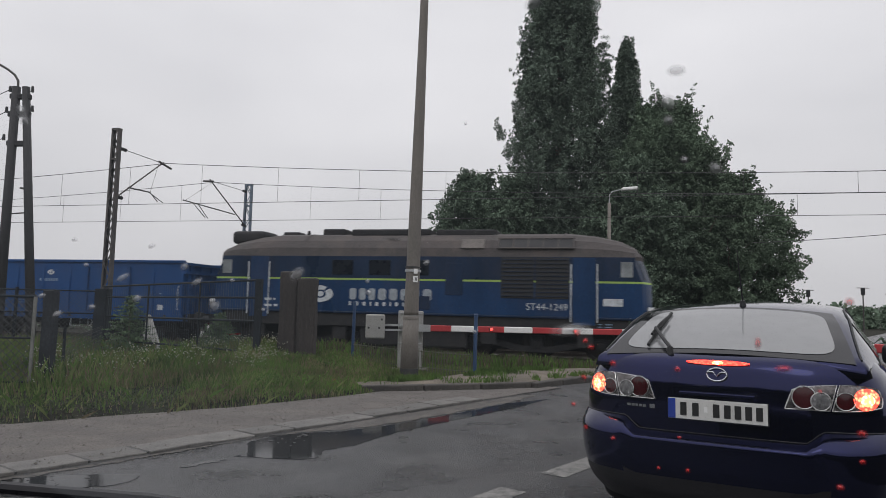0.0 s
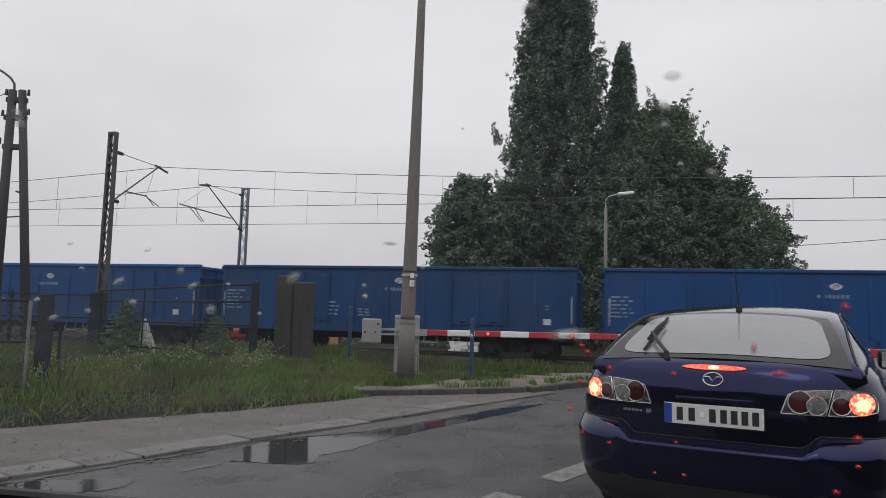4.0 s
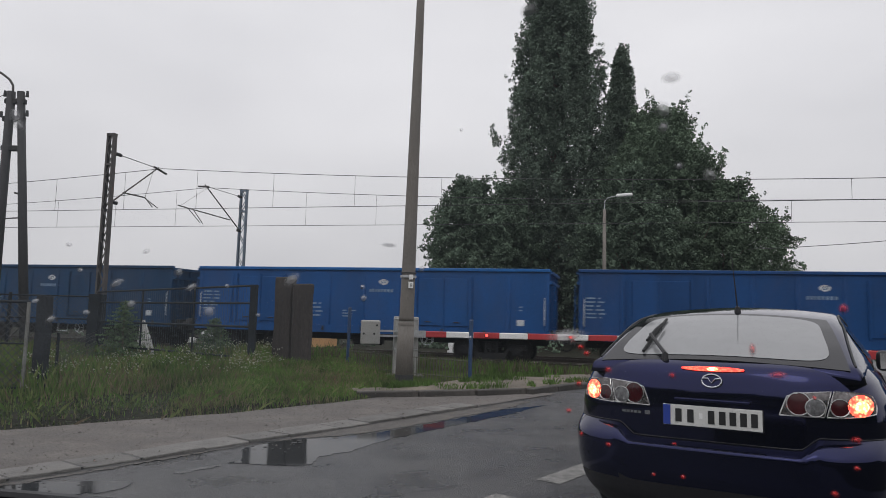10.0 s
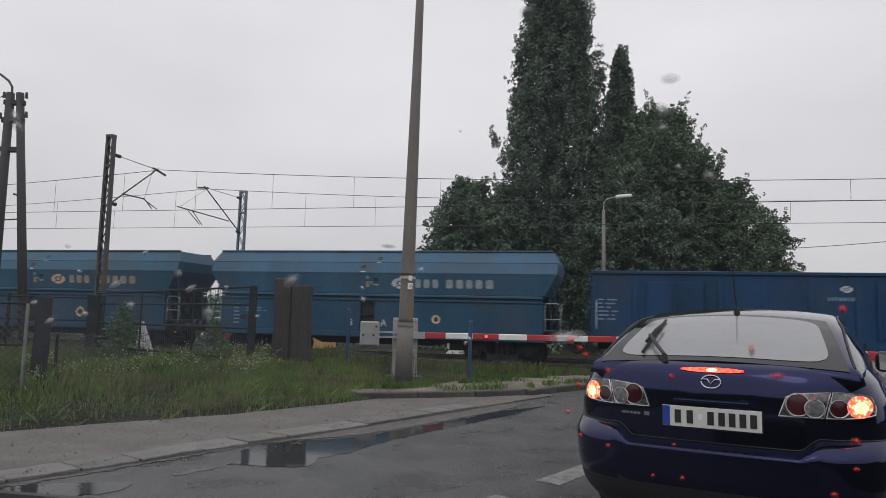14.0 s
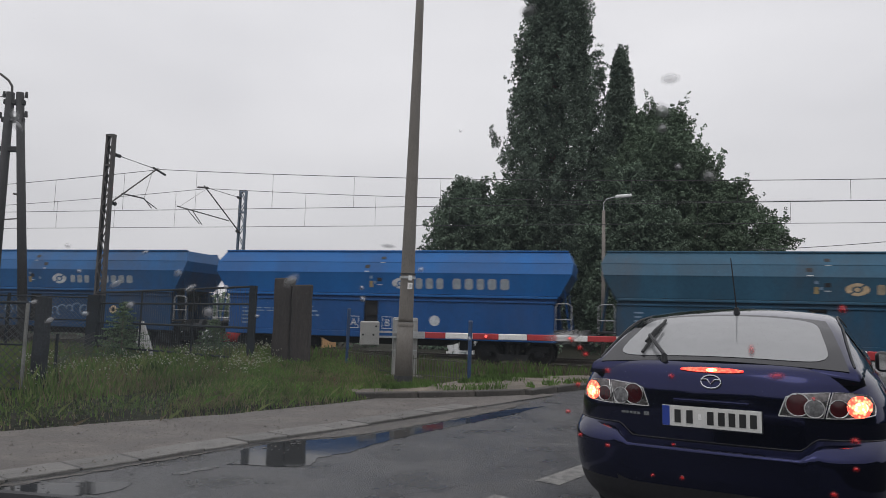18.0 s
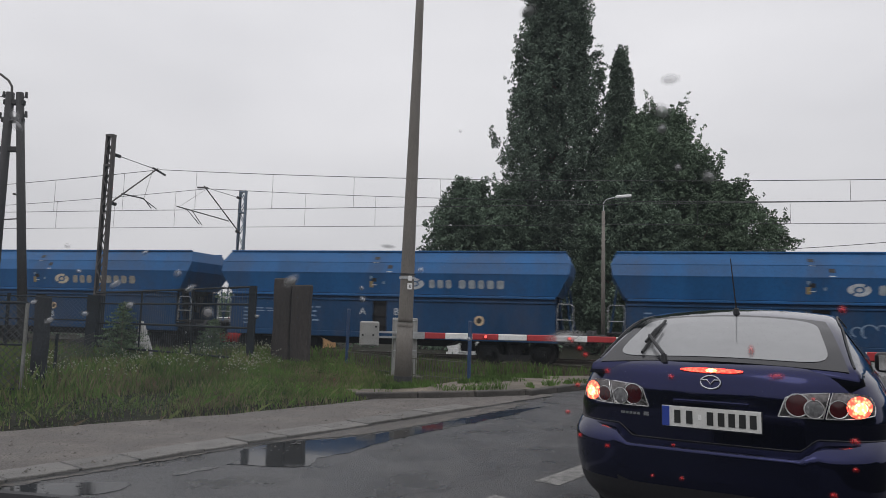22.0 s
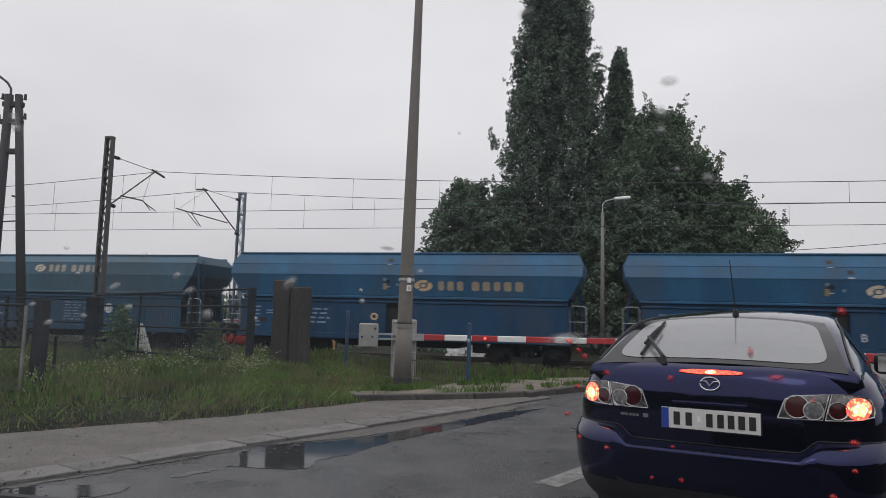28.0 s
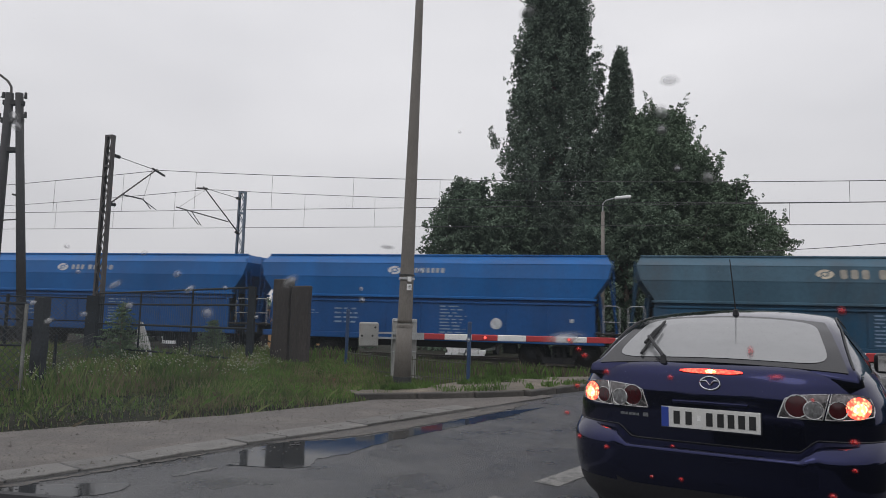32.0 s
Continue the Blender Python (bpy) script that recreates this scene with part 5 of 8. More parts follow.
    for i, ch in enumerate(letters):
        x = mid - 0.62 + 1.24 * i
        if ch == " ":
            continue
        text_mesh("letter", ch, 0.34, M["mark_white"], t, pose(x, yy - 0.004, letter_z, 90, 0, 0))
        if seed % 3 == 0:
            bm = bm_new()
            for dx, dz, w, h in ((0, 0.2, 0.36, 0.02), (0, -0.2, 0.36, 0.02), (0.18, 0, 0.02, 0.42), (-0.18, 0, 0.02, 0.42)):
                box(bm, (x + dx, yy, letter_z + 0.12 + dz), (w, 0.004, h))
            part("letter_frame", bm, M["mark_white"], t)
    small_print(t, -3.3, 1.92, yy, 1.0, 0.62, 4, M["mark_dim"], seed)
    small_print(t, -5.4, 1.95, yy, 0.35, 0.8, 6, M["mark_dim"], seed + 1)
    small_print(t, -4.9, 1.80, yy, 1.0, 0.18, 2, M["mark_dim"], seed + 2)
    if old:
        small_print(t, 0.55, 2.05, yy, 1.0, 1.1, 10, M["mark_dim"], seed + 3)
    panel_sign(t, -5.0, 1.42, yy, 0.30, 0.16, M["chassis"], "data_plate")
    for x, z, w, h, mk in () if old else ((mid - 0.18 + 0.16 * hold, 2.68, 0.13, 0.22, "mark_yellow"), (mid - 0.18 + 0.16 * hold, 2.92, 0.10, 0.10, "mark_dim"), (mid + 0.12, 2.74, 0.09, 0.09, "mark_dim")):
        s = panel_sign(t, x, 0, 0, w, h, M[mk], "warning_label")
        s.matrix_basis = on_face(z)
    for x, z in () if old else ((mid + 0.07 + 0.28 * hold, 3.62), (mid + 0.07 - 0.26 * hold, 3.30), (mid + 0.03 + 0.26 * hold, 2.84)):
        s = panel_sign(t, x, 0, 0, 0.17, 0.13, M["black"], "hand_hold")
        s.matrix_basis = on_face(z)
        s2 = panel_sign(t, x, -0.09, 0, 0.17, 0.03, M["mark_white"], "step_edge")
        s2.matrix_basis = on_face(z - 0.09)
    for kind, x, z, r in signs:
        if kind == "disc":
            bm = bm_new()
            rod(bm, (x, yy, z), (x, yy - 0.006, z), r, seg=20)
            part("round_plate", bm, M["mark_white"], t, "round white plate")
        elif kind == "ring":
            bm = bm_new()
            rod(bm, (x, yy, z), (x, yy - 0.006, z), r, seg=20)
            ring = part("round_plate", bm, M["mark_tan"], t, "round orange label")
            bm = bm_new()
            rod(bm, (x, yy - 0.007, z), (x, yy - 0.010, z), r * 0.55, seg=12)
            part("plate_centre", bm, M["black"], ring)
        else:
            panel_sign(t, x, z, yy, r, r * 0.9, M["mark_white"], "plate")
    if graffiti:
        rnd = random.Random(graffiti)
        for x0 in (-2.2, 0.7) if graffiti % 2 else (0.7,):
            for i in range(6):
                bm = bm_new()
                cx, cz, rr = x0 + 0.34 * i, 1.52 + rnd.uniform(-0.08, 0.12), rnd.uniform(0.14, 0.30)
                a0, a1 = rnd.uniform(-1, 1), rnd.uniform(3.2, 5.2)
                pts = [(cx + rr * math.cos(a0 + (a1 * k / 9)), yy - 0.004, cz + rr * 0.9 * math.sin(a0 + (a1 * k / 9))) for k in range(10)]
                for p, q in zip(pts, pts[1:]):
                    d = Vector((q[0] - p[0], 0, q[2] - p[2]))
                    w = Vector((-d.z, 0, d.x)).normalized() * 0.022
                    vs = [bm.verts.new(Vector(v)) for v in (Vector(p) + w, Vector(p) - w, Vector(q) - w, Vector(q) + w)]
                    bm.faces.new(vs)
                part("graffiti", bm, M["mark_dim"], t, "looping pale graffiti stroke")
    TRAIN.append((t, s_mid))
    return t


def locomotive(s_mid):
    t = thing("diesel_locomotive", pose(*along(s_mid, HALF, RAIL), 0, 0, TURN), "heavy blue diesel locomotive with a sooty grey roof and lime stripe", "locomotive")
    L, W = 15.95, 2.95
    h = W / 2
    # cross-section from the sill up over the roof
    def section(x, k=1.0, drop=0.0, zt=4.32):
        pts = [(-h * k, 1.10), (-h * k, 3.42)]
        for a in (20, 40, 60, 78):
            pts.append((-h * k * math.cos(radians(a)) ** 0.75, 3.42 + (zt - 3.42 - drop) * math.sin(radians(a))))
        pts.append((0, zt - drop))
        pts += [(-y, z) for y, z in pts[-2::-1]]
        return [Vector((x, y, z)) for y, z in pts]
    def skin(zlo, zhi, material, name, roof=False):
        bm = bm_new()
        xs = [(-L / 2 + 0.5, 0.95, 0.50), (-L / 2 + 0.95, 1.0, 0.28), (-L / 2 + 1.7, 1.0, 0.10), (-L / 2 + 2.6, 1.0, 0.0), (0, 1.0, 0.0), (L / 2 - 2.6, 1.0, 0.0), (L / 2 - 1.7, 1.0, 0.10), (L / 2 - 0.95, 1.0, 0.28), (L / 2 - 0.5, 0.95, 0.50)]
        rings = []
        for x, k, d in xs:
            ring = section(x, k, d)
            if roof:
                ring = ring[1:-1]
            else:
                ring = [Vector((x, ring[0].y, zlo)), Vector((x, ring[0].y, zhi)), Vector((x, -ring[0].y, zhi)), Vector((x, -ring[0].y, zlo))]
            rings.append(ring)
        loft(bm, rings, close=not roof, caps=not roof)
        return part(name, bm, material, t, smooth=False)
    skin(1.46, 2.57, BLUES["loco"], "body_lower")
    skin(2.57, 2.635, BLUES["lime"], "stripe")
    skin(2.635, 3.42, BLUES["loco_dark"], "body_upper")
    skin(0, 0, BLUES["roof"], "roof", roof=True)
    # cab noses
    for k in (-1, 1):
        nose = new("cab_front")
        nose.parent = t
        def ring(x, zb, zt, half, n=10):
            return [Vector((k * (x - 0.30 * (abs(y) / half) ** 3), y, z)) for z in (zb, zt) for y in (np.linspace(-half, half, n) if z == zb else np.linspace(half, -half, n))]
        levels = [(L / 2 + 0.02, 1.10, 1.40), (L / 2 + 0.08, 1.9, 1.40), (L / 2 + 0.06, 2.57, 1.40), (L / 2 + 0.04, 2.635, 1.40), (L / 2 - 0.22, 3.34, 1.38), (L / 2 - 0.20, 3.46, 1.36), (L / 2 - 0.36, 3.68, 1.12), (L / 2 - 0.46, 3.82, 0.6)]
        mats = [BLUES["loco"], BLUES["loco"], BLUES["lime"], BLUES["loco_dark"], BLUES["roof"], BLUES["roof"], BLUES["roof"]]
        bm = bm_new()
        rows = []
        for x, z, half in levels:
            back = L / 2 - 0.60 if z < 3.5 else L / 2 - 1.0
            row = [bm.verts.new((k * back, -half * (1.0 if z > 3.5 else 1.0), z))]
            for y in np.linspace(-half, half, 13):
                row.append(bm.verts.new((k * (x - 0.34 * (abs(y) / half) ** 3), y, z)))
            row.append(bm.verts.new((k * back, half, z)))
            rows.append(row)
        for i, (a, b) in enumerate(zip(rows, rows[1:])):
            for j in range(len(a) - 1):
                f = (a[j], a[j + 1], b[j + 1], b[j])
                bm.faces.new(f if k > 0 else f[::-1]).material_index = {0: 0, 1: 0, 2: 1, 3: 2, 4: 3, 5: 3, 6: 3}[i]
        bm.faces.new(rows[-1] if k > 0 else rows[-1][::-1]).material_index = 3
        part("shell", bm, [BLUES["loco"], BLUES["lime"], BLUES["loco_dark"], BLUES["roof"]], nose)
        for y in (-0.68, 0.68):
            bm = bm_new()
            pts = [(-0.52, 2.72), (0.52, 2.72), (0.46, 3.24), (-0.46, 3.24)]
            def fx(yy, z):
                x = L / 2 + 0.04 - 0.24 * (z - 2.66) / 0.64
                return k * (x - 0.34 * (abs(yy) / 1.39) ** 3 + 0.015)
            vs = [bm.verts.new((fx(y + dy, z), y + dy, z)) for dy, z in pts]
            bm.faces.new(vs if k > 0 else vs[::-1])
            part("windscreen", bm, M["loco_sky_glass"], nose, "windscreen coloured pale for the bright sky in it")
        for y in (-1.05, 1.05):
            bm = bm_new()
            rod(bm, (k * (L / 2 - 0.10), y, 1.7), (k * (L / 2 + 0.10), y, 1.7), 0.13, seg=14)
            part("headlight", bm, M["galv"], nose)
        bm = bm_new()
        box(bm, (k * (L / 2 - 0.05), 0, 0.72), (0.12, 2.5, 0.5))
        part("snow_plough", bm, M["black"], nose)
        # cab side window, door with rails
        xw = k * (L / 2 - 1.05)
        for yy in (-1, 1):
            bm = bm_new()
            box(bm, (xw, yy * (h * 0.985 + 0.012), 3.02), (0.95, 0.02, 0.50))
            part("cab_window", bm, M["loco_sky_glass"], nose)
            bm = bm_new()
            box(bm, (k * (L / 2 - 2.11), yy * (h + 0.006), 2.30), (0.72, 0.025, 2.2))
            part("cab_door", bm, BLUES["loco"], nose)
            bm = bm_new()
            for dx in (-0.42, 0.42):
                rod(bm, (k * (L / 2 - 2.11) + dx, yy * (h + 0.06), 1.3), (k * (L / 2 - 2.11) + dx, yy * (h + 0.06), 3.2), 0.022, seg=6)
            part("hand_rail", bm, M["mark_white"], nose)
    # engine room: grille, windows, panels, roof gear
    y = -h - 0.012
    for x0, x1 in ((3.12, 4.22), (4.28, 5.38)):
        bm = bm_new()
        box(bm, ((x0 + x1) / 2, y, 2.72), (x1 - x0, 0.03, 1.36))
        g = part("grille", bm, M["black"], t, "dark louvred cooling grille")
        for i in range(10):
            bm = bm_new()
            box(bm, ((x0 + x1) / 2, y - 0.025, 2.11 + 0.135 * i), (x1 - x0 - 0.08, 0.05, 0.018))
            part("slat", bm, BLUES["loco_dark"], g)
    for x in (-2.6, -1.2, 0.2):
        bm = soft_box((x, y, 3.02), (0.80, 0.02, 0.52), 0.009, 1)
        part("side_window", bm, M["loco_glass_dark"], t)
    bm = soft_box((1.5, y, 2.65), (0.62, 0.02, 1.1), 0.009, 1)
    part("side_panel", bm, BLUES["loco_dark"], t)
    bm = soft_box((0.2, y, 1.82), (0.95, 0.02, 0.46), 0.009, 1)
    part("vent", bm, BLUES["loco_dark"], t)
    # louvred roof intake and a plain hatch on the roof slope
    lean = Matrix.Translation((4.26, -1.335, 3.87)) @ Matrix.Rotation(radians(-36), 4, "X")
    bm = bm_new()
    box(bm, (0, 0, 0), (2.5, 0.05, 0.40))
    g = part("roof_grille", bm, M["black"], t)
    g.matrix_basis = lean
    for i in range(6):
        bm = bm_new()
        box(bm, (-1.25 + 0.5 * i, -0.035, 0), (0.04, 0.03, 0.42))
        part("roof_rib", bm, BLUES["roof"], g)
    for dz in (-0.22, 0.22):
        bm = bm_new()
        box(bm, (0, -0.035, dz), (2.6, 0.03, 0.04))
        part("roof_rib", bm, BLUES["roof"], g)
    bm = soft_box((0, 0, 0), (0.80, 0.05, 0.42), 0.012, 1)
    part("roof_hatch", bm, M["roof_pale"], t).matrix_basis = lean @ Matrix.Translation((-2.15, 0, 0))
    for x in (-4.2, 2.75, 5.2):
        bm = bm_new()
        rings = [[p + Vector((dx, p.y * 0.01, (p.z - 3.3) * 0.012 + 0.006)) for p in section(x)[1:-1]] for dx in (-0.04, 0.04)]
        loft(bm, rings, close=False, caps=False)
        part("roof_seam", bm, BLUES["roof"], t)
    for x0, x1, w, z in ((-3.9, -3.0, 0.8, 4.50), (-2.6, 0.4, 1.5, 4.44), (0.6, 2.8, 1.4, 4.42), (-5.6, -4.9, 0.6, 4.40)):
        bm = soft_box(((x0 + x1) / 2, 0, z - 0.1), (x1 - x0, w, 0.26), 0.06, 2)
        part("roof_hatch", bm, M["chassis"], t)
    # silencer hood over one cab
    bm = soft_box((-6.92, 0, 4.20), (1.40, 1.2, 0.50), 0.14, 3)
    part("roof_hood", bm, M["chassis"], t, smooth=True)
    bm = bm_new()
    rod(bm, (-4.65, 0, 4.3), (-4.65, 0, 4.5), 0.10, 0.05, seg=10)
    part("roof_dome", bm, M["chassis"], t)
    # frame, tanks, bogies
    bm = soft_box((0, 0, 1.20), (L - 1.4, W - 0.10, 0.54), 0.02, 1)
    part("frame", bm, M["chassis"], t)
    bm = soft_box((0, 0, 1.42), (L - 0.9, W + 0.03, 0.07), 0.015, 1)
    part("sill", bm, BLUES["loco_dark"], t)
    bm = soft_box((0, 0, 0.66), (14.2, 1.15, 0.72), 0.04, 1)
    part("underframe", bm, M["chassis"], t)
    bm = soft_box((0, 0, 0.62), (3.9, 2.6, 0.70), 0.08, 2)
    part("fuel_tank", bm, M["chassis"], t)
    for k in (-1, 1):
        bogie(t, k * 4.3, 0.525, 4.2, 3)
        for x in (-1.6, 1.6):
            bm = bm_new()
            box(bm, (k * 4.3 + x, -1.3, 0.75), (0.5, 0.12, 0.55))
            part("sand_box", bm, M["chassis"], t)
    end_gear(t, 8.78, 1.05)
    # lettering
    yy = y - 0.006
    emblem(t, -3.42, 2.06, yy, 0.50, M["mark_white"])
    word_bars(t, -2.32, 2.08, yy, 0.46, (0.66, 0.66, 0.66, 0.78, 0.78, 0.74, 0.78, 0.85), M["mark_mid"], gap=0.11)
    word_bars(t, -2.32, 1.74, yy, 0.16, (0.6, 0.9, 0.9, 0.4, 0.8, 0.8, 0.4, 0.8, 0.8), M["mark_white"], gap=0.85, name="small_lettering")
    text_mesh("fleet_number", "ST44-1249", 0.315, M["mark_white"], t, pose(4.66, yy, 1.66, 90, 0, 0))
    small_print(t, -5.6, 1.95, yy, 0.6, 0.45, 2, M["mark_white"], 3)
    panel_sign(t, 6.78, 1.95, yy + 0.01, 0.62, 0.24, M["mark_white"])
    small_print(t, 6.3, 1.28, yy, 0.8, 0.25, 3, M["mark_dim"], 4)
    TRAIN.append((t, s_mid))


M["roof_pale"] = mat("pale_roof_hatch", (0.14, 0.125, 0.115), 0.75, vary=0.3, scale=2, fine=20, bump=0.1)
# pale base colour stands for bright sky showing in the cab panes
M["loco_sky_glass"] = mat("cab_glass_sky_pale", (0.24, 0.26, 0.27), 0.06, vary=0.3, scale=2.5, bump=0, spec=0.8)
M["loco_glass_dark"] = mat("sooty_glass", (0.005, 0.008, 0.014), 0.3, vary=0.1, bump=0, spec=0.15)
locomotive(63.0)
open_wagon(47.5, 12.85, "blue", "blue open goods wagon with ribbed steel sides", (3.1,), 0.35, 11)
open_wagon(33.7, 12.95, "deep", "deep blue open goods wagon with weathered sides", (-3.2, 3.2), 0.4, 21)
open_wagon(18.93, 14.6, "blue", "long blue open goods wagon with a bright top rim", (-4.3, 4.4), 0.55, 31, rim="bright")
open_wagon(4.0, 13.05, "blue", "blue open goods wagon with two double doors", (-4.0, 2.9), 0.75, 41)
open_wagon(-10.03, 13.05, "clean", "bright blue open goods wagon with clean paint", (-4.0, 2.9), 0.75, 51, rim="bright")
open_wagon(-24.2, 12.95, "dull", "dull dark blue open goods wagon, stained", (-3.9, 2.8), 1.0, 61)
# paint pairs: lighter for sky-facing slopes, darker for shaded lower sides
hopper_wagon(-38.2, ("lit_teal", "teal"), "faded teal blue hopper wagon with pale logo", (1.0, 2.72, 2.9, 0.34, "mark_white"), 71, "BA", signs=(("ring", 2.3, 1.5, 0.15),), hold=1)
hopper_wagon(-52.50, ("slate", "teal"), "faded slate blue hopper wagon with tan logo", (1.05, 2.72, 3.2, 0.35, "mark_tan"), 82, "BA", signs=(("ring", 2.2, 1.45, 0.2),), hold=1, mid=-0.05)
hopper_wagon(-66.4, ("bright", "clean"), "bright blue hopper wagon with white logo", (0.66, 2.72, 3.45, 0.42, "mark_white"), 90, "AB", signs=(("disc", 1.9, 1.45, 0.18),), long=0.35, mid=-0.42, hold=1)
hopper_wagon(-80.75, ("steel", "steel_shaded"), "steel blue hopper wagon with graffiti on its lower side", (0.80, 2.72, 3.0, 0.34, "mark_white"), 101, "A", graffiti=7, signs=(("ring", 3.4, 1.55, 0.16),), mid=-0.25)
hopper_wagon(-94.9, ("steel", "steel_shaded"), "steel blue hopper wagon with white logo", (1.1, 2.72, 2.75, 0.33, "mark_white"), 110, "AB", signs=(("plate", -3.3, 1.75, 0.28), ("ring", 3.4, 1.5, 0.17)), mid=-0.15, letter_z=1.62)
hopper_wagon(-109.1, ("steel", "steel_shaded"), "blue hopper wagon with pale logo and yellow label", (0.72, 2.72, 3.0, 0.34, "mark_pale_tan"), 121, "AB", signs=(("ring", 0.45, 1.66, 0.13),), mid=-0.22)
hopper_wagon(-123.1, ("steel_dull", "steel_dull_shaded"), "weathered blue hopper wagon with tan logo and faded sides", (0.85, 2.72, 3.0, 0.34, "mark_pale_tan"), 131, "AB", signs=(("ring", 2.9, 1.6, 0.2),), long=0.22)
hopper_wagon(-137.3, ("steel_dull", "steel_dull_shaded"), "weathered steel blue hopper wagon with orange label", (1.0, 2.72, 3.1, 0.36, "mark_tan"), 141, " B", signs=(("ring", -0.75, 1.62, 0.13),), mid=-0.06)
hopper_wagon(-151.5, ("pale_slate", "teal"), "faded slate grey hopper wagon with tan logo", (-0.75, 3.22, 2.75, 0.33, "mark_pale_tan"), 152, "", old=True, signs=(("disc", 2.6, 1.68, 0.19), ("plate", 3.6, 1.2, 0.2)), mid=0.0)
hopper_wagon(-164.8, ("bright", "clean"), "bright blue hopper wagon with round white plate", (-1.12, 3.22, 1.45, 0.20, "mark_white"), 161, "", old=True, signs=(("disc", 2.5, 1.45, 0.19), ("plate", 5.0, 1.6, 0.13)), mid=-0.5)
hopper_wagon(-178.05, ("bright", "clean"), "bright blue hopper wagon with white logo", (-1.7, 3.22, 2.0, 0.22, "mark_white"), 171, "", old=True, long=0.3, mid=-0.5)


# ---- the car in front ----
def lerp_table(table, v):
    for (a, x), (b, y) in zip(table, table[1:]):
        if v <= b:
            k = (v - a) / (b - a) if b > a else 0
            return x + (y - x) * max(0, min(1, k))
    return table[-1][1]


W_TAB = [(0.22, 0.79), (0.35, 0.855), (0.5, 0.88), (0.65, 0.888), (0.8, 0.882), (0.9, 0.862), (1.0, 0.815), (1.09, 0.735)]
B_TAB = [(0.22, 0.13), (0.30, 0.03), (0.45, -0.022), (0.60, -0.036), (0.80, -0.04)]
T_TAB = [(0.6, 0.085), (0.80, 0.082), (0.92, 0.088), (1.0, 0.108), (1.045, 0.128), (1.062, 0.150), (1.09, 0.215)]
R_CORNER, N_CORNER = 0.75, 3.7


def shelf_z(x):
    return 0.642 + 0.066 * step(0.43, 0.53, abs(x))


def rear_y(x, z):
    w = lerp_table(W_TAB, z)
    k = min(1.0, abs(x) / w)
    s = shelf_z(x)
    if z < s:
        d = 0.030 + 0.065 * step(0.43, 0.56, abs(x))
        p = lerp_table(B_TAB, z) + 0.118 * max(0.0, (z - s + d) / d) ** 1.6
    else:
        p = lerp_table(T_TAB, z)
    return p + R_CORNER * (1 - max(0.0, 1 - k ** N_CORNER) ** (1 / N_CORNER))


def rear_point(x, z, out=0.0):
    e = 0.004
    p = Vector((x, rear_y(x, z), z))
    if not out:
        return p
    dx = (rear_y(x + e, z) - rear_y(x - e, z)) / (2 * e)
    n = Vector((dx, -1, 0)).normalized()
    return p + n * out


def patch(name, fn, nu, nv, material, parent, label="", smooth=True, thick=0.0):
    """A curved patch over u, v in 0..1."""
    bm = bm_new()
    g = [[bm.verts.new(fn(i / nu, j / nv)) for i in range(nu + 1)] for j in range(nv + 1)]
    for j in range(nv):
        for i in range(nu):
            bm.faces.new((g[j][i], g[j][i + 1], g[j + 1][i + 1], g[j + 1][i]))
    return part(name, bm, material, parent, label, smooth)


def disc_on(name, cx, cz, rx, rz, out, material, parent, label="", seg=20, slant=0.0, rim=False):
    bm = bm_new()
    c = bm.verts.new(rear_point(cx, cz, out + 0.004))
    ring = [bm.verts.new(rear_point(cx + rx * math.cos(a) + slant * rz * math.sin(a), cz + rz * math.sin(a), out)) for a in np.linspace(0, 2 * math.pi, seg + 1)[:-1]]
    for i in range(seg):
        bm.faces.new((c, ring[i], ring[(i + 1) % seg]))
    lens = part(name, bm, material, parent, label, True)
    if rim:
        bm = bm_new()
        tube(bm, [rear_point(cx + (rx + 0.003) * math.cos(a), cz + (rz + 0.003) * math.sin(a), out + 0.002) for a in np.linspace(0, 2 * math.pi, seg + 1)], 0.0032, 5)
        part("lens_ring", bm, M["lamp_rim"], parent)
    return lens


def roof_h(y):
    return lerp_table([(0.20, 1.085), (0.45, 1.205), (0.70, 1.305), (0.95, 1.375), (1.25, 1.412), (1.7, 1.428), (2.2, 1.40), (2.5, 1.33), (3.3, 1.03)], y)


def belt_w(y):
    return lerp_table([(0.20, 0.715), (0.8, 0.785), (2.4, 0.785), (3.3, 0.74)], y)


def top_w(y):
    return belt_w(y) - (roof_h(y) - 1.06) * 0.56


def crown_z(x, y):
    return roof_h(y) - 0.045 * (x / max(0.2, top_w(y))) ** 2


def cell_glow(name, low, high, strength, scale):
    """A lit lens moulded into small bright cells."""
    m = glow(name, low, strength)
    nt = m.node_tree
    tc = nt.nodes.new("ShaderNodeTexCoord")
    v = nt.nodes.new("ShaderNodeTexVoronoi")
    v.inputs["Scale"].default_value = scale
    r = nt.nodes.new("ShaderNodeValToRGB")
    r.color_ramp.elements[0].position, r.color_ramp.elements[0].color = 0.15, (*high, 1)
    r.color_ramp.elements[1].position, r.color_ramp.elements[1].color = 0.62, (*low, 1)
    nt.links.new(tc.outputs["Object"], v.inputs["Vector"])
    nt.links.new(v.outputs["Distance"], r.inputs["Fac"])
    nt.links.new(r.outputs["Color"], nt.nodes["Principled BSDF"].inputs["Emission Color"])
    return m


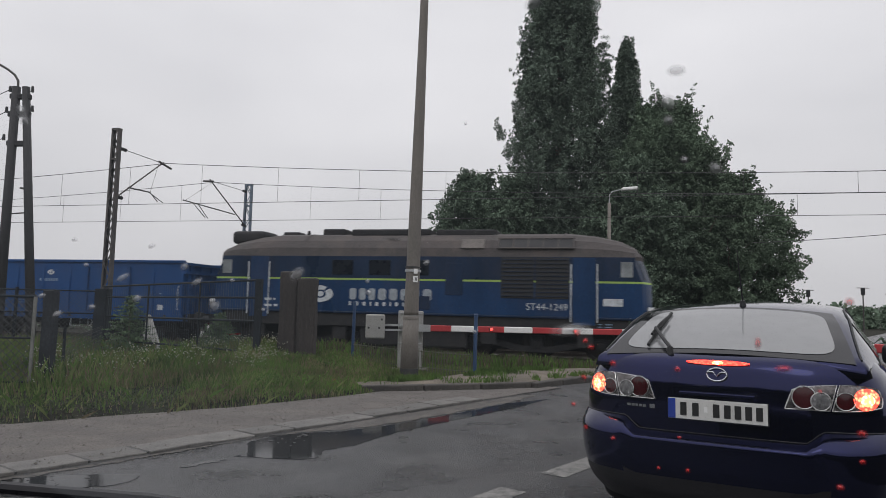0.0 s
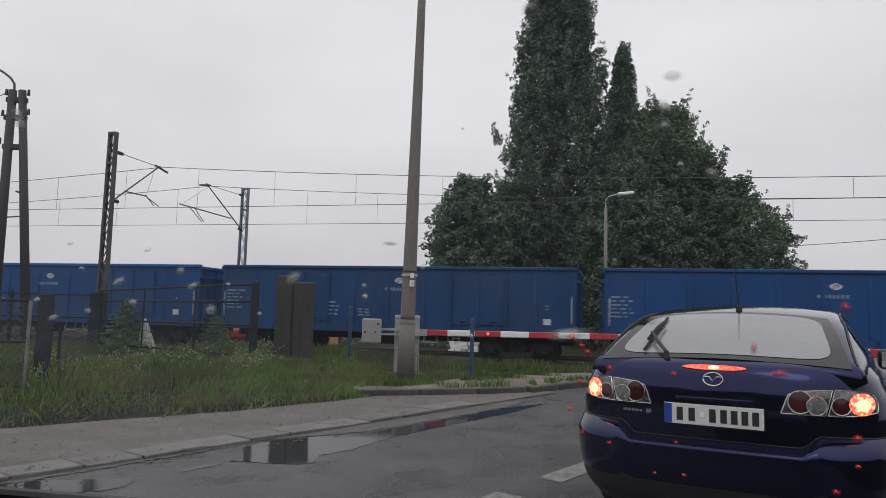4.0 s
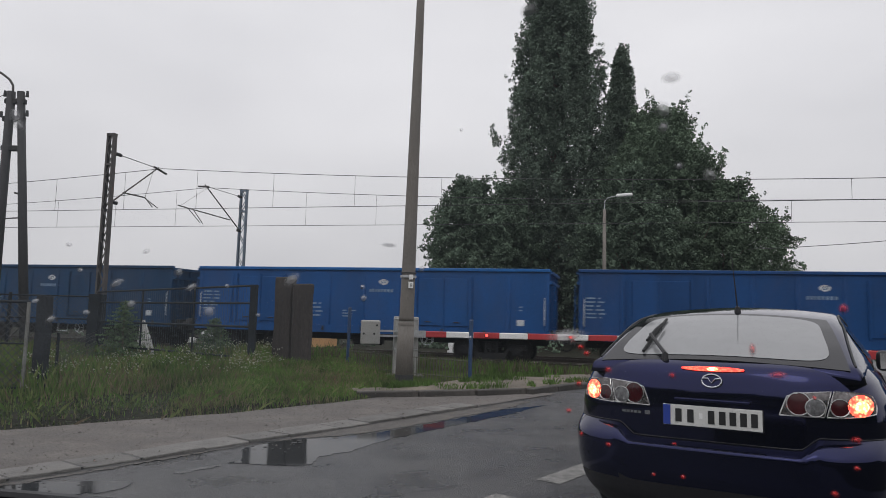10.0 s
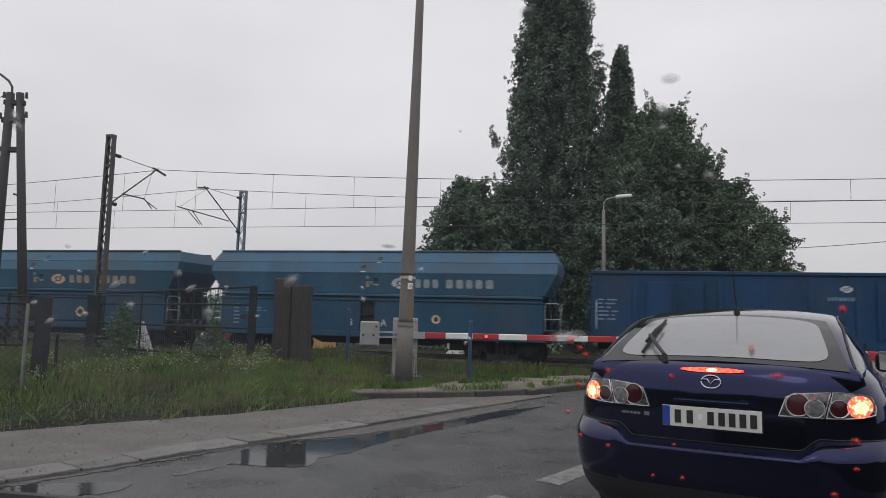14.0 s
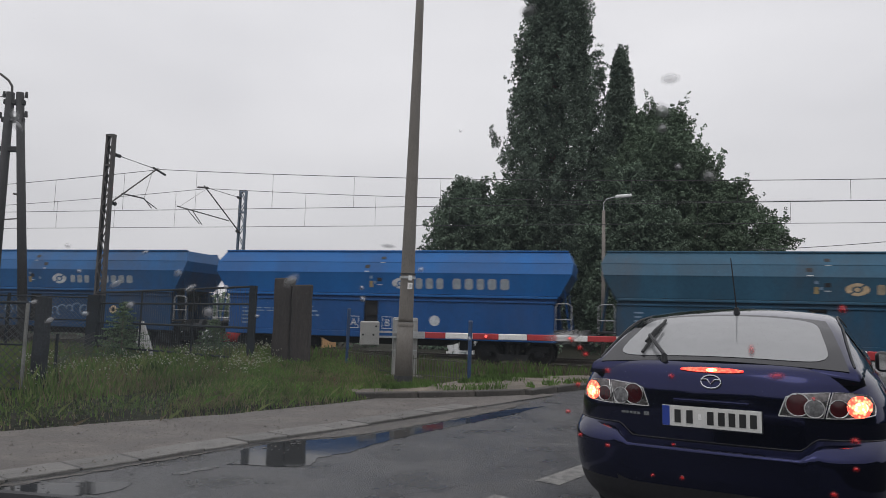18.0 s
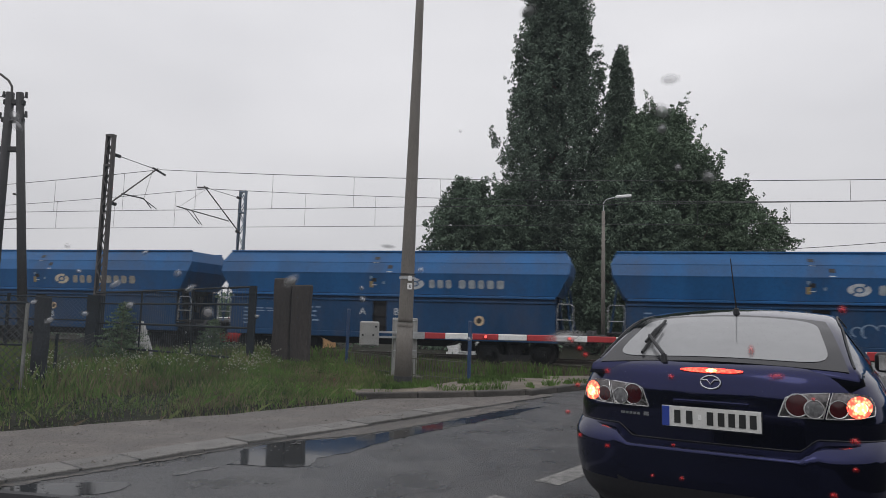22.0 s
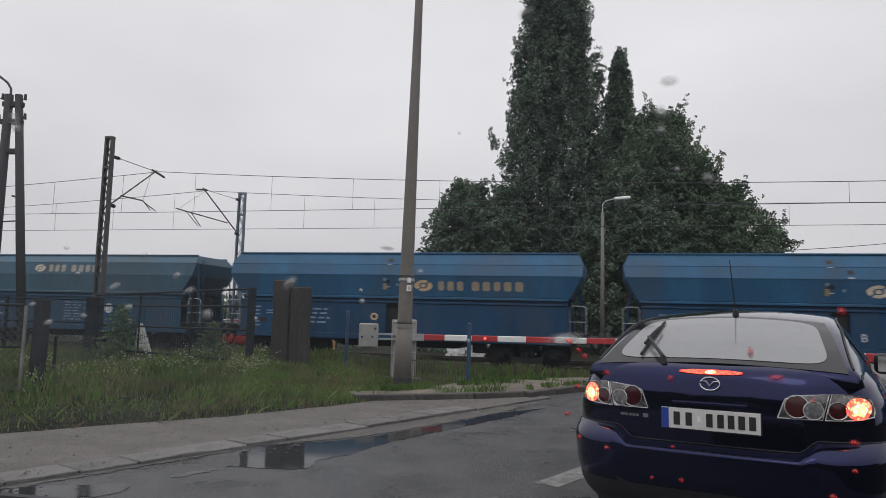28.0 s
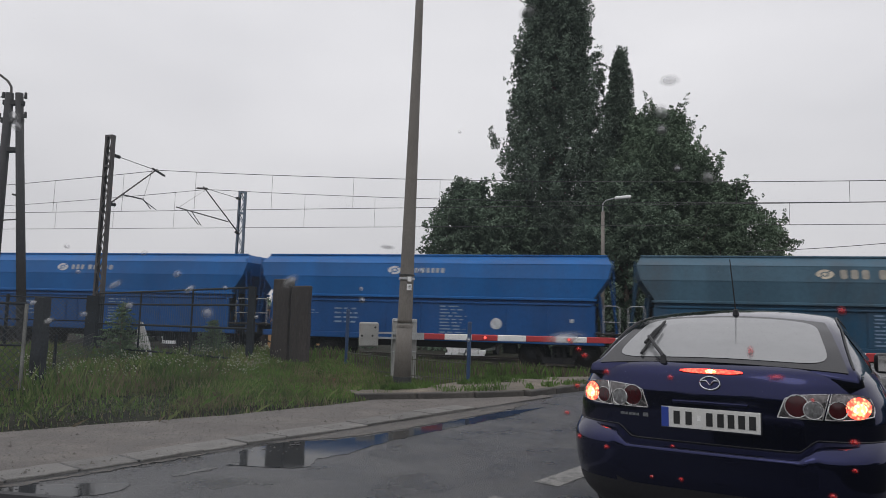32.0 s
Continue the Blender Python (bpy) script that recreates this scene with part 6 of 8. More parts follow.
def car_mats():
    M["navy"] = mat("navy_metallic_paint", (0.011, 0.013, 0.052), 0.10, metal=0.9, vary=0.12, scale=2, fine=200, bump=0.0, coat=0.35, rough_vary=0.02, spec=0.2)
    M["valance"] = mat("dark_bumper_underside", (0.014, 0.013, 0.016), 0.5, vary=0.2)
    M["chrome"] = mat("chrome_trim", (0.55, 0.56, 0.58), 0.18, metal=1.0, vary=0.05, bump=0)
    M["lamp_case"] = mat("silvered_lamp_case", (0.16, 0.15, 0.15), 0.22, metal=0.9, vary=0.6, scale=18, fine=60, bump=0.1)
    M["lamp_rim"] = mat("dull_lamp_rim", (0.50, 0.49, 0.49), 0.25, metal=0.8, vary=0.2, bump=0)
    M["lamp_red"] = mat("dark_red_lens", (0.040, 0.003, 0.005), 0.12, vary=0.2, bump=0)
    M["lamp_clear"] = mat("clear_ribbed_lens", (0.16, 0.16, 0.165), 0.15, metal=0.3, vary=0.5, scale=40, fine=120, bump=0.2)
    M["brake_glow"] = cell_glow("lit_brake_lens", (1.0, 0.05, 0.03), (1.0, 0.42, 0.20), 2.6, 55)
    M["brake_core"] = cell_glow("lit_brake_core", (1.0, 0.22, 0.08), (1.0, 0.72, 0.36), 4.5, 60)
    M["brake_bar"] = cell_glow("lit_brake_bar", (1.0, 0.03, 0.02), (1.0, 0.16, 0.08), 2.2, 70)
    M["plate_white"] = mat("number_plate_white", (0.62, 0.62, 0.60), 0.4, vary=0.05, bump=0)
    M["plate_blue"] = mat("number_plate_blue", (0.02, 0.05, 0.30), 0.4, vary=0.05, bump=0)
    M["plate_black"] = mat("number_plate_black", (0.015, 0.015, 0.015), 0.5, vary=0.05, bump=0)
    # pale from mist and from mirrored sky, both put into the colour
    M["misted"] = mat("misted_sky_rear_glass", (0.215, 0.22, 0.225), 0.14, vary=0.06, scale=1.2, fine=12, bump=0.0, spec=0.6)
    M["window_edge"] = mat("black_window_edge", (0.010, 0.010, 0.013), 0.16, vary=0.2, bump=0, spec=0.28)
    M["car_glass"] = mat("dark_car_glass", (0.012, 0.013, 0.015), 0.05, vary=0.1, bump=0, spec=0.9)


car_mats()


def make_car():
    t = thing("car", pose(1.477, 3.859, 0, 0, -0.52, -31), "dark navy blue hatchback car with lit brake lights", "car")
    n_lo, n_up, nx = 16, 18, 60
    us = [math.sin(a) for a in np.linspace(-math.pi / 2, math.pi / 2, nx + 1)]
    def xz(u, v, up):
        z = None
        x = u * 0.85
        for _ in range(3):
            s = shelf_z(x)
            z = (0.22 + (s - 0.22) * v) if not up else (s + (1.09 - s) * v)
            x = u * lerp_table(W_TAB, z)
        return x, z
    for up, name, material in ((False, "bumper", [M["navy"], M["valance"]]), (True, "tailgate", [M["navy"]])):
        bm = bm_new()
        vals = ([i / n_lo for i in range(n_lo - 3)] + [0.80, 0.825, 0.85, 0.875, 0.90, 0.925, 0.942, 0.955, 0.968, 0.982, 0.992, 1.0]) if not up else [i / n_up for i in range(n_up + 1)]
        rows = []
        for v in vals:
            row = []
            for u in us:
                x, z = xz(u, v, up)
                row.append(bm.verts.new((x, rear_y(x, z - 1e-4 if not up else z + 1e-4), z)))
            rows.append(row)
        for a, b in zip(rows, rows[1:]):
            for i in range(nx):
                f = bm.faces.new((a[i], a[i + 1], b[i + 1], b[i]))
                if not up:
                    f.material_index = 1 if a[i].co.z < 0.40 else 0
        part(name, bm, material, t, smooth=True)
    # dark groove between bumper and tailgate
    bm = bm_new()
    pts = [rear_point(x, shelf_z(x) + 0.004, 0.0) for x in np.linspace(-0.84, 0.84, 60)]
    tube(bm, pts, 0.0035, 5)
    part("groove", bm, M["valance"], t)
    # flanks, bonnet and floor pan
    bm = bm_new()
    rings = []
    tab = [(0.70, 1.0, 1.055), (1.2, 1.005, 1.03), (2.0, 1.005, 1.0), (3.0, 1.0, 0.98), (3.5, 0.985, 0.95), (4.1, 0.95, 0.88), (4.45, 0.86, 0.80), (4.62, 0.66, 0.70)]
    for y, k, zt in tab:
        ring = []
        for z in (0.22, 0.35, 0.5, 0.65, 0.8, 0.9):
            zz = min(z, zt - 0.06)
            ring.append(Vector((-lerp_table(W_TAB, z) * k, y, zz)))
        ring.append(Vector((-0.80 * k, y, zt - 0.02)))
        ring.append(Vector((-0.70 * k, y, zt)))
        ring += [Vector((-p.x, p.y, p.z)) for p in ring[::-1]]
        rings.append(ring)
    loft(bm, rings)
    part("flanks", bm, M["navy"], t, smooth=True)
    # greenhouse
    bm = bm_new()
    rings = []
    for y in (0.20, 0.32, 0.45, 0.58, 0.70, 0.83, 0.95, 1.1, 1.25, 1.7, 2.2, 2.5, 2.9, 3.3):
        w, b = top_w(y), belt_w(y)
        ring = [Vector((-b - 0.02, y, 0.99)), Vector((-b, y, 1.05))]
        for k in (0.35, 0.7, 1.0):
            ring.append(Vector((-(b + (w - b) * k), y, 1.06 + (roof_h(y) - 0.05 - 1.06) * k)))
        for k in (0.92, 0.7, 0.4, 0.15):
            ring.append(Vector((-w * k, y, crown_z(w * k, y))))
        ring += [Vector((-p.x, p.y, p.z)) for p in ring[::-1]]
        rings.append(ring)
    loft(bm, rings)
    part("roof", bm, M["navy"], t, smooth=True)
    # rear window with its black edge
    def on_hatch(u, v, y0, y1, g0, g1, lift):
        y = y0 + (y1 - y0) * v
        x = (2 * u - 1) * (g0 + (g1 - g0) * v)
        y += -0.03 * (1 - (2 * u - 1) ** 2) * (1 - v)
        return Vector((x, y, crown_z(x, y) + lift))
    frame_p = patch("rear_window", lambda u, v: on_hatch(u, v, 0.225, 0.90, 0.675, 0.545, 0.006), 30, 14, M["window_edge"], t, "misted rear window, coloured pale for mirrored sky, with a black edge")
    def clear(u, v):
        # rounded inner outline
        a, b = 2 * u - 1, 2 * v - 1
        f = max(1.0, (abs(a) ** 7 + abs(b) ** 7) ** (1 / 7) / max(abs(a), abs(b), 0.01))
        return on_hatch(0.5 + a / f * 0.445, 0.5 + b / f * 0.43, 0.225, 0.90, 0.675, 0.545, 0.009)
    patch("glass", clear, 30, 14, M["misted"], frame_p)
    # side windows
    for k in (-1, 1):
        def side(u, v, k=k):
            y = 0.95 + 1.95 * u
            top = 1.06 + (roof_h(y) - 0.05 - 1.06) * 0.92
            z = 1.07 + (top - 1.07) * v
            kk = (z - 1.06) / max(0.05, roof_h(y) - 0.05 - 1.06)
            b, w = belt_w(y), top_w(y)
            return Vector((k * (b + (w - b) * kk + 0.006), y, z))
        patch("side_window", side, 16, 6, M["car_glass"], t)
        bm = bm_new()
        tube(bm, [Vector((k * (top_w(y) + 0.012), y, roof_h(y) - 0.055)) for y in np.linspace(0.30, 2.4, 20)], 0.007, 5)
        part("gutter", bm, M["black"], t)
        # wing mirror
        bm = soft_box((k * 0.93, 2.55, 1.03), (0.22, 0.14, 0.16), 0.04, 3)
        mir = part("wing_mirror", bm, M["valance"], t, smooth=True)
        bm = bm_new()
        box(bm, (k * 0.935, 2.475, 1.03), (0.175, 0.008, 0.12))
        part("mirror_glass", bm, M["mirror"], mir)
        bm = soft_box((k * 0.91, 1.6, 0.86), (0.03, 0.20, 0.03), 0.01, 2)
        part("door_handle", bm, M["navy"], t)
        # wheels
        for y in (1.0, 3.68):
            w = new("wheel")
            w.parent, w.matrix_basis = t, pose(k * 0.775, y, 0.315)
            bm = bm_new()
            prof = [(0.20, 0.09), (0.27, 0.105), (0.305, 0.095), (0.315, 0.06), (0.315, -0.06), (0.305, -0.095), (0.27, -0.105), (0.20, -0.09)]
            loft(bm, [[Vector((xx, r * math.cos(a), r * math.sin(a))) for a in np.linspace(0, 2 * math.pi, 33)[:-1]] for r, xx in prof], caps=False)
            part("tyre", bm, M["rubber"], w, smooth=True)
            bm = bm_new()
            for i in range(7):
                a = 2 * math.pi * i / 7
                rod(bm, (k * 0.05, 0, 0), (k * 0.06, 0.20 * math.cos(a), 0.20 * math.sin(a)), 0.03, 0.022, seg=6)
            rod(bm, (-0.06, 0, 0), (k * 0.07, 0, 0), 0.06, seg=12)
            loft(bm, [[Vector((xx, 0.205 * math.cos(a), 0.205 * math.sin(a))) for a in np.linspace(0, 2 * math.pi, 25)[:-1]] for xx in (-0.09, 0.09)], caps=False)
            part("rim", bm, M["galv"], w)
        # wheel arch
        bm = bm_new()
        tube(bm, [Vector((k * 0.888, 1.0 + 0.36 * math.cos(a), 0.30 + 0.36 * math.sin(a))) for a in np.linspace(0, math.pi, 16)], 0.012, 5)
        part("arch_lip", bm, M["navy"], t)
        # lamps
        def outer(u, v, k=k):
            x = 0.558 + 0.033 * v + (0.212 - 0.050 * v * v) * u
            z = 0.822 + 0.020 * u ** 3 + (0.132 - 0.040 * u ** 3) * v
            return rear_point(k * x, z, 0.012)
        def inner(u, v, k=k):
            x = 0.340 + 0.036 * v + (0.206 - 0.003 * v) * u
            z = 0.822 + (0.116 + 0.016 * u - 0.016 * (1 - u) ** 6) * v
            return rear_point(k * x, z, 0.012)
        for fn, nm in ((outer, "outer_lamp"), (inner, "inner_lamp")):
            lamp = patch(nm, (lambda u, v, fn=fn: fn(u, v)) if k > 0 else (lambda u, v, fn=fn: fn(1 - u, v)), 12, 6, M["lamp_case"], t, "clear tail lamp unit")
            bm = bm_new()
            rim = [fn(u, 0) for u in np.linspace(0, 1, 10)] + [fn(1, v) for v in np.linspace(0, 1, 5)[1:]] + [fn(u, 1) for u in np.linspace(1, 0, 10)[1:]] + [fn(0, v) for v in np.linspace(1, 0, 5)[1:]]
            tube(bm, rim, 0.0035, 5)
            part("lamp_rim", bm, M["lamp_rim"], lamp)
            if nm == "outer_lamp":
                disc_on("brake_lens", k * 0.704, 0.884, 0.056, 0.056, 0.016, M["brake_glow"], lamp, "bright lit brake lens")
                disc_on("brake_core", k * 0.706, 0.880, 0.030, 0.030, 0.022, M["brake_core"], lamp)
                disc_on("red_lens", k * 0.614, 0.873, 0.040, 0.042, 0.015, M["lamp_red"], lamp, "dark red lens", rim=True)
            else:
                disc_on("red_lens", k * 0.430, 0.886, 0.053, 0.056, 0.015, M["lamp_red"], lamp, "dark red lens", rim=True)
                disc_on("reverse_lens", k * 0.505, 0.870, 0.042, 0.044, 0.020, M["lamp_clear"], lamp, "clear reversing lens", rim=True)
    # third brake light, emblem, plate, lettering, wiper, aerial
    patch("high_brake_light", lambda u, v: rear_point((u - 0.5) * 0.335, 1.043 + (v - 0.5) * (0.026 - 0.018 * abs(2 * u - 1) ** 3), 0.008), 16, 3, M["brake_bar"], t, "lit slim third brake light")
    disc_on("brake_spot", 0, 1.043, 0.030, 0.010, 0.011, M["brake_core"], t)
    bm = bm_new()
    tube(bm, [rear_point(0.053 * math.cos(a), 0.979 + 0.036 * math.sin(a), 0.010) for a in np.linspace(0, 2 * math.pi, 25)], 0.0045, 5)
    tube(bm, [rear_point(x, 0.979 + z, 0.010) for x, z in ((-0.048, 0.012), (-0.02, 0.012), (0, -0.012), (0.02, 0.012), (0.048, 0.012))], 0.004, 5)
    part("emblem", bm, M["chrome"], t, "chrome oval emblem")
    bm = bm_new()
    x = -0.512
    for w in (0.030, 0.022, 0.022, 0.024, 0.022):
        box(bm, (x + w / 2, rear_y(x, 0.80) - 0.004, 0.776), (w - 0.006, 0.005, 0.014))
        x += w
    box(bm, (x + 0.035, rear_y(x, 0.80) - 0.004, 0.778), (0.030, 0.005, 0.022))
    part("model_lettering", bm, M["chrome"], t, "chrome lettering as plain blocks")
    y = rear_y(0, 0.80)
    pl = part("number_plate_holder", soft_box((0, y - 0.008, 0.778), (0.53, 0.016, 0.122), 0.004, 1), M["valance"], t)
    bm = soft_box((0, y - 0.020, 0.781), (0.52, 0.006, 0.114), 0.002, 1)
    plate = part("number_plate", bm, M["plate_white"], pl, "white plate with plain dark bars")
    bm = bm_new()
    box(bm, (-0.239, y - 0.0245, 0.781), (0.040, 0.003, 0.110))
    plate_b = part("plate_band", bm, M["plate_blue"], pl, "blue band")
    for q in (-0.175, -0.110, 0.0, 0.058, 0.112, 0.166, 0.220):
        bm = bm_new()
        box(bm, (q, y - 0.0245, 0.781), (0.034, 0.003, 0.072))
        part("plate_bar", bm, M["plate_black"], pl)
    bm = bm_new()
    box(bm, (-0.055, y - 0.0245, 0.784), (0.018, 0.003, 0.030))
    part("plate_seal", bm, M["white_paint"], pl)
    bm = soft_box((0, y - 0.010, 0.868), (0.40, 0.03, 0.022), 0.006, 2)
    part("plate_lamp_bar", bm, M["navy"], t)
    wip = new("rear_wiper")
    wip.parent = t
    hub = Vector((-0.278, 0.20, 1.092))
    bm = bm_new()
    rod(bm, hub + Vector((0, 0, -0.02)), hub + Vector((0.0, 0.0, 0.028)), 0.020, 0.016, seg=10)
    tube(bm, [hub + Vector((0, 0, 0.025)), hub + Vector((-0.06, 0.08, 0.075)), hub + Vector((-0.135, 0.20, 0.135))], 0.011, 6)
    part("arm", bm, M["black"], wip)
    bm = bm_new()
    on = lambda x, y: Vector((x, y, crown_z(x, y) + 0.022))
    tube(bm, [on(-0.425, 0.27), on(-0.405, 0.50), on(-0.392, 0.74)], 0.010, 5)
    tube(bm, [on(-0.425, 0.36) + Vector((0, 0, 0.02)), on(-0.395, 0.48) + Vector((0, 0, 0.035)), on(-0.385, 0.60) + Vector((0, 0, 0.02))], 0.010, 5)
    part("blade", bm, M["rubber"], wip)
    bm = bm_new()
    base = Vector((0.02, 0.98, roof_h(0.98)))
    rod(bm, base + Vector((0, 0, -0.01)), base + Vector((0, -0.01, 0.035)), 0.024, 0.014, seg=10)
    rod(bm, base + Vector((0, -0.01, 0.03)), base + Vector((-0.01, -0.14, 0.36)), 0.005, 0.003, seg=6)
    part("aerial", bm, M["black"], t, "thin black roof aerial")
    bm = soft_box((0, 0.88, 1.02), (1.25, 0.30, 0.10), 0.03, 2)
    part("parcel_shelf", bm, M["valance"], t)


M["mirror"] = mat("mirror_glass", (0.7, 0.7, 0.7), 0.03, metal=1.0, vary=0.02, bump=0)
make_car()


# ---- trees and plants ----
def leaf_cloud(name, puffs, per_area, size, material, parent, seed, flat=0.5):
    """Leaves as small bent quads on the shells of many puffs (x, y, z, rx, rz)."""
    rng = np.random.default_rng(seed)
    vs, fs = [], []
    total = 0
    for (x, y, z, rx, rz) in puffs:
        n = max(8, int(per_area * rx * rz))
        d = rng.normal(size=(n, 3))
        d /= np.linalg.norm(d, axis=1)[:, None]
        r = rng.uniform(0.55, 1.08, n)[:, None]
        p = np.array([x, y, z]) + d * r * np.array([rx, rx, rz])
        a = rng.normal(size=(n, 3)) + d * 0.6
        a /= np.linalg.norm(a, axis=1)[:, None]
        u = np.cross(a, rng.normal(size=(n, 3)))
        u /= np.linalg.norm(u, axis=1)[:, None] + 1e-9
        w = np.cross(a, u)
        s = rng.uniform(0.6, 1.25, n)[:, None] * size
        q = np.stack([p - u * s, p - w * s * 0.55 + a * s * 0.12, p + u * s, p + w * s * 0.55 + a * s * 0.12], axis=1)
        vs.append(q.reshape(-1, 3))
        idx = np.arange(n)[:, None] * 4 + np.array([0, 1, 2, 3]) + total
        fs.append(idx)
        total += n * 4
    vs, fs = np.concatenate(vs), np.concatenate(fs)
    me = bpy.data.meshes.new(name)
    me.vertices.add(len(vs))
    me.vertices.foreach_set("co", vs.ravel())
    me.loops.add(len(fs) * 4)
    me.loops.foreach_set("vertex_index", fs.ravel())
    me.polygons.add(len(fs))
    me.polygons.foreach_set("loop_start", np.arange(len(fs)) * 4)
    me.polygons.foreach_set("loop_total", np.full(len(fs), 4))
    me.update(calc_edges=True)
    me.materials.append(material)
    ob = new(name, me)
    ob.parent = parent
    return ob


def trunk_and_limbs(t, h, r, seed, limbs=9, spread=0.35, up=0.8, start=0.2):
    rnd = random.Random(seed)
    bm = bm_new()
    pts = [Vector((0.25 * noise.noise(Vector((k * 3, seed, 0))), 0.25 * noise.noise(Vector((k * 3, seed, 5))), h * k)) for k in np.linspace(0, 1, 9)]
    pts[0] = Vector((0, 0, -0.2))
    tube(bm, pts, r, 10, [r * (1.25 if i == 0 else 1) * (1 - 0.93 * i / 8) for i in range(9)])
    part("trunk", bm, M["bark"], t, smooth=True)
    for i in range(limbs):
        k = start + (0.9 - start) * i / limbs
        p = pts[int(k * 8)]
        a = i * 2.4 + rnd.uniform(-0.4, 0.4)
        L = h * spread * (1 - 0.6 * k) * rnd.uniform(0.8, 1.2)
        d = Vector((math.cos(a), math.sin(a), up)).normalized()
        q = [p, p + d * L * 0.5 + Vector((0, 0, -0.05 * L)), p + d * L + Vector((0, 0, 0.1 * L))]
        bm = bm_new()
        rr = r * 0.42 * (1 - 0.5 * k)
        tube(bm, q, rr, 6, [rr, rr * 0.6, rr * 0.15])
        part("limb", bm, M["bark"], t)


def spray(puffs, p, d, length, r, n, rng):
    """A leafy branch end: tufts strung along a direction, smaller towards the tip."""
    for j in range(n):
        u = j / max(1, n - 1)
        q = p + d * (length * u) + Vector((rng.uniform(-1, 1), rng.uniform(-1, 1), rng.uniform(-1, 1))) * r * 0.45
        w = r * (1.0 - 0.55 * u) * rng.uniform(0.75, 1.2)
        puffs.append((q.x, q.y, q.z, w, w * rng.uniform(0.7, 1.15)))


def poplar(x, y, h, shape, seed, label, dens=520, size=0.095):
    """shape: half widths by share of the height."""
    t = thing("poplar", pose(x, y, ground_z(x, y)), label, "tree", "poplars")
    trunk_and_limbs(t, h * 0.97, h * 0.013, seed, 14, 0.16, 3.0, 0.12)
    rng = random.Random(seed)
    puffs = []
    area = sum(between(shape, (i + 0.5) / 40) for i in range(40)) / 40 * h
    # inner sprays keep the column dark and closed
    n = int(area * 8.0)
    for i in range(n):
        k = 0.04 + 0.92 * (i + rng.random()) / n
        a, e = i * 2.39996, between(shape, k) * 0.80 * rng.random() ** 0.5
        spray(puffs, Vector((e * math.cos(a), e * math.sin(a), h * k)), Vector((0, 0, 1)), 1.0, 0.55, 3, rng)
    leaf_cloud("inner_foliage", puffs, 150, 0.17, M["leaf_poplar"], t, seed + 50)
    puffs = []
    # steep outer sprays in ragged plumes
    n = int(area * 9.0)
    for i in range(n):
        k = 0.05 + 0.93 * (i + 0.5) / n
        a = i * 2.39996 + rng.uniform(-0.3, 0.3)
        e = between(shape, k)
        lump = 1 + 0.16 * noise.noise(Vector((math.cos(a) * 1.9, math.sin(a) * 1.9, h * k * 0.42 + seed)))
        q = e * lump * rng.uniform(0.66, 1.04)
        d = Vector((math.cos(a) * rng.uniform(0.05, 0.35), math.sin(a) * rng.uniform(0.05, 0.35), 1)).normalized()
        spray(puffs, Vector((q * math.cos(a), q * math.sin(a), h * k - 0.6)), d, rng.uniform(0.9, 1.9) * min(1, 0.4 + e / 3), rng.uniform(0.24, 0.44) * min(1, 0.5 + e / 4), 5, rng)
    leaf_cloud("crown", puffs, dens, size, M["leaf_poplar"], t, seed)


def broad_tree(x, y, h, half, seed, label, base=0.08, dens=520, size=0.098, key="leaf_broad", spiky=0.0, name="deciduous_tree"):
    t = thing(name, pose(x, y, ground_z(x, y)), label, "tree", "broadleaf trees")
    trunk_and_limbs(t, h * 0.8, h * 0.022, seed, 12, 0.5, 0.8, 0.15)
    rng = random.Random(seed)
    puffs = []
    def env(k):
        return half * max(0.10, 1 - abs(2 * (0.12 + 0.88 * k) - 0.90) ** 2.4) ** 0.6
    # closed inner mass
    for i in range(int(44 * half * h / 10)):
        k, a = rng.random() ** 0.9, rng.uniform(0, 2 * math.pi)
        q = env(k) * 0.72 * rng.random() ** 0.5
        w = rng.uniform(0.5, 0.95)
        puffs.append((q * math.cos(a), q * math.sin(a), h * (base + (0.92 - base) * k), w, w * 0.7))
    leaf_cloud("inner_foliage", puffs, 150, 0.17, M[key], t, seed + 50)
    puffs = []
    # branch ends that reach out and droop a little
    n = int(100 * half * h / 10)
    for i in range(n):
        k = ((i + rng.random()) / n) ** 0.85
        z = h * (base + (0.97 - base) * k)
        a = i * 2.39996 + rng.uniform(-0.4, 0.4)
        lump = 1 + 0.30 * noise.noise(Vector((math.cos(a) * 1.5, math.sin(a) * 1.5, z * 0.38 + seed)))
        q = env(k) * lump * rng.uniform(0.60, 0.97)
        out = Vector((math.cos(a), math.sin(a), rng.uniform(-0.25, 0.55) + 0.9 * max(0, k - 0.55))).normalized()
        spray(puffs, Vector((q * math.cos(a), q * math.sin(a), z)), out, rng.uniform(0.5, 1.15) * min(1, half / 2.6), rng.uniform(0.26, 0.46), 4, rng)
    # loose upright shoots over the top
    for i in range(int(spiky)):
        a, k = rng.uniform(0, 6.28), rng.uniform(0.66, 1.0)
        q = env(k) * rng.uniform(0.55, 1.0)
        d = Vector((math.cos(a) * 0.35, math.sin(a) * 0.35, 1)).normalized()
        spray(puffs, Vector((q * math.cos(a), q * math.sin(a), h * (base + (0.97 - base) * k))), d, rng.uniform(1.3, 2.3), 0.30, 9, rng)
    leaf_cloud("crown", puffs, dens, size, M[key], t, seed)


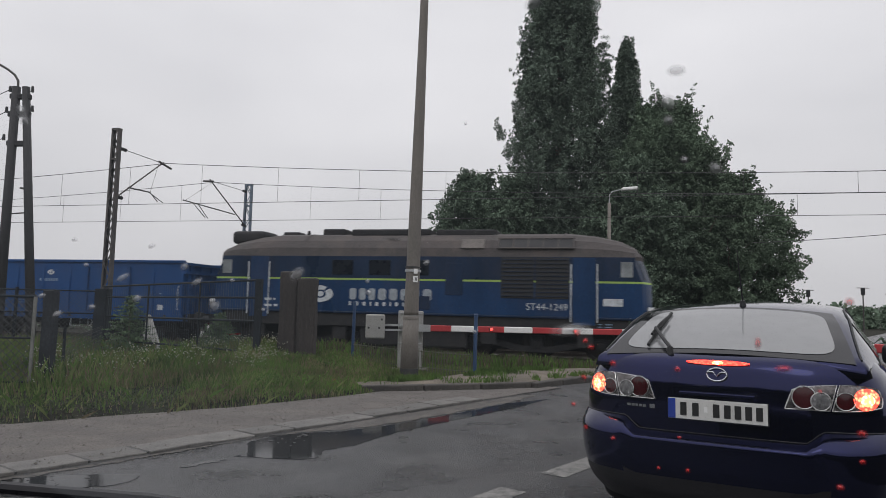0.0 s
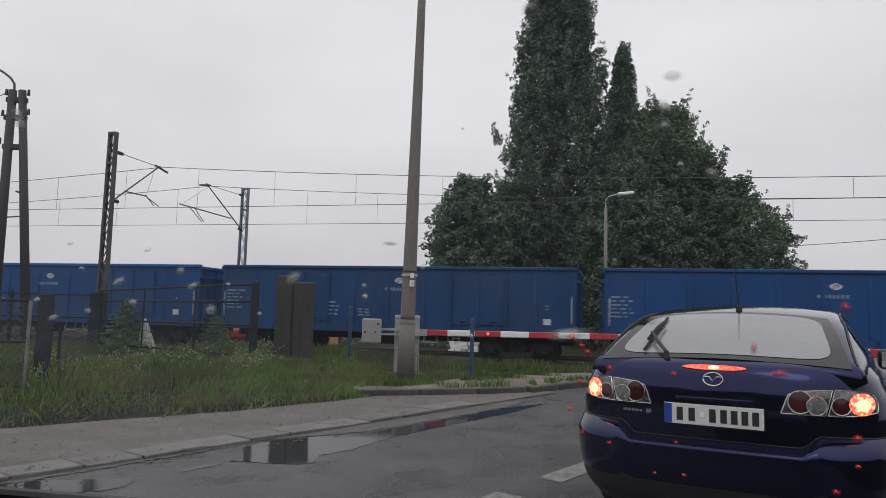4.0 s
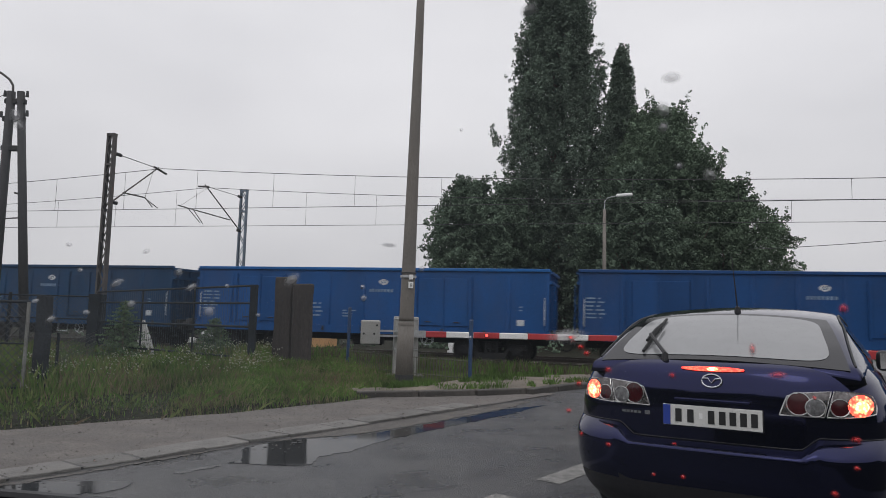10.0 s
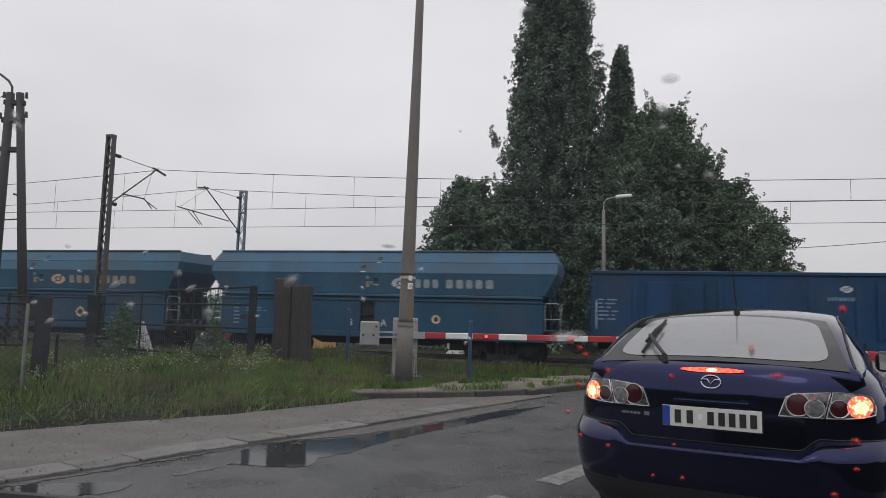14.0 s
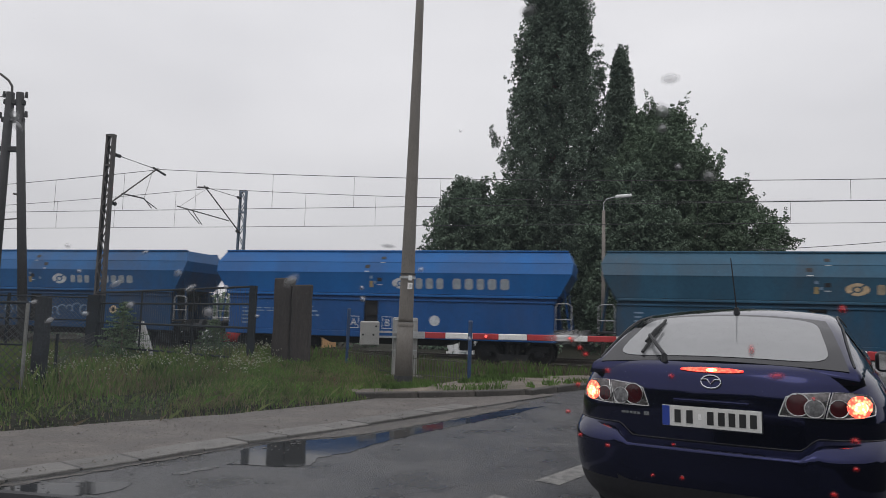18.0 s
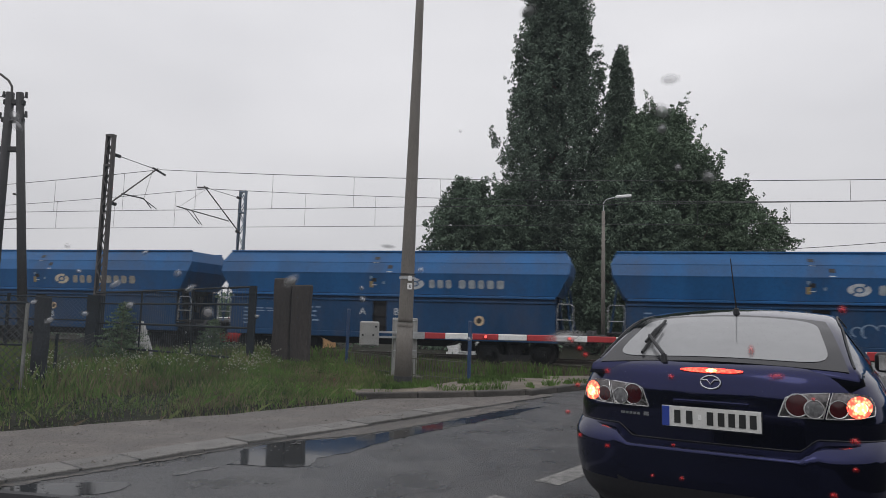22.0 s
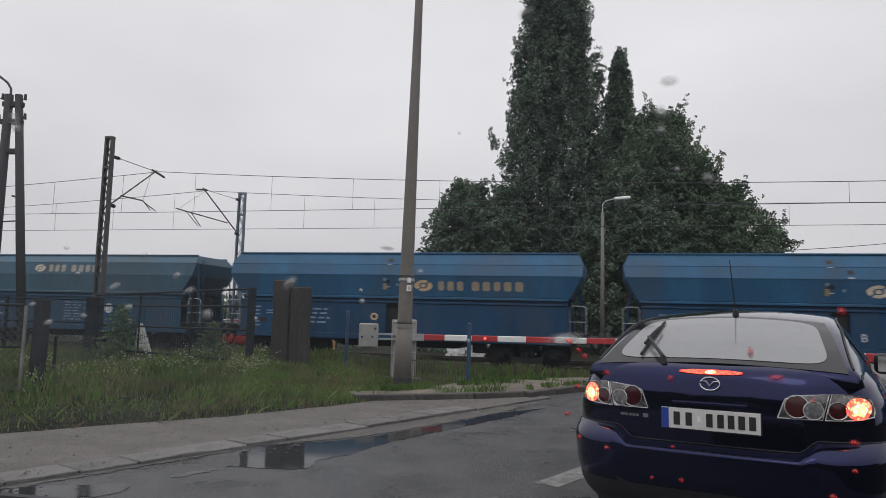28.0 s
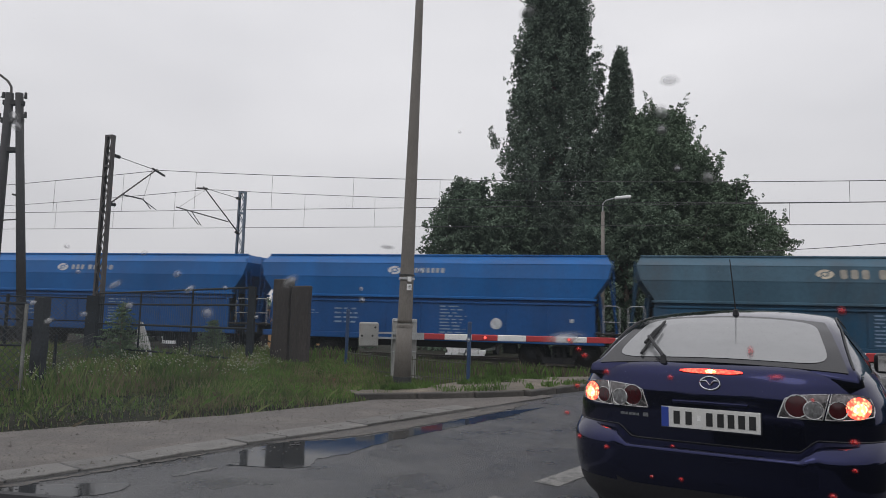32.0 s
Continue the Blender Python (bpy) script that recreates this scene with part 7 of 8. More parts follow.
poplar(8.2, 51.0, 34.5, [(0.0, 3.0), (0.14, 3.4), (0.34, 3.8), (0.40, 4.0), (0.48, 4.05), (0.57, 3.2), (0.68, 2.5), (0.82, 1.9), (1.0, 0.25)], 3, "tall dark green columnar poplar beyond the railway")
poplar(14.35, 56.0, 24.5, [(0.0, 2.2), (0.4, 2.3), (0.62, 1.9), (0.76, 1.25), (0.88, 0.72), (1.0, 0.06)], 4, "slender dark green poplar beyond the railway")
broad_tree(14.9, 47.0, 16.1, 4.6, 5, "broad green tree with loose upright shoots", spiky=70)
broad_tree(14.1, 49.0, 16.9, 1.8, 15, "narrow green tree with loose shoots behind a broad one", spiky=16)
broad_tree(18.6, 46.0, 11.2, 4.2, 6, "broad green tree leaning out beside the road", spiky=18)
broad_tree(11.6, 43.5, 11.6, 3.3, 7, "dense dark green tree beyond the tracks", key="leaf_dark")
broad_tree(1.65, 45.5, 10.8, 3.0, 8, "rounded green tree beyond the railway", key="leaf_dark")
broad_tree(4.6, 49.0, 11.3, 2.5, 9, "green tree beside a tall poplar", key="leaf_dark", spiky=6)


def spruce_bush(x, y, h, half, seed):
    t = thing("spruce_bush", pose(x, y, ground_z(x, y)), "young light green spruce growing in the weeds", "bush", "spruce bushes")
    rnd = random.Random(seed)
    bm = bm_new()
    rod(bm, (0, 0, 0), (0, 0, h), 0.03, 0.008, seg=6)
    part("trunk", bm, M["bark"], t)
    # drooping boughs in tiers, each a flat spray
    puffs = []
    for i in range(64):
        k = (i + rnd.random()) / 64
        a = i * 2.39996
        length = half * (1.08 - k) * rnd.uniform(0.8, 1.15)
        for j in range(7):
            q = length * (j + 0.6) / 7
            w = 0.055 + 0.085 * (1 - abs(2 * (j + 0.5) / 7 - 0.9)) * (1.1 - k)
            puffs.append((q * math.cos(a), q * math.sin(a), h * (0.06 + 0.92 * k) + 0.10 * q - 0.16 * q * q / max(0.2, half) + rnd.uniform(-0.02, 0.02), w, w * 0.4))
    leaf_cloud("foliage", puffs, 5200, 0.022, M["needle"], t, seed)


spruce_bush(-7.45, 16.4, 1.46, 0.88, 21)
spruce_bush(-5.25, 16.2, 1.08, 0.80, 22)


def scatter_grass():
    rng = np.random.default_rng(4)
    blades, pale, dry, petals = [], [], [], []
    rnd = random.Random(12)
    count = 0
    while count < 105000:
        x, y = rnd.uniform(-11.5, 3.2), rnd.uniform(7.0, 20.0)
        v = verge_in(x, y)
        if v < 0.02 or across(x, y) > -1.6:
            continue
        if rnd.random() < 0.55 * step(11, 19, y):
            continue
        if x > -0.2 and v < 0.55 + 0.3 * rnd.random():
            continue
        bare = x < -3.3 and v < 1.7 - 0.8 * step(-4.0, -3.3, x)
        if (bare or x < -5.0 and v < 3.0) and rnd.random() < 0.74:
            continue
        count += 1
        z = ground_z(x, y) - 0.02
        edge = step(0.0, 1.1, v)
        h = rnd.uniform(0.06, 0.15) + edge * rnd.uniform(0.0, 0.10)
        tall = noise.noise(Vector((x * 0.5, y * 0.5, 3))) > 0.05 and v > 1.2
        if tall:
            h += rnd.uniform(0.02, 0.28) * step(1.4, 3.0, v) * (1 - step(-4.0, -3.0, x))
        if x > -2.6:
            h *= 0.80
        if x > -1.3:
            h *= 0.72
        if bare:
            h *= 0.55
        a, lean = rnd.uniform(0, 6.28), rnd.uniform(0.05, 0.45) * h
        w = rnd.uniform(0.004, 0.009)
        ca, sa = math.cos(a), math.sin(a)
        # long blades arch out over the edge of the verge
        if v < 1.3 and -5.6 < x < -1.4 and rnd.random() < 0.016:
            h, lean, w = rnd.uniform(0.14, 0.26), rnd.uniform(0.16, 0.36), 0.004
            ca, sa = ca * 0.8 + 0.25, sa * 0.8 - 0.25
        quad = [(x - sa * w, y + ca * w, z), (x + sa * w, y - ca * w, z), (x + ca * lean * 0.4 + sa * w * 0.7, y + sa * lean * 0.4 - ca * w * 0.7, z + h * 0.6), (x + ca * lean, y + sa * lean, z + h), (x + ca * lean * 0.4 - sa * w * 0.7, y + sa * lean * 0.4 + ca * w * 0.7, z + h * 0.6)]
        pick = rnd.random() + 0.5 * noise.noise(Vector((x * 0.8, y * 0.8, 9)))
        (dry if pick > 0.84 else pale if pick > 0.42 else blades).append(quad)
        if tall and v > 2.2 and rnd.random() < 0.065 and -7.2 < x < -3.2 and noise.noise(Vector((x * 1.3, y * 1.3, 6))) > -0.05:
            petals.append((x + ca * lean, y + sa * lean, z + h + rnd.uniform(0, 0.12)))
    for name, quads, material, label in (("grass", blades, M["grass"], "uneven wet green grass and weeds"), ("pale_grass", pale, M["light_grass"], "pale yellowish green grass blades"), ("dry_grass", dry, M["dry_grass"], "straw coloured dry grass stalks")):
        me = bpy.data.meshes.new(name)
        me.from_pydata([p for q in quads for p in q], [], [(5 * i, 5 * i + 1, 5 * i + 2, 5 * i + 3, 5 * i + 4) for i in range(len(quads))])
        me.materials.append(material)
        tagged(new(name, me), label, "grass", kind="stuff")
    vs, fs = [], []
    for x, y, z in petals:
        for _ in range(3):
            dx, dy, dz = rnd.uniform(-0.06, 0.06), rnd.uniform(-0.06, 0.06), rnd.uniform(-0.04, 0.04)
            k, r = len(vs), rnd.uniform(0.005, 0.013)
            vs += [(x + dx - r, y + dy, z + dz - r * 0.6), (x + dx + r, y + dy, z + dz - r * 0.6), (x + dx + r * 0.8, y + dy - 0.01, z + dz + r), (x + dx - r * 0.8, y + dy - 0.01, z + dz + r)]
            fs.append((k, k + 1, k + 2, k + 3))
    me = bpy.data.meshes.new("wildflowers")
    me.from_pydata(vs, [], fs)
    me.materials.append(M["flower"])
    tagged(new("wildflowers", me), "small white wildflowers among tall weeds", "wildflowers", kind="stuff")
    # rank growth along the track
    quads = []
    for _ in range(24000):
        q, d = rnd.uniform(-20, 14), rnd.uniform(-5.0, -1.7)
        p = along(q, d)
        if (p.x - 4.7) * 0.819 - (p.y - 16.4) * 0.574 > -0.9:
            continue
        z, h = ground_z(p.x, p.y) - 0.02, rnd.uniform(0.16, 0.50) * (1 + 0.5 * noise.noise(Vector((p.x * 0.7, p.y * 0.7, 2))))
        a, w = rnd.uniform(0, 6.28), rnd.uniform(0.007, 0.014)
        ca, sa, lean = math.cos(a), math.sin(a), 0.3 * h
        quads.append([(p.x - sa * w, p.y + ca * w, z), (p.x + sa * w, p.y - ca * w, z), (p.x + ca * lean * 0.4 + sa * w, p.y + sa * lean * 0.4 - ca * w, z + h * 0.6), (p.x + ca * lean, p.y + sa * lean, z + h), (p.x + ca * lean * 0.4 - sa * w, p.y + sa * lean * 0.4 + ca * w, z + h * 0.6)])
    me = bpy.data.meshes.new("track_weeds")
    me.from_pydata([p for q in quads for p in q], [], [(5 * i, 5 * i + 1, 5 * i + 2, 5 * i + 3, 5 * i + 4) for i in range(len(quads))])
    me.materials.append(M["track_straw"]), me.materials.append(M["grass"])
    me.polygons.foreach_set("material_index", [1 if (i * 7) % 10 < 5 else 0 for i in range(len(quads))])
    tagged(new("track_weeds", me), "rank brownish green growth along the ballast", "weeds", kind="stuff")
    # tufts creeping over the back and the edge of the pavement
    quads = []
    for _ in range(5200):
        d = rnd.uniform(0.0, 6.5)
        p, w = polyline_at(RAISED, d)
        wide = 0.45 + 1.25 * step(0.3, 3.4, d)
        k = step(0.5, 6.5, d)
        out = (Vector((-0.43, 0.90, 0)) * (1 - k) + Vector((-0.82, 0.574, 0)) * k).normalized()
        o = wide * (1.0 - abs(rnd.gauss(0, 0.16 + 0.10 * noise.noise(Vector((d * 1.1, 3, 0)))))) if rnd.random() < 0.8 else rnd.uniform(0.08, 0.3)
        q = p + out * o
        if noise.noise(Vector((q.x * 1.8, q.y * 1.8, 1))) < -0.05:
            continue
        z = 0.10 - 0.27 * step(-11, -2.5, across(p.x, p.y))
        h, a, w = rnd.uniform(0.03, 0.13), rnd.uniform(0, 6.28), rnd.uniform(0.004, 0.009)
        ca, sa, lean = math.cos(a), math.sin(a), 0.5 * h
        quads.append([(q.x - sa * w, q.y + ca * w, z), (q.x + sa * w, q.y - ca * w, z), (q.x + ca * lean * 0.4 + sa * w, q.y + sa * lean * 0.4 - ca * w, z + h * 0.6), (q.x + ca * lean, q.y + sa * lean, z + h), (q.x + ca * lean * 0.4 - sa * w, q.y + sa * lean * 0.4 + ca * w, z + h * 0.6)])
    me = bpy.data.meshes.new("grass_tufts")
    me.from_pydata([p for q in quads for p in q], [], [(5 * i, 5 * i + 1, 5 * i + 2, 5 * i + 3, 5 * i + 4) for i in range(len(quads))])
    me.materials.append(M["grass"])
    tagged(new("grass_tufts", me), "short grass tufts creeping over the pavement", "grass", kind="stuff")
    # broad-leaved weeds
    puffs, low = [], []
    for _ in range(1900):
        x, y = rnd.uniform(-9, 0.5), rnd.uniform(7, 10)
        v = verge_in(x, y)
        if 0.05 < v < 2.4 and x < -2:
            r = rnd.uniform(0.03, 0.07)
            low.append((x, y, ground_z(x, y) + r * 0.5, r, r * 0.7))
    for _ in range(260):
        x, y = rnd.uniform(-9, 1.5), rnd.uniform(8, 17)
        v = verge_in(x, y)
        if v < 0.15 or across(x, y) > -3 or (x > -0.8 and v < 0.8) or (x < -2.8 and v < 2.5):
            continue
        r = rnd.uniform(0.08, 0.22) * (0.5 if x > -1.5 else 1)
        puffs.append((x, y, ground_z(x, y) + r * 0.6, r, r * 0.8))
    ob = leaf_cloud("weeds", puffs, 3200, 0.019, M["grass"], None, 33)
    tagged(ob, "low broad-leaved green weeds", "weeds", kind="stuff")
    ob = leaf_cloud("ground_weeds", low, 3000, 0.016, M["weed"], None, 34)
    tagged(ob, "sparse small weeds on damp dark soil", "weeds", kind="stuff")


scatter_grass()


def scatter_grit():
    """Small stones and crumbs on the footpath, the kerb and the gutter."""
    rnd = random.Random(41)
    vs, fs = [], []
    for i in range(2400):
        t = rnd.uniform(-1.5, 8.5)
        o = -rnd.uniform(0.3, 2.4) if i % 3 else rnd.gauss(0.10, 0.13)
        p = kerb_at(t, o)
        if verge_in(p.x, p.y) > 0.35:
            continue
        r = rnd.uniform(0.004, 0.011) * (1.8 if rnd.random() < 0.05 else 1)
        z = 0.034 if o < -0.29 else (0.036 if o < -0.01 else 0.002)
        k, c = len(vs), rnd.uniform(0, 6)
        for j in range(4):
            vs.append((p.x + r * math.cos(c + j * 1.57) * rnd.uniform(0.7, 1.3), p.y + r * math.sin(c + j * 1.57), z - 0.003))
        vs.append((p.x, p.y, z + r * 0.8))
        fs += [(k + j, k + (j + 1) % 4, k + 4) for j in range(4)]
    me = bpy.data.meshes.new("grit")
    me.from_pydata(vs, [], fs)
    me.materials.append(M["grit"])
    tagged(new("grit", me), "loose grit and crumbs on the path and gutter", "grit", kind="stuff")
    # cracks in the path and the asphalt
    for n, (t, o, a, L) in enumerate(((0.2, -1.0, 0.15, 1.6), (1.9, -0.75, 0.05, 1.9), (3.6, -0.9, -0.1, 1.4), (5.2, -0.7, 0.2, 1.2), (2.6, 1.9, 1.2, 1.6), (0.6, 2.1, 0.3, 1.8))):
        bm = bm_new()
        pts = []
        for j in range(14):
            q = kerb_at(t + L * j / 13 * math.cos(a), o + L * j / 13 * math.sin(a) + 0.05 * noise.noise(Vector((j * 0.7, n * 5, 0))))
            z = 0.044 if o < 0 else 0.0045
            pts.append(Vector((q.x, q.y, z)))
        for p, q in zip(pts, pts[1:]):
            w = KN * 0.003
            bm.faces.new([bm.verts.new(v) for v in (p - w, q - w, q + w, p + w)])
        tagged(part("crack", bm, M["tar"]), "thin dark crack in the worn surface", "crack", kind="structure")


scatter_grit()


# ---- beyond the railway ----
def small_car(x, y, turn, paint_m, label, name="parked_car"):
    t = thing(name, pose(x, y, ground_z(x, y), 0, 0, turn), label, "car", "parked cars")
    bm = bm_new()
    rings = []
    for px, zb, zt, w in ((-2.05, 0.45, 0.72, 0.70), (-1.95, 0.28, 0.88, 0.80), (-1.2, 0.24, 0.95, 0.86), (0.6, 0.24, 0.95, 0.86), (1.5, 0.24, 0.86, 0.84), (1.98, 0.28, 0.72, 0.76), (2.08, 0.42, 0.60, 0.66)):
        rings.append([Vector((px, s * w * k, z)) for s, k, z in ((-1, 0.96, zb), (-1, 1.0, (zb + zt) / 2), (-1, 0.93, zt), (1, 0.93, zt), (1, 1.0, (zb + zt) / 2), (1, 0.96, zb))])
    loft(bm, rings)
    part("body", bm, paint_m, t, smooth=True)
    bm = bm_new()
    rings = [[Vector((px, s * w, z)) for s, w, z in ((-1, wb, 0.93), (-1, wt, h), (1, wt, h), (1, wb, 0.93))] for px, wb, wt, h in ((-1.95, 0.74, 0.70, 1.0), (-1.45, 0.78, 0.62, 1.40), (-0.2, 0.79, 0.62, 1.47), (0.35, 0.79, 0.62, 1.42), (1.25, 0.76, 0.70, 0.96))]
    loft(bm, rings)
    part("cabin", bm, M["car_glass"], t)
    bm = soft_box((-0.55, 0, 1.45), (1.75, 1.22, 0.06), 0.02, 1)
    part("roof", bm, paint_m, t)
    for px in (-1.3, 1.3):
        for s in (-1, 1):
            bm = bm_new()
            rod(bm, (px, s * 0.66, 0.31), (px, s * 0.87, 0.31), 0.31, seg=18)
            part("wheel", bm, M["rubber"], t)
    for s in (-1, 1):
        bm = soft_box((-2.02, s * 0.62, 0.75), (0.08, 0.24, 0.14), 0.02, 1)
        part("tail_lamp", bm, M["lamp_red"], t)
        bm = soft_box((2.0, s * 0.58, 0.66), (0.1, 0.3, 0.13), 0.02, 1)
        part("headlight", bm, M["galv"], t)
    return t


def beyond():
    white = mat("white_car_paint", (0.62, 0.62, 0.62), 0.3, vary=0.04, bump=0, coat=0.5)
    silver = mat("silver_car_paint", (0.38, 0.39, 0.40), 0.3, metal=0.5, vary=0.05, bump=0, coat=0.5)
    red = mat("red_car_paint", (0.32, 0.03, 0.03), 0.3, vary=0.05, bump=0, coat=0.5)
    for s, d, turn, m, label in ((-1.0, 11.2, 70, white, "white parked car behind the railway"), (-14.5, 11.4, 75, white, "white parked car behind the yard fence"), (-21.0, 11.5, 65, silver, "silver parked car behind the yard fence"), (-12.9, 10.2, 84, red, "red parked car behind the railway")):
        p = along(s, d)
        small_car(p.x, p.y, turn, m, label)
    # pale concrete blocks stacked beside the far track
    rnd = random.Random(31)
    for s in (-0.95, -16.2):
        p = along(s, 9.0)
        t = thing("block_stack", pose(p.x, p.y, ground_z(p.x, p.y), 0, 0, TURN), "low stack of whitewashed concrete blocks beside the track", "block stack", "block stacks")
        bm = soft_box((0, 0, 0), (0.27, 0.30, 0.17), 0.012, 1)
        me = shared_mesh("block", bm, M["white_paint"])
        for r in range(4):
            for c in range(6 - r // 2 * 2):
                share("block", me, t, pose(-0.8 + 0.30 * c + 0.06 * (r % 2) + rnd.uniform(-0.02, 0.02), rnd.uniform(-0.05, 0.05), 0.085 + 0.175 * r, 0, 0, rnd.uniform(-4, 4)))
    # low orange building far to the side
    p = along(-11.0, 10.9)
    t = thing("shed", pose(p.x, p.y, ground_z(p.x, p.y), 0, 0, TURN), "low ochre rendered shed with a flat roof", "shed")
    wall = mat("ochre_render", (0.58, 0.34, 0.16), 0.8, vary=0.15, scale=1.5, fine=30)
    bm = bm_new()
    box(bm, (0, 0, 1.0), (4.0, 3.4, 2.0))
    part("wall", bm, wall, t)
    bm = soft_box((0, 0, 2.08), (4.3, 3.7, 0.16), 0.03, 1)
    part("roof", bm, M["tar"], t)
    for x in (-1.55, 1.3):
        bm = bm_new()
        box(bm, (x, -1.71, 1.35), (0.8, 0.05, 0.6))
        w = part("window", bm, M["car_glass"], t)
    bm = bm_new()
    box(bm, (-0.65, -1.71, 0.95), (0.8, 0.06, 1.9))
    part("door", bm, M["wood"], t)
    # hedge and distant woods
    rnd = random.Random(77)
    puffs = []
    for i in range(150):
        s = rnd.uniform(-45, 40)
        p = along(s, 14.5 + rnd.uniform(-0.6, 0.6))
        if 6 < s < 13:
            continue
        r = rnd.uniform(0.5, 0.95)
        puffs.append((p.x, p.y, ground_z(p.x, p.y) + rnd.uniform(0.2, 0.9), r, r * 0.8))
    tagged(leaf_cloud("hedge", puffs, 130, 0.13, M["leaf_dark"], None, 78), "low dark green hedge beyond the tracks", "hedge", kind="stuff")
    puffs = []
    for i in range(840):
        # every second clump may fall on the unseen sides, added for reflections
        a = rnd.uniform(-math.pi, math.pi) if i % 2 else rnd.uniform(-1.05, 0.95)
        d = rnd.uniform(150, 200)
        h = 3.0 + 2.4 * noise.noise(Vector((a * 9, 1, 0))) + rnd.uniform(-0.6, 1.0)
        r = rnd.uniform(1.6, 3.2)
        puffs.append((d * math.sin(a), d * math.cos(a), h * rnd.uniform(0.1, 1.0), r, r * 0.9))
    tagged(leaf_cloud("far_woods", puffs, 16, 0.6, M["leaf_dark"], None, 79), "distant low line of dark green woods", "woods", kind="stuff")
    # unseen woods added behind, so the car paint ahead reflects something dark
    puffs = []
    for i in range(420):
        a = rnd.uniform(1.75, 4.55)
        d = rnd.uniform(38, 58)
        top = 9.0 + 4.0 * noise.noise(Vector((a * 6, 4, 0)))
        r = rnd.uniform(1.8, 3.2)
        puffs.append((d * math.sin(a), d * math.cos(a), top * rnd.uniform(0.08, 1.0), r, r * 0.9))
    tagged(leaf_cloud("unseen_woods", puffs, 16, 0.7, M["leaf_dark"], None, 80), "unseen dark green woods added behind for the car paint to reflect", "woods", kind="stuff")
    # tall bushes seen through the gaps between wagons
    for s, d, h, w, k in ((-4.6, 24, 3.9, 1.6, 81), (-26, 22, 3.6, 2.4, 82), (38, 20, 3.5, 2.5, 83)):
        p = along(s, d)
        broad_tree(p.x, p.y, h, w, k, "bushy green tree far beyond the railway", key="leaf_dark", size=0.16, name="bush_tree")


beyond()


def far_right():
    # a cable that leaves the trees
    w = thing("service_cable", pose(0, 0, 0), "thin dark cable slung beyond the trees", "cable", "service cables")
    bm = bm_new()
    a, b = Vector((17.5, 40, 5.6)), Vector((37, 40, 8.0))
    tube(bm, [a + (b - a) * k + Vector((0, 0, -1.2 * k * (1 - k))) for k in np.linspace(0, 1, 14)], 0.02, 5)
    part("cable", bm, M["wire"], w)
    # short signal posts beside the far tracks
    for x, y, h in ((31.0, 60.0, 4.2), (34.5, 58.0, 4.4), (36.2, 57.0, 3.9)):
        t = thing("signal_post", pose(x, y, ground_z(x, y)), "slim grey signal post far along the line", "signal post", "signal posts")
        bm = bm_new()
        rod(bm, (0, 0, 0), (0, 0, h), 0.06, 0.05, seg=8)
        part("post", bm, M["mast"], t)
        bm = soft_box((0, 0, h - 0.25), (0.30, 0.2, 0.6), 0.04, 2)
        part("signal_head", bm, M["black"], t)
        bm = bm_new()
        rod(bm, (-0.5, 0, h + 0.05), (0.5, 0, h + 0.05), 0.03, seg=6)
        part("cross_arm", bm, M["mast"], t)


far_right()


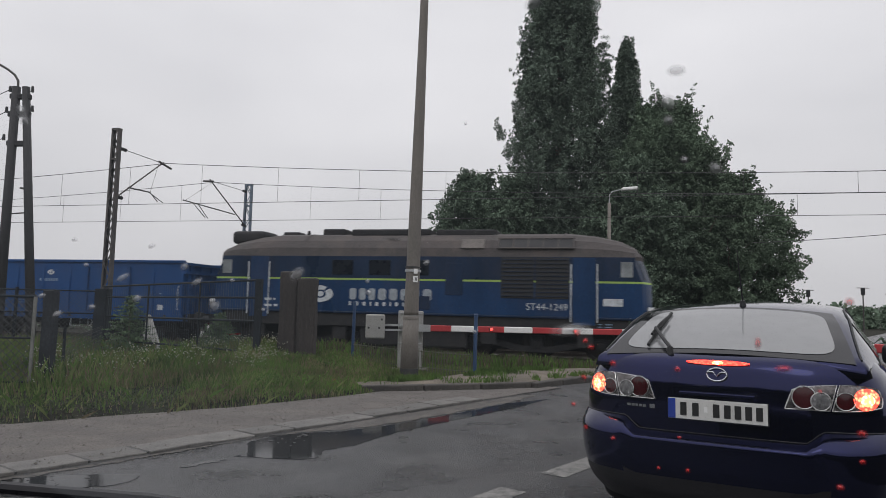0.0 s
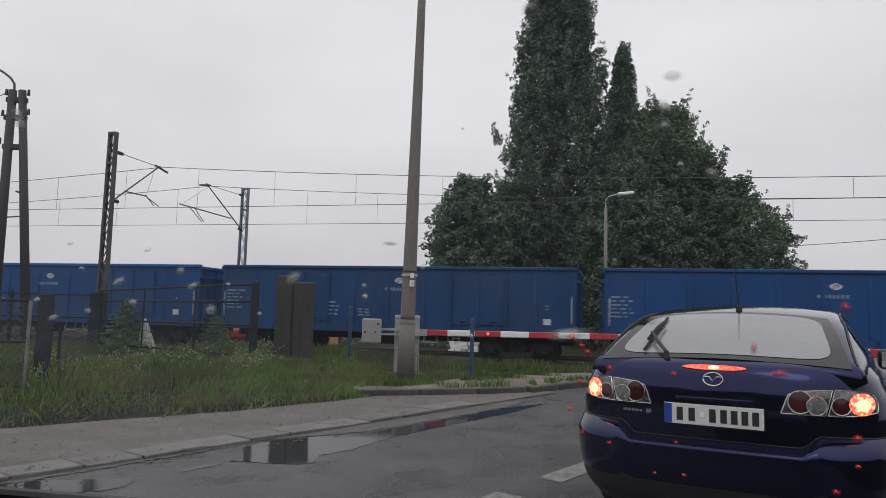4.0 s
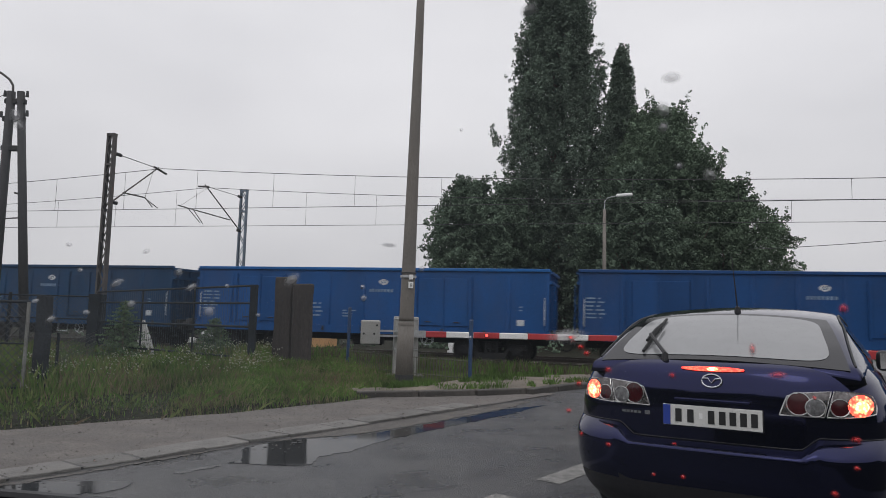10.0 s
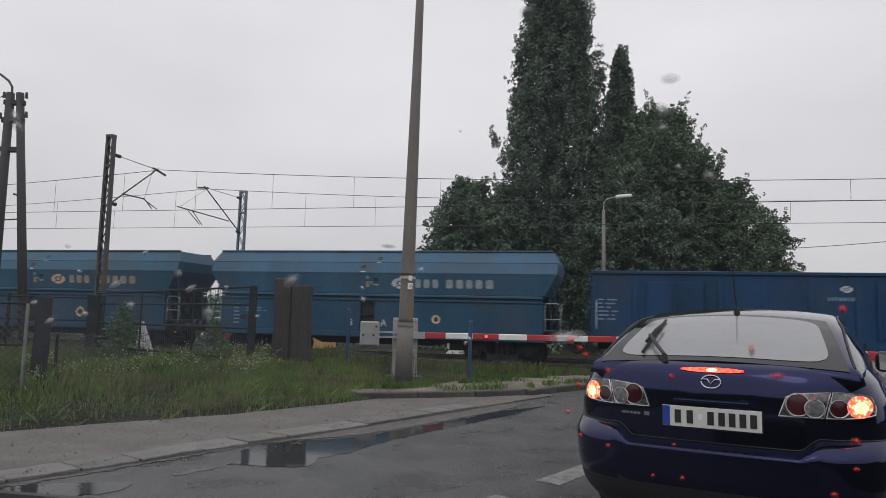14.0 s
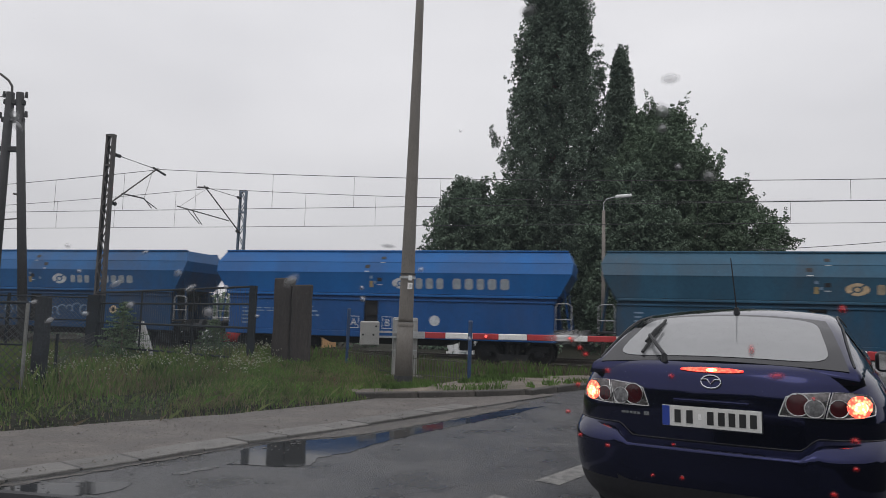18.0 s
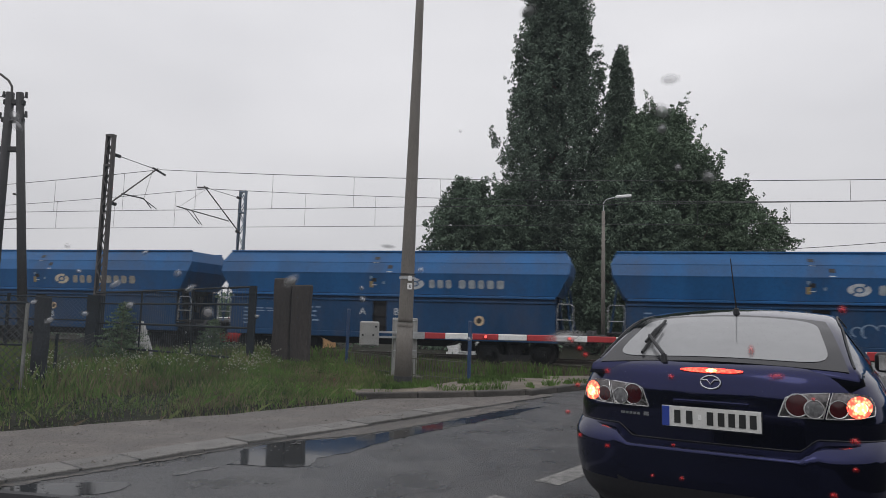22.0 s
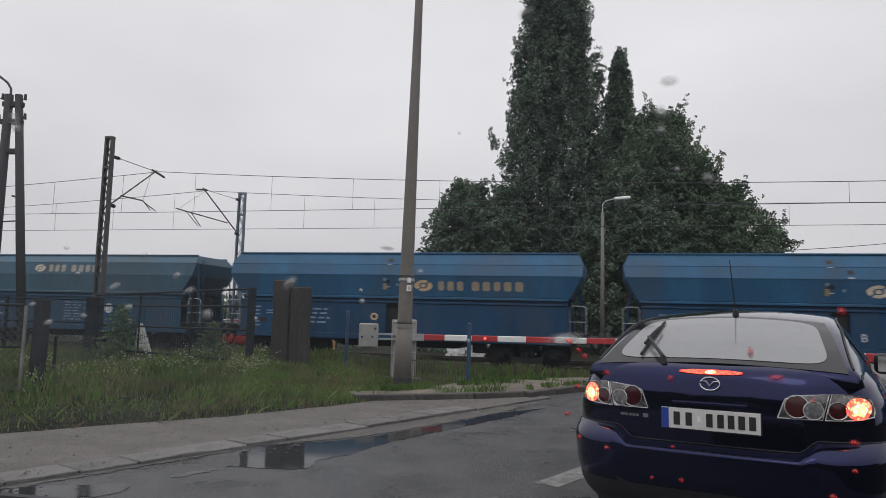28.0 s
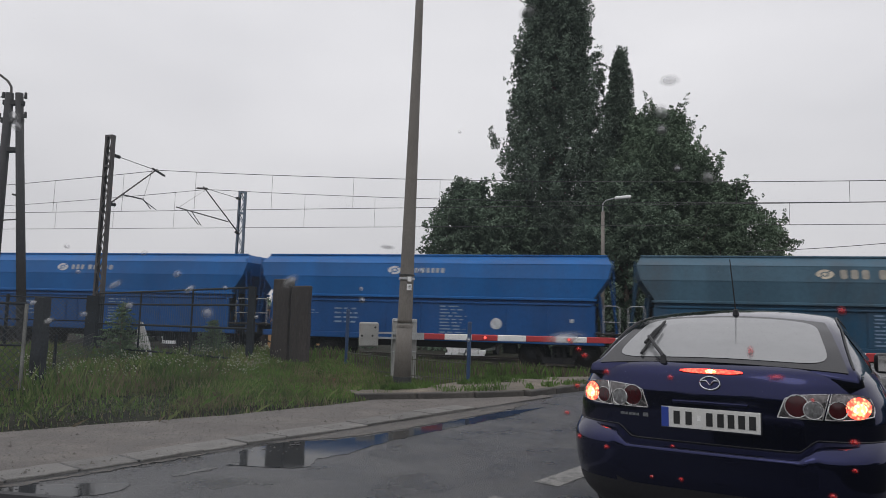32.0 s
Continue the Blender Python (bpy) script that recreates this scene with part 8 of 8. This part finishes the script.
def own_car():
    """The car that carries the camera; only a corner of its dashboard shows."""
    # local y is forward; the camera looks out to its left, from the right seat
    t = thing("own_car", pose(-0.30, 0.19, 0, 0, 0, -31), "dark car waiting behind, with a black dashboard edge", "car")
    bm = bm_new()
    rings = []
    for y, k, zt in ((-2.75, 0.80, 0.85), (-2.5, 0.95, 0.93), (-1.2, 1.0, 0.94), (0.35, 1.0, 0.90), (0.75, 0.99, 0.82), (1.4, 0.95, 0.76), (1.75, 0.85, 0.68), (1.85, 0.70, 0.55)):
        ring = [Vector((sx * w * k, y, z)) for sx, w, z in ((-1, 0.78, 0.24), (-1, 0.86, 0.5), (-1, 0.85, zt - 0.1), (-1, 0.74, zt), (1, 0.74, zt), (1, 0.85, zt - 0.1), (1, 0.86, 0.5), (1, 0.78, 0.24))]
        rings.append(ring)
    loft(bm, rings)
    part("body", bm, M["own_paint"], t, smooth=True)
    bm = bm_new()
    rings = [[Vector((sx * w, y, z)) for sx, w, z in ((-1, 0.58, h - 0.04), (-1, 0.50, h), (1, 0.50, h), (1, 0.58, h - 0.04))] for y, h in ((-2.1, 1.36), (-1.4, 1.52), (-0.3, 1.55), (0.0, 1.53))]
    loft(bm, rings)
    part("roof", bm, M["own_paint"], t, smooth=True)
    for s in (-1, 1):
        for y0, y1 in ((0.48, -0.15), (-2.5, -2.05)):
            bm = bm_new()
            rod(bm, (s * 0.74, y0, 0.88), (s * 0.58, y1, 1.5 if y1 > -1 else 1.38), 0.03, seg=8)
            part("pillar", bm, M["own_paint"], t)
        for y in (-1.75, 1.0):
            w = new("wheel")
            w.parent, w.matrix_basis = t, pose(s * 0.76, y, 0.30)
            bm = bm_new()
            rod(bm, (-0.1, 0, 0), (0.1, 0, 0), 0.30, seg=24)
            part("tyre", bm, M["rubber"], w)
            bm = bm_new()
            rod(bm, (-0.108, 0, 0), (0.108, 0, 0), 0.19, seg=16)
            part("rim", bm, M["galv"], w)
        bm = soft_box((s * 0.55, 1.72, 0.60), (0.34, 0.14, 0.15), 0.04, 2)
        part("headlight", bm, M["galv"], t)
    bm = bm_new()
    rows = []
    for i in range(13):
        x = -0.72 + 1.44 * i / 12
        rows.append([bm.verts.new((x, y, z + 0.03 * (1 - (x / 0.72) ** 2))) for y, z in ((0.25, 0.80), (0.30, 0.855), (0.55, 0.86), (0.72, 0.84))])
    for a, b in zip(rows, rows[1:]):
        for j in range(3):
            bm.faces.new((a[j], b[j], b[j + 1], a[j + 1]))
    part("dashboard", bm, M["valance"], t, smooth=True)
    for x in (-0.35, 0.35):
        bm = soft_box((x, -0.55, 0.80), (0.5, 0.16, 0.7), 0.06, 2)
        part("seat_back", bm, M["valance"], t)
    inv = t.matrix_basis.inverted()
    bm = bm_new()
    tube(bm, [inv @ Vector(p) for p in ((-0.95, 1.02, 1.044), (-0.66, 1.0, 1.038), (-0.40, 0.98, 1.030), (-0.25, 0.95, 1.022))], 0.009, 8)
    part("wiper_blade", bm, M["window_edge"], t)
    windscreen(t)
    raindrops(t)


# the slope of the windscreen in its car's space: foot, head
GLASS_FOOT, GLASS_HEAD = Vector((0, 0.76, 0.88)), Vector((0, -0.06, 1.53))


VEIL = (0.14, 0.50, 0.020, 0.002)  # where the added veil thins out, and how dense it is there


def windscreen(owner):
    """The pane before the eye; its thin grey film mimics veiling glare."""
    m = bpy.data.materials.new("windscreen_glare_film")
    m.use_nodes = True
    nt = m.node_tree
    nt.nodes.remove(nt.nodes["Principled BSDF"])
    clear = nt.nodes.new("ShaderNodeBsdfTransparent")
    haze = nt.nodes.new("ShaderNodeBsdfTranslucent")
    haze.inputs["Color"].default_value = (0.66, 0.74, 0.80, 1)
    mix = nt.nodes.new("ShaderNodeMixShader")
    nt.links.new(clear.outputs["BSDF"], mix.inputs[1])
    nt.links.new(haze.outputs["BSDF"], mix.inputs[2])
    nt.links.new(mix.outputs["Shader"], nt.nodes["Material Output"].inputs["Surface"])
    uv = nt.nodes.new("ShaderNodeUVMap")
    mp = nt.nodes.new("ShaderNodeMapping")
    mp.inputs["Scale"].default_value = (2.2, 1.4, 1)
    no = nt.nodes.new("ShaderNodeTexNoise")
    no.inputs["Scale"].default_value, no.inputs["Detail"].default_value = 2.0, 4.0
    sep = nt.nodes.new("ShaderNodeSeparateXYZ")
    # denser to the left, where the added haze lifts the darks more
    side = nt.nodes.new("ShaderNodeMapRange")
    side.interpolation_type = "SMOOTHSTEP"
    for key, v in (("From Min", VEIL[0]), ("From Max", VEIL[1]), ("To Min", VEIL[2]), ("To Max", VEIL[3])):
        side.inputs[key].default_value = v
    mul = nt.nodes.new("ShaderNodeMath")
    mul.operation = "MULTIPLY"
    amp = nt.nodes.new("ShaderNodeMapRange")
    amp.inputs["From Min"].default_value, amp.inputs["From Max"].default_value = 0.3, 0.7
    amp.inputs["To Min"].default_value, amp.inputs["To Max"].default_value = 0.75, 1.25
    ln = nt.links.new
    ln(uv.outputs["UV"], mp.inputs["Vector"])
    ln(mp.outputs["Vector"], no.inputs["Vector"])
    ln(no.outputs["Fac"], amp.inputs["Value"])
    ln(uv.outputs["UV"], sep.inputs[0])
    slant = nt.nodes.new("ShaderNodeMath")
    slant.operation = "MULTIPLY_ADD"
    slant.inputs[1].default_value = -0.6
    ln(sep.outputs["Y"], slant.inputs[0])
    ln(sep.outputs["X"], slant.inputs[2])
    ln(slant.outputs["Value"], side.inputs["Value"])
    ln(side.outputs["Result"], mul.inputs[0])
    ln(amp.outputs["Result"], mul.inputs[1])
    ln(mul.outputs["Value"], mix.inputs[0])
    bm = bm_new()
    lay = bm.loops.layers.uv.new("UVMap")
    nu, nv = 24, 10
    g = []
    for j in range(nv + 1):
        v = j / nv
        row = []
        for i in range(nu + 1):
            u = i / nu
            c = GLASS_FOOT.lerp(GLASS_HEAD, v)
            row.append((bm.verts.new((( 2 * u - 1) * (0.72 - 0.14 * v), c.y, c.z)), (u, v)))
        g.append(row)
    for j in range(nv):
        for i in range(nu):
            q = (g[j][i], g[j][i + 1], g[j + 1][i + 1], g[j + 1][i])
            f = bm.faces.new([a[0] for a in q])
            for loop, a in zip(f.loops, q):
                loop[lay].uv = a[1]
    ob = part("windscreen", bm, m, owner, "rain-wet windscreen with a thin grey film added for glare")
    ob.visible_shadow = False


def drop_mat(name, col, amount):
    """A thin film of water, soft towards its rim."""
    m = bpy.data.materials.new(name)
    m.use_nodes = True
    nt = m.node_tree
    p = nt.nodes["Principled BSDF"]
    p.inputs["Base Color"].default_value = (*col, 1)
    p.inputs["Roughness"].default_value = 0.3
    uv = nt.nodes.new("ShaderNodeUVMap")
    ln = nt.nodes.new("ShaderNodeVectorMath")
    ln.operation = "LENGTH"
    mr = nt.nodes.new("ShaderNodeMapRange")
    mr.interpolation_type = "SMOOTHSTEP"
    mr.inputs["From Min"].default_value, mr.inputs["From Max"].default_value = 1.0, 0.25
    mr.inputs["To Min"].default_value, mr.inputs["To Max"].default_value = 0.0, amount
    nt.links.new(uv.outputs["UV"], ln.inputs[0])
    nt.links.new(ln.outputs["Value"], mr.inputs["Value"])
    nt.links.new(mr.outputs["Result"], p.inputs["Alpha"])
    return m


def raindrops(owner):
    """Drops on the outside of the windscreen; angles from the eye in degrees right and up."""
    kinds = {
        "pale": (drop_mat("pale_water_film", (0.80, 0.80, 0.82), 0.42), "pale raindrops on the windscreen"),
        "dark": (drop_mat("dark_water_film", (0.05, 0.05, 0.06), 0.50), "dark raindrop on the windscreen"),
        # brake light bent through these drops is put in as a red base colour
        "red": (drop_mat("red_coloured_water_film", (0.80, 0.03, 0.03), 0.60), "raindrops coloured red for the brake light seen in them"),
    }
    spots = {
        "pale": [
            (6.74, 24.49, 0.93, 0.74, 30), (18.26, 18.88, 0.93, 0.56, 0), (17.64, 16.50, 0.79, 0.93, 40), (17.63, 15.16, 0.56, 0.56, 0), (21.11, 11.31, 0.65, 0.74, 40), (18.81, 12.11, 0.42, 0.42, 0),
            (-25.10, 1.82, 0.74, 0.33, 35), (-20.82, 2.83, 0.47, 0.37, 50), (-19.85, 1.70, 0.65, 0.33, 35), (-24.04, 0.30, 0.47, 0.37, 30), (-29.20, -0.94, 0.47, 0.28, 30), (-18.46, -0.10, 0.60, 0.56, 40),
            (-27.01, -0.41, 0.37, 0.28, 0), (-32.44, 13.22, 0.47, 0.65, 20), (-32.22, 12.60, 0.42, 0.74, 40), (-23.24, 4.30, 0.37, 0.23, 30), (-28.44, 4.46, 0.28, 0.23, 0), (-12.26, 2.61, 0.93, 0.56, 40),
            (-6.46, 1.28, 0.37, 0.37, 0), (-6.58, 2.20, 0.28, 0.28, 0), (-1.77, 3.83, 0.42, 0.33, 30), (-17.23, 1.93, 0.28, 0.23, 0), (-27.59, 2.66, 0.28, 0.23, 0), (10.07, -1.34, 2.09, 0.65, 8),
            (2.32, -1.70, 0.28, 0.28, 0), (-14.75, -0.31, 0.28, 0.23, 0), (-30.27, 0.31, 0.37, 0.23, 20), (1.21, 15.27, 0.19, 0.19, 0),
        ],
        "dark": [
            (-4.53, 5.70, 0.79, 0.23, -3),
        ],
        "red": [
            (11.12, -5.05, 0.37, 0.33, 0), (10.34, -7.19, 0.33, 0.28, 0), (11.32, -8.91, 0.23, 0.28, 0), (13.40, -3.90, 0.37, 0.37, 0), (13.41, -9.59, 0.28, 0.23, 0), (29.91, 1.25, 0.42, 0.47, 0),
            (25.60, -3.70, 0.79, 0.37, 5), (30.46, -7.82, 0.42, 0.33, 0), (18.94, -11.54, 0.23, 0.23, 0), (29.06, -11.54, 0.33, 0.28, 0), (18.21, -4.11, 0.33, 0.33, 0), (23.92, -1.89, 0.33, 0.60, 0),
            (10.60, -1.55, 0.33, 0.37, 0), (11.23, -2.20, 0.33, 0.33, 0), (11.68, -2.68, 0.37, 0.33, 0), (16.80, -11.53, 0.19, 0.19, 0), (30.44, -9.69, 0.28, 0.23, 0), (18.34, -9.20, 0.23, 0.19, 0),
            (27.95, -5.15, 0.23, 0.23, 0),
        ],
    }
    inverse = owner.matrix_basis.inverted()
    foot = GLASS_FOOT
    normal = (GLASS_HEAD - GLASS_FOOT).cross(Vector((1, 0, 0)))
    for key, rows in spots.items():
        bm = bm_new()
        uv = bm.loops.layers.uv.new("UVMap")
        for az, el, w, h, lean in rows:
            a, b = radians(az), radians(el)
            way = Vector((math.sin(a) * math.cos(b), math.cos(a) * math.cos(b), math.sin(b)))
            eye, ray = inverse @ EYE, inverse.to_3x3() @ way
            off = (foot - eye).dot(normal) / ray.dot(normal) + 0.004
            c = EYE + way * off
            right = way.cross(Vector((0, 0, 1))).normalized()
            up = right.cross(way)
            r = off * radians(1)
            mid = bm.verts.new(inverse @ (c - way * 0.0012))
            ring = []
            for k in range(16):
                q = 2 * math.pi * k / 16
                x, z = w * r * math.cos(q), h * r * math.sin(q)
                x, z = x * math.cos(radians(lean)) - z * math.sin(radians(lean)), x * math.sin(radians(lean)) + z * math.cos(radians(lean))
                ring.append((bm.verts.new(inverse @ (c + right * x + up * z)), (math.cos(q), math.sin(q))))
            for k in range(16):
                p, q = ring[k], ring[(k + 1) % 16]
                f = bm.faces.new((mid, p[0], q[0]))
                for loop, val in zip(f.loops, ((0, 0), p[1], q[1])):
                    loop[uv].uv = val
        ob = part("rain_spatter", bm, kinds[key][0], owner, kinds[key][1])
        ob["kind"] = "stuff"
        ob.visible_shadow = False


M["own_paint"] = mat("dark_grey_car_paint", (0.02, 0.02, 0.022), 0.35, vary=0.1, bump=0, coat=0.4)
own_car()


# ---- what moves ----
def motions():
    for t, s in TRAIN:
        walk(t, [(k, pose(*along(s + SPEED * (k - 9.0), HALF, RAIL), 0, 0, TURN)) for k in range(0, 33, 2)])
    # wheels roll with the train
    for w, r in WHEELS:
        at = w.matrix_basis.translation.copy()
        walk(w, [(k / 15, pose(*at, 0, math.degrees(SPEED * k / 15 / r), 0)) for k in range(0, 481)])


motions()
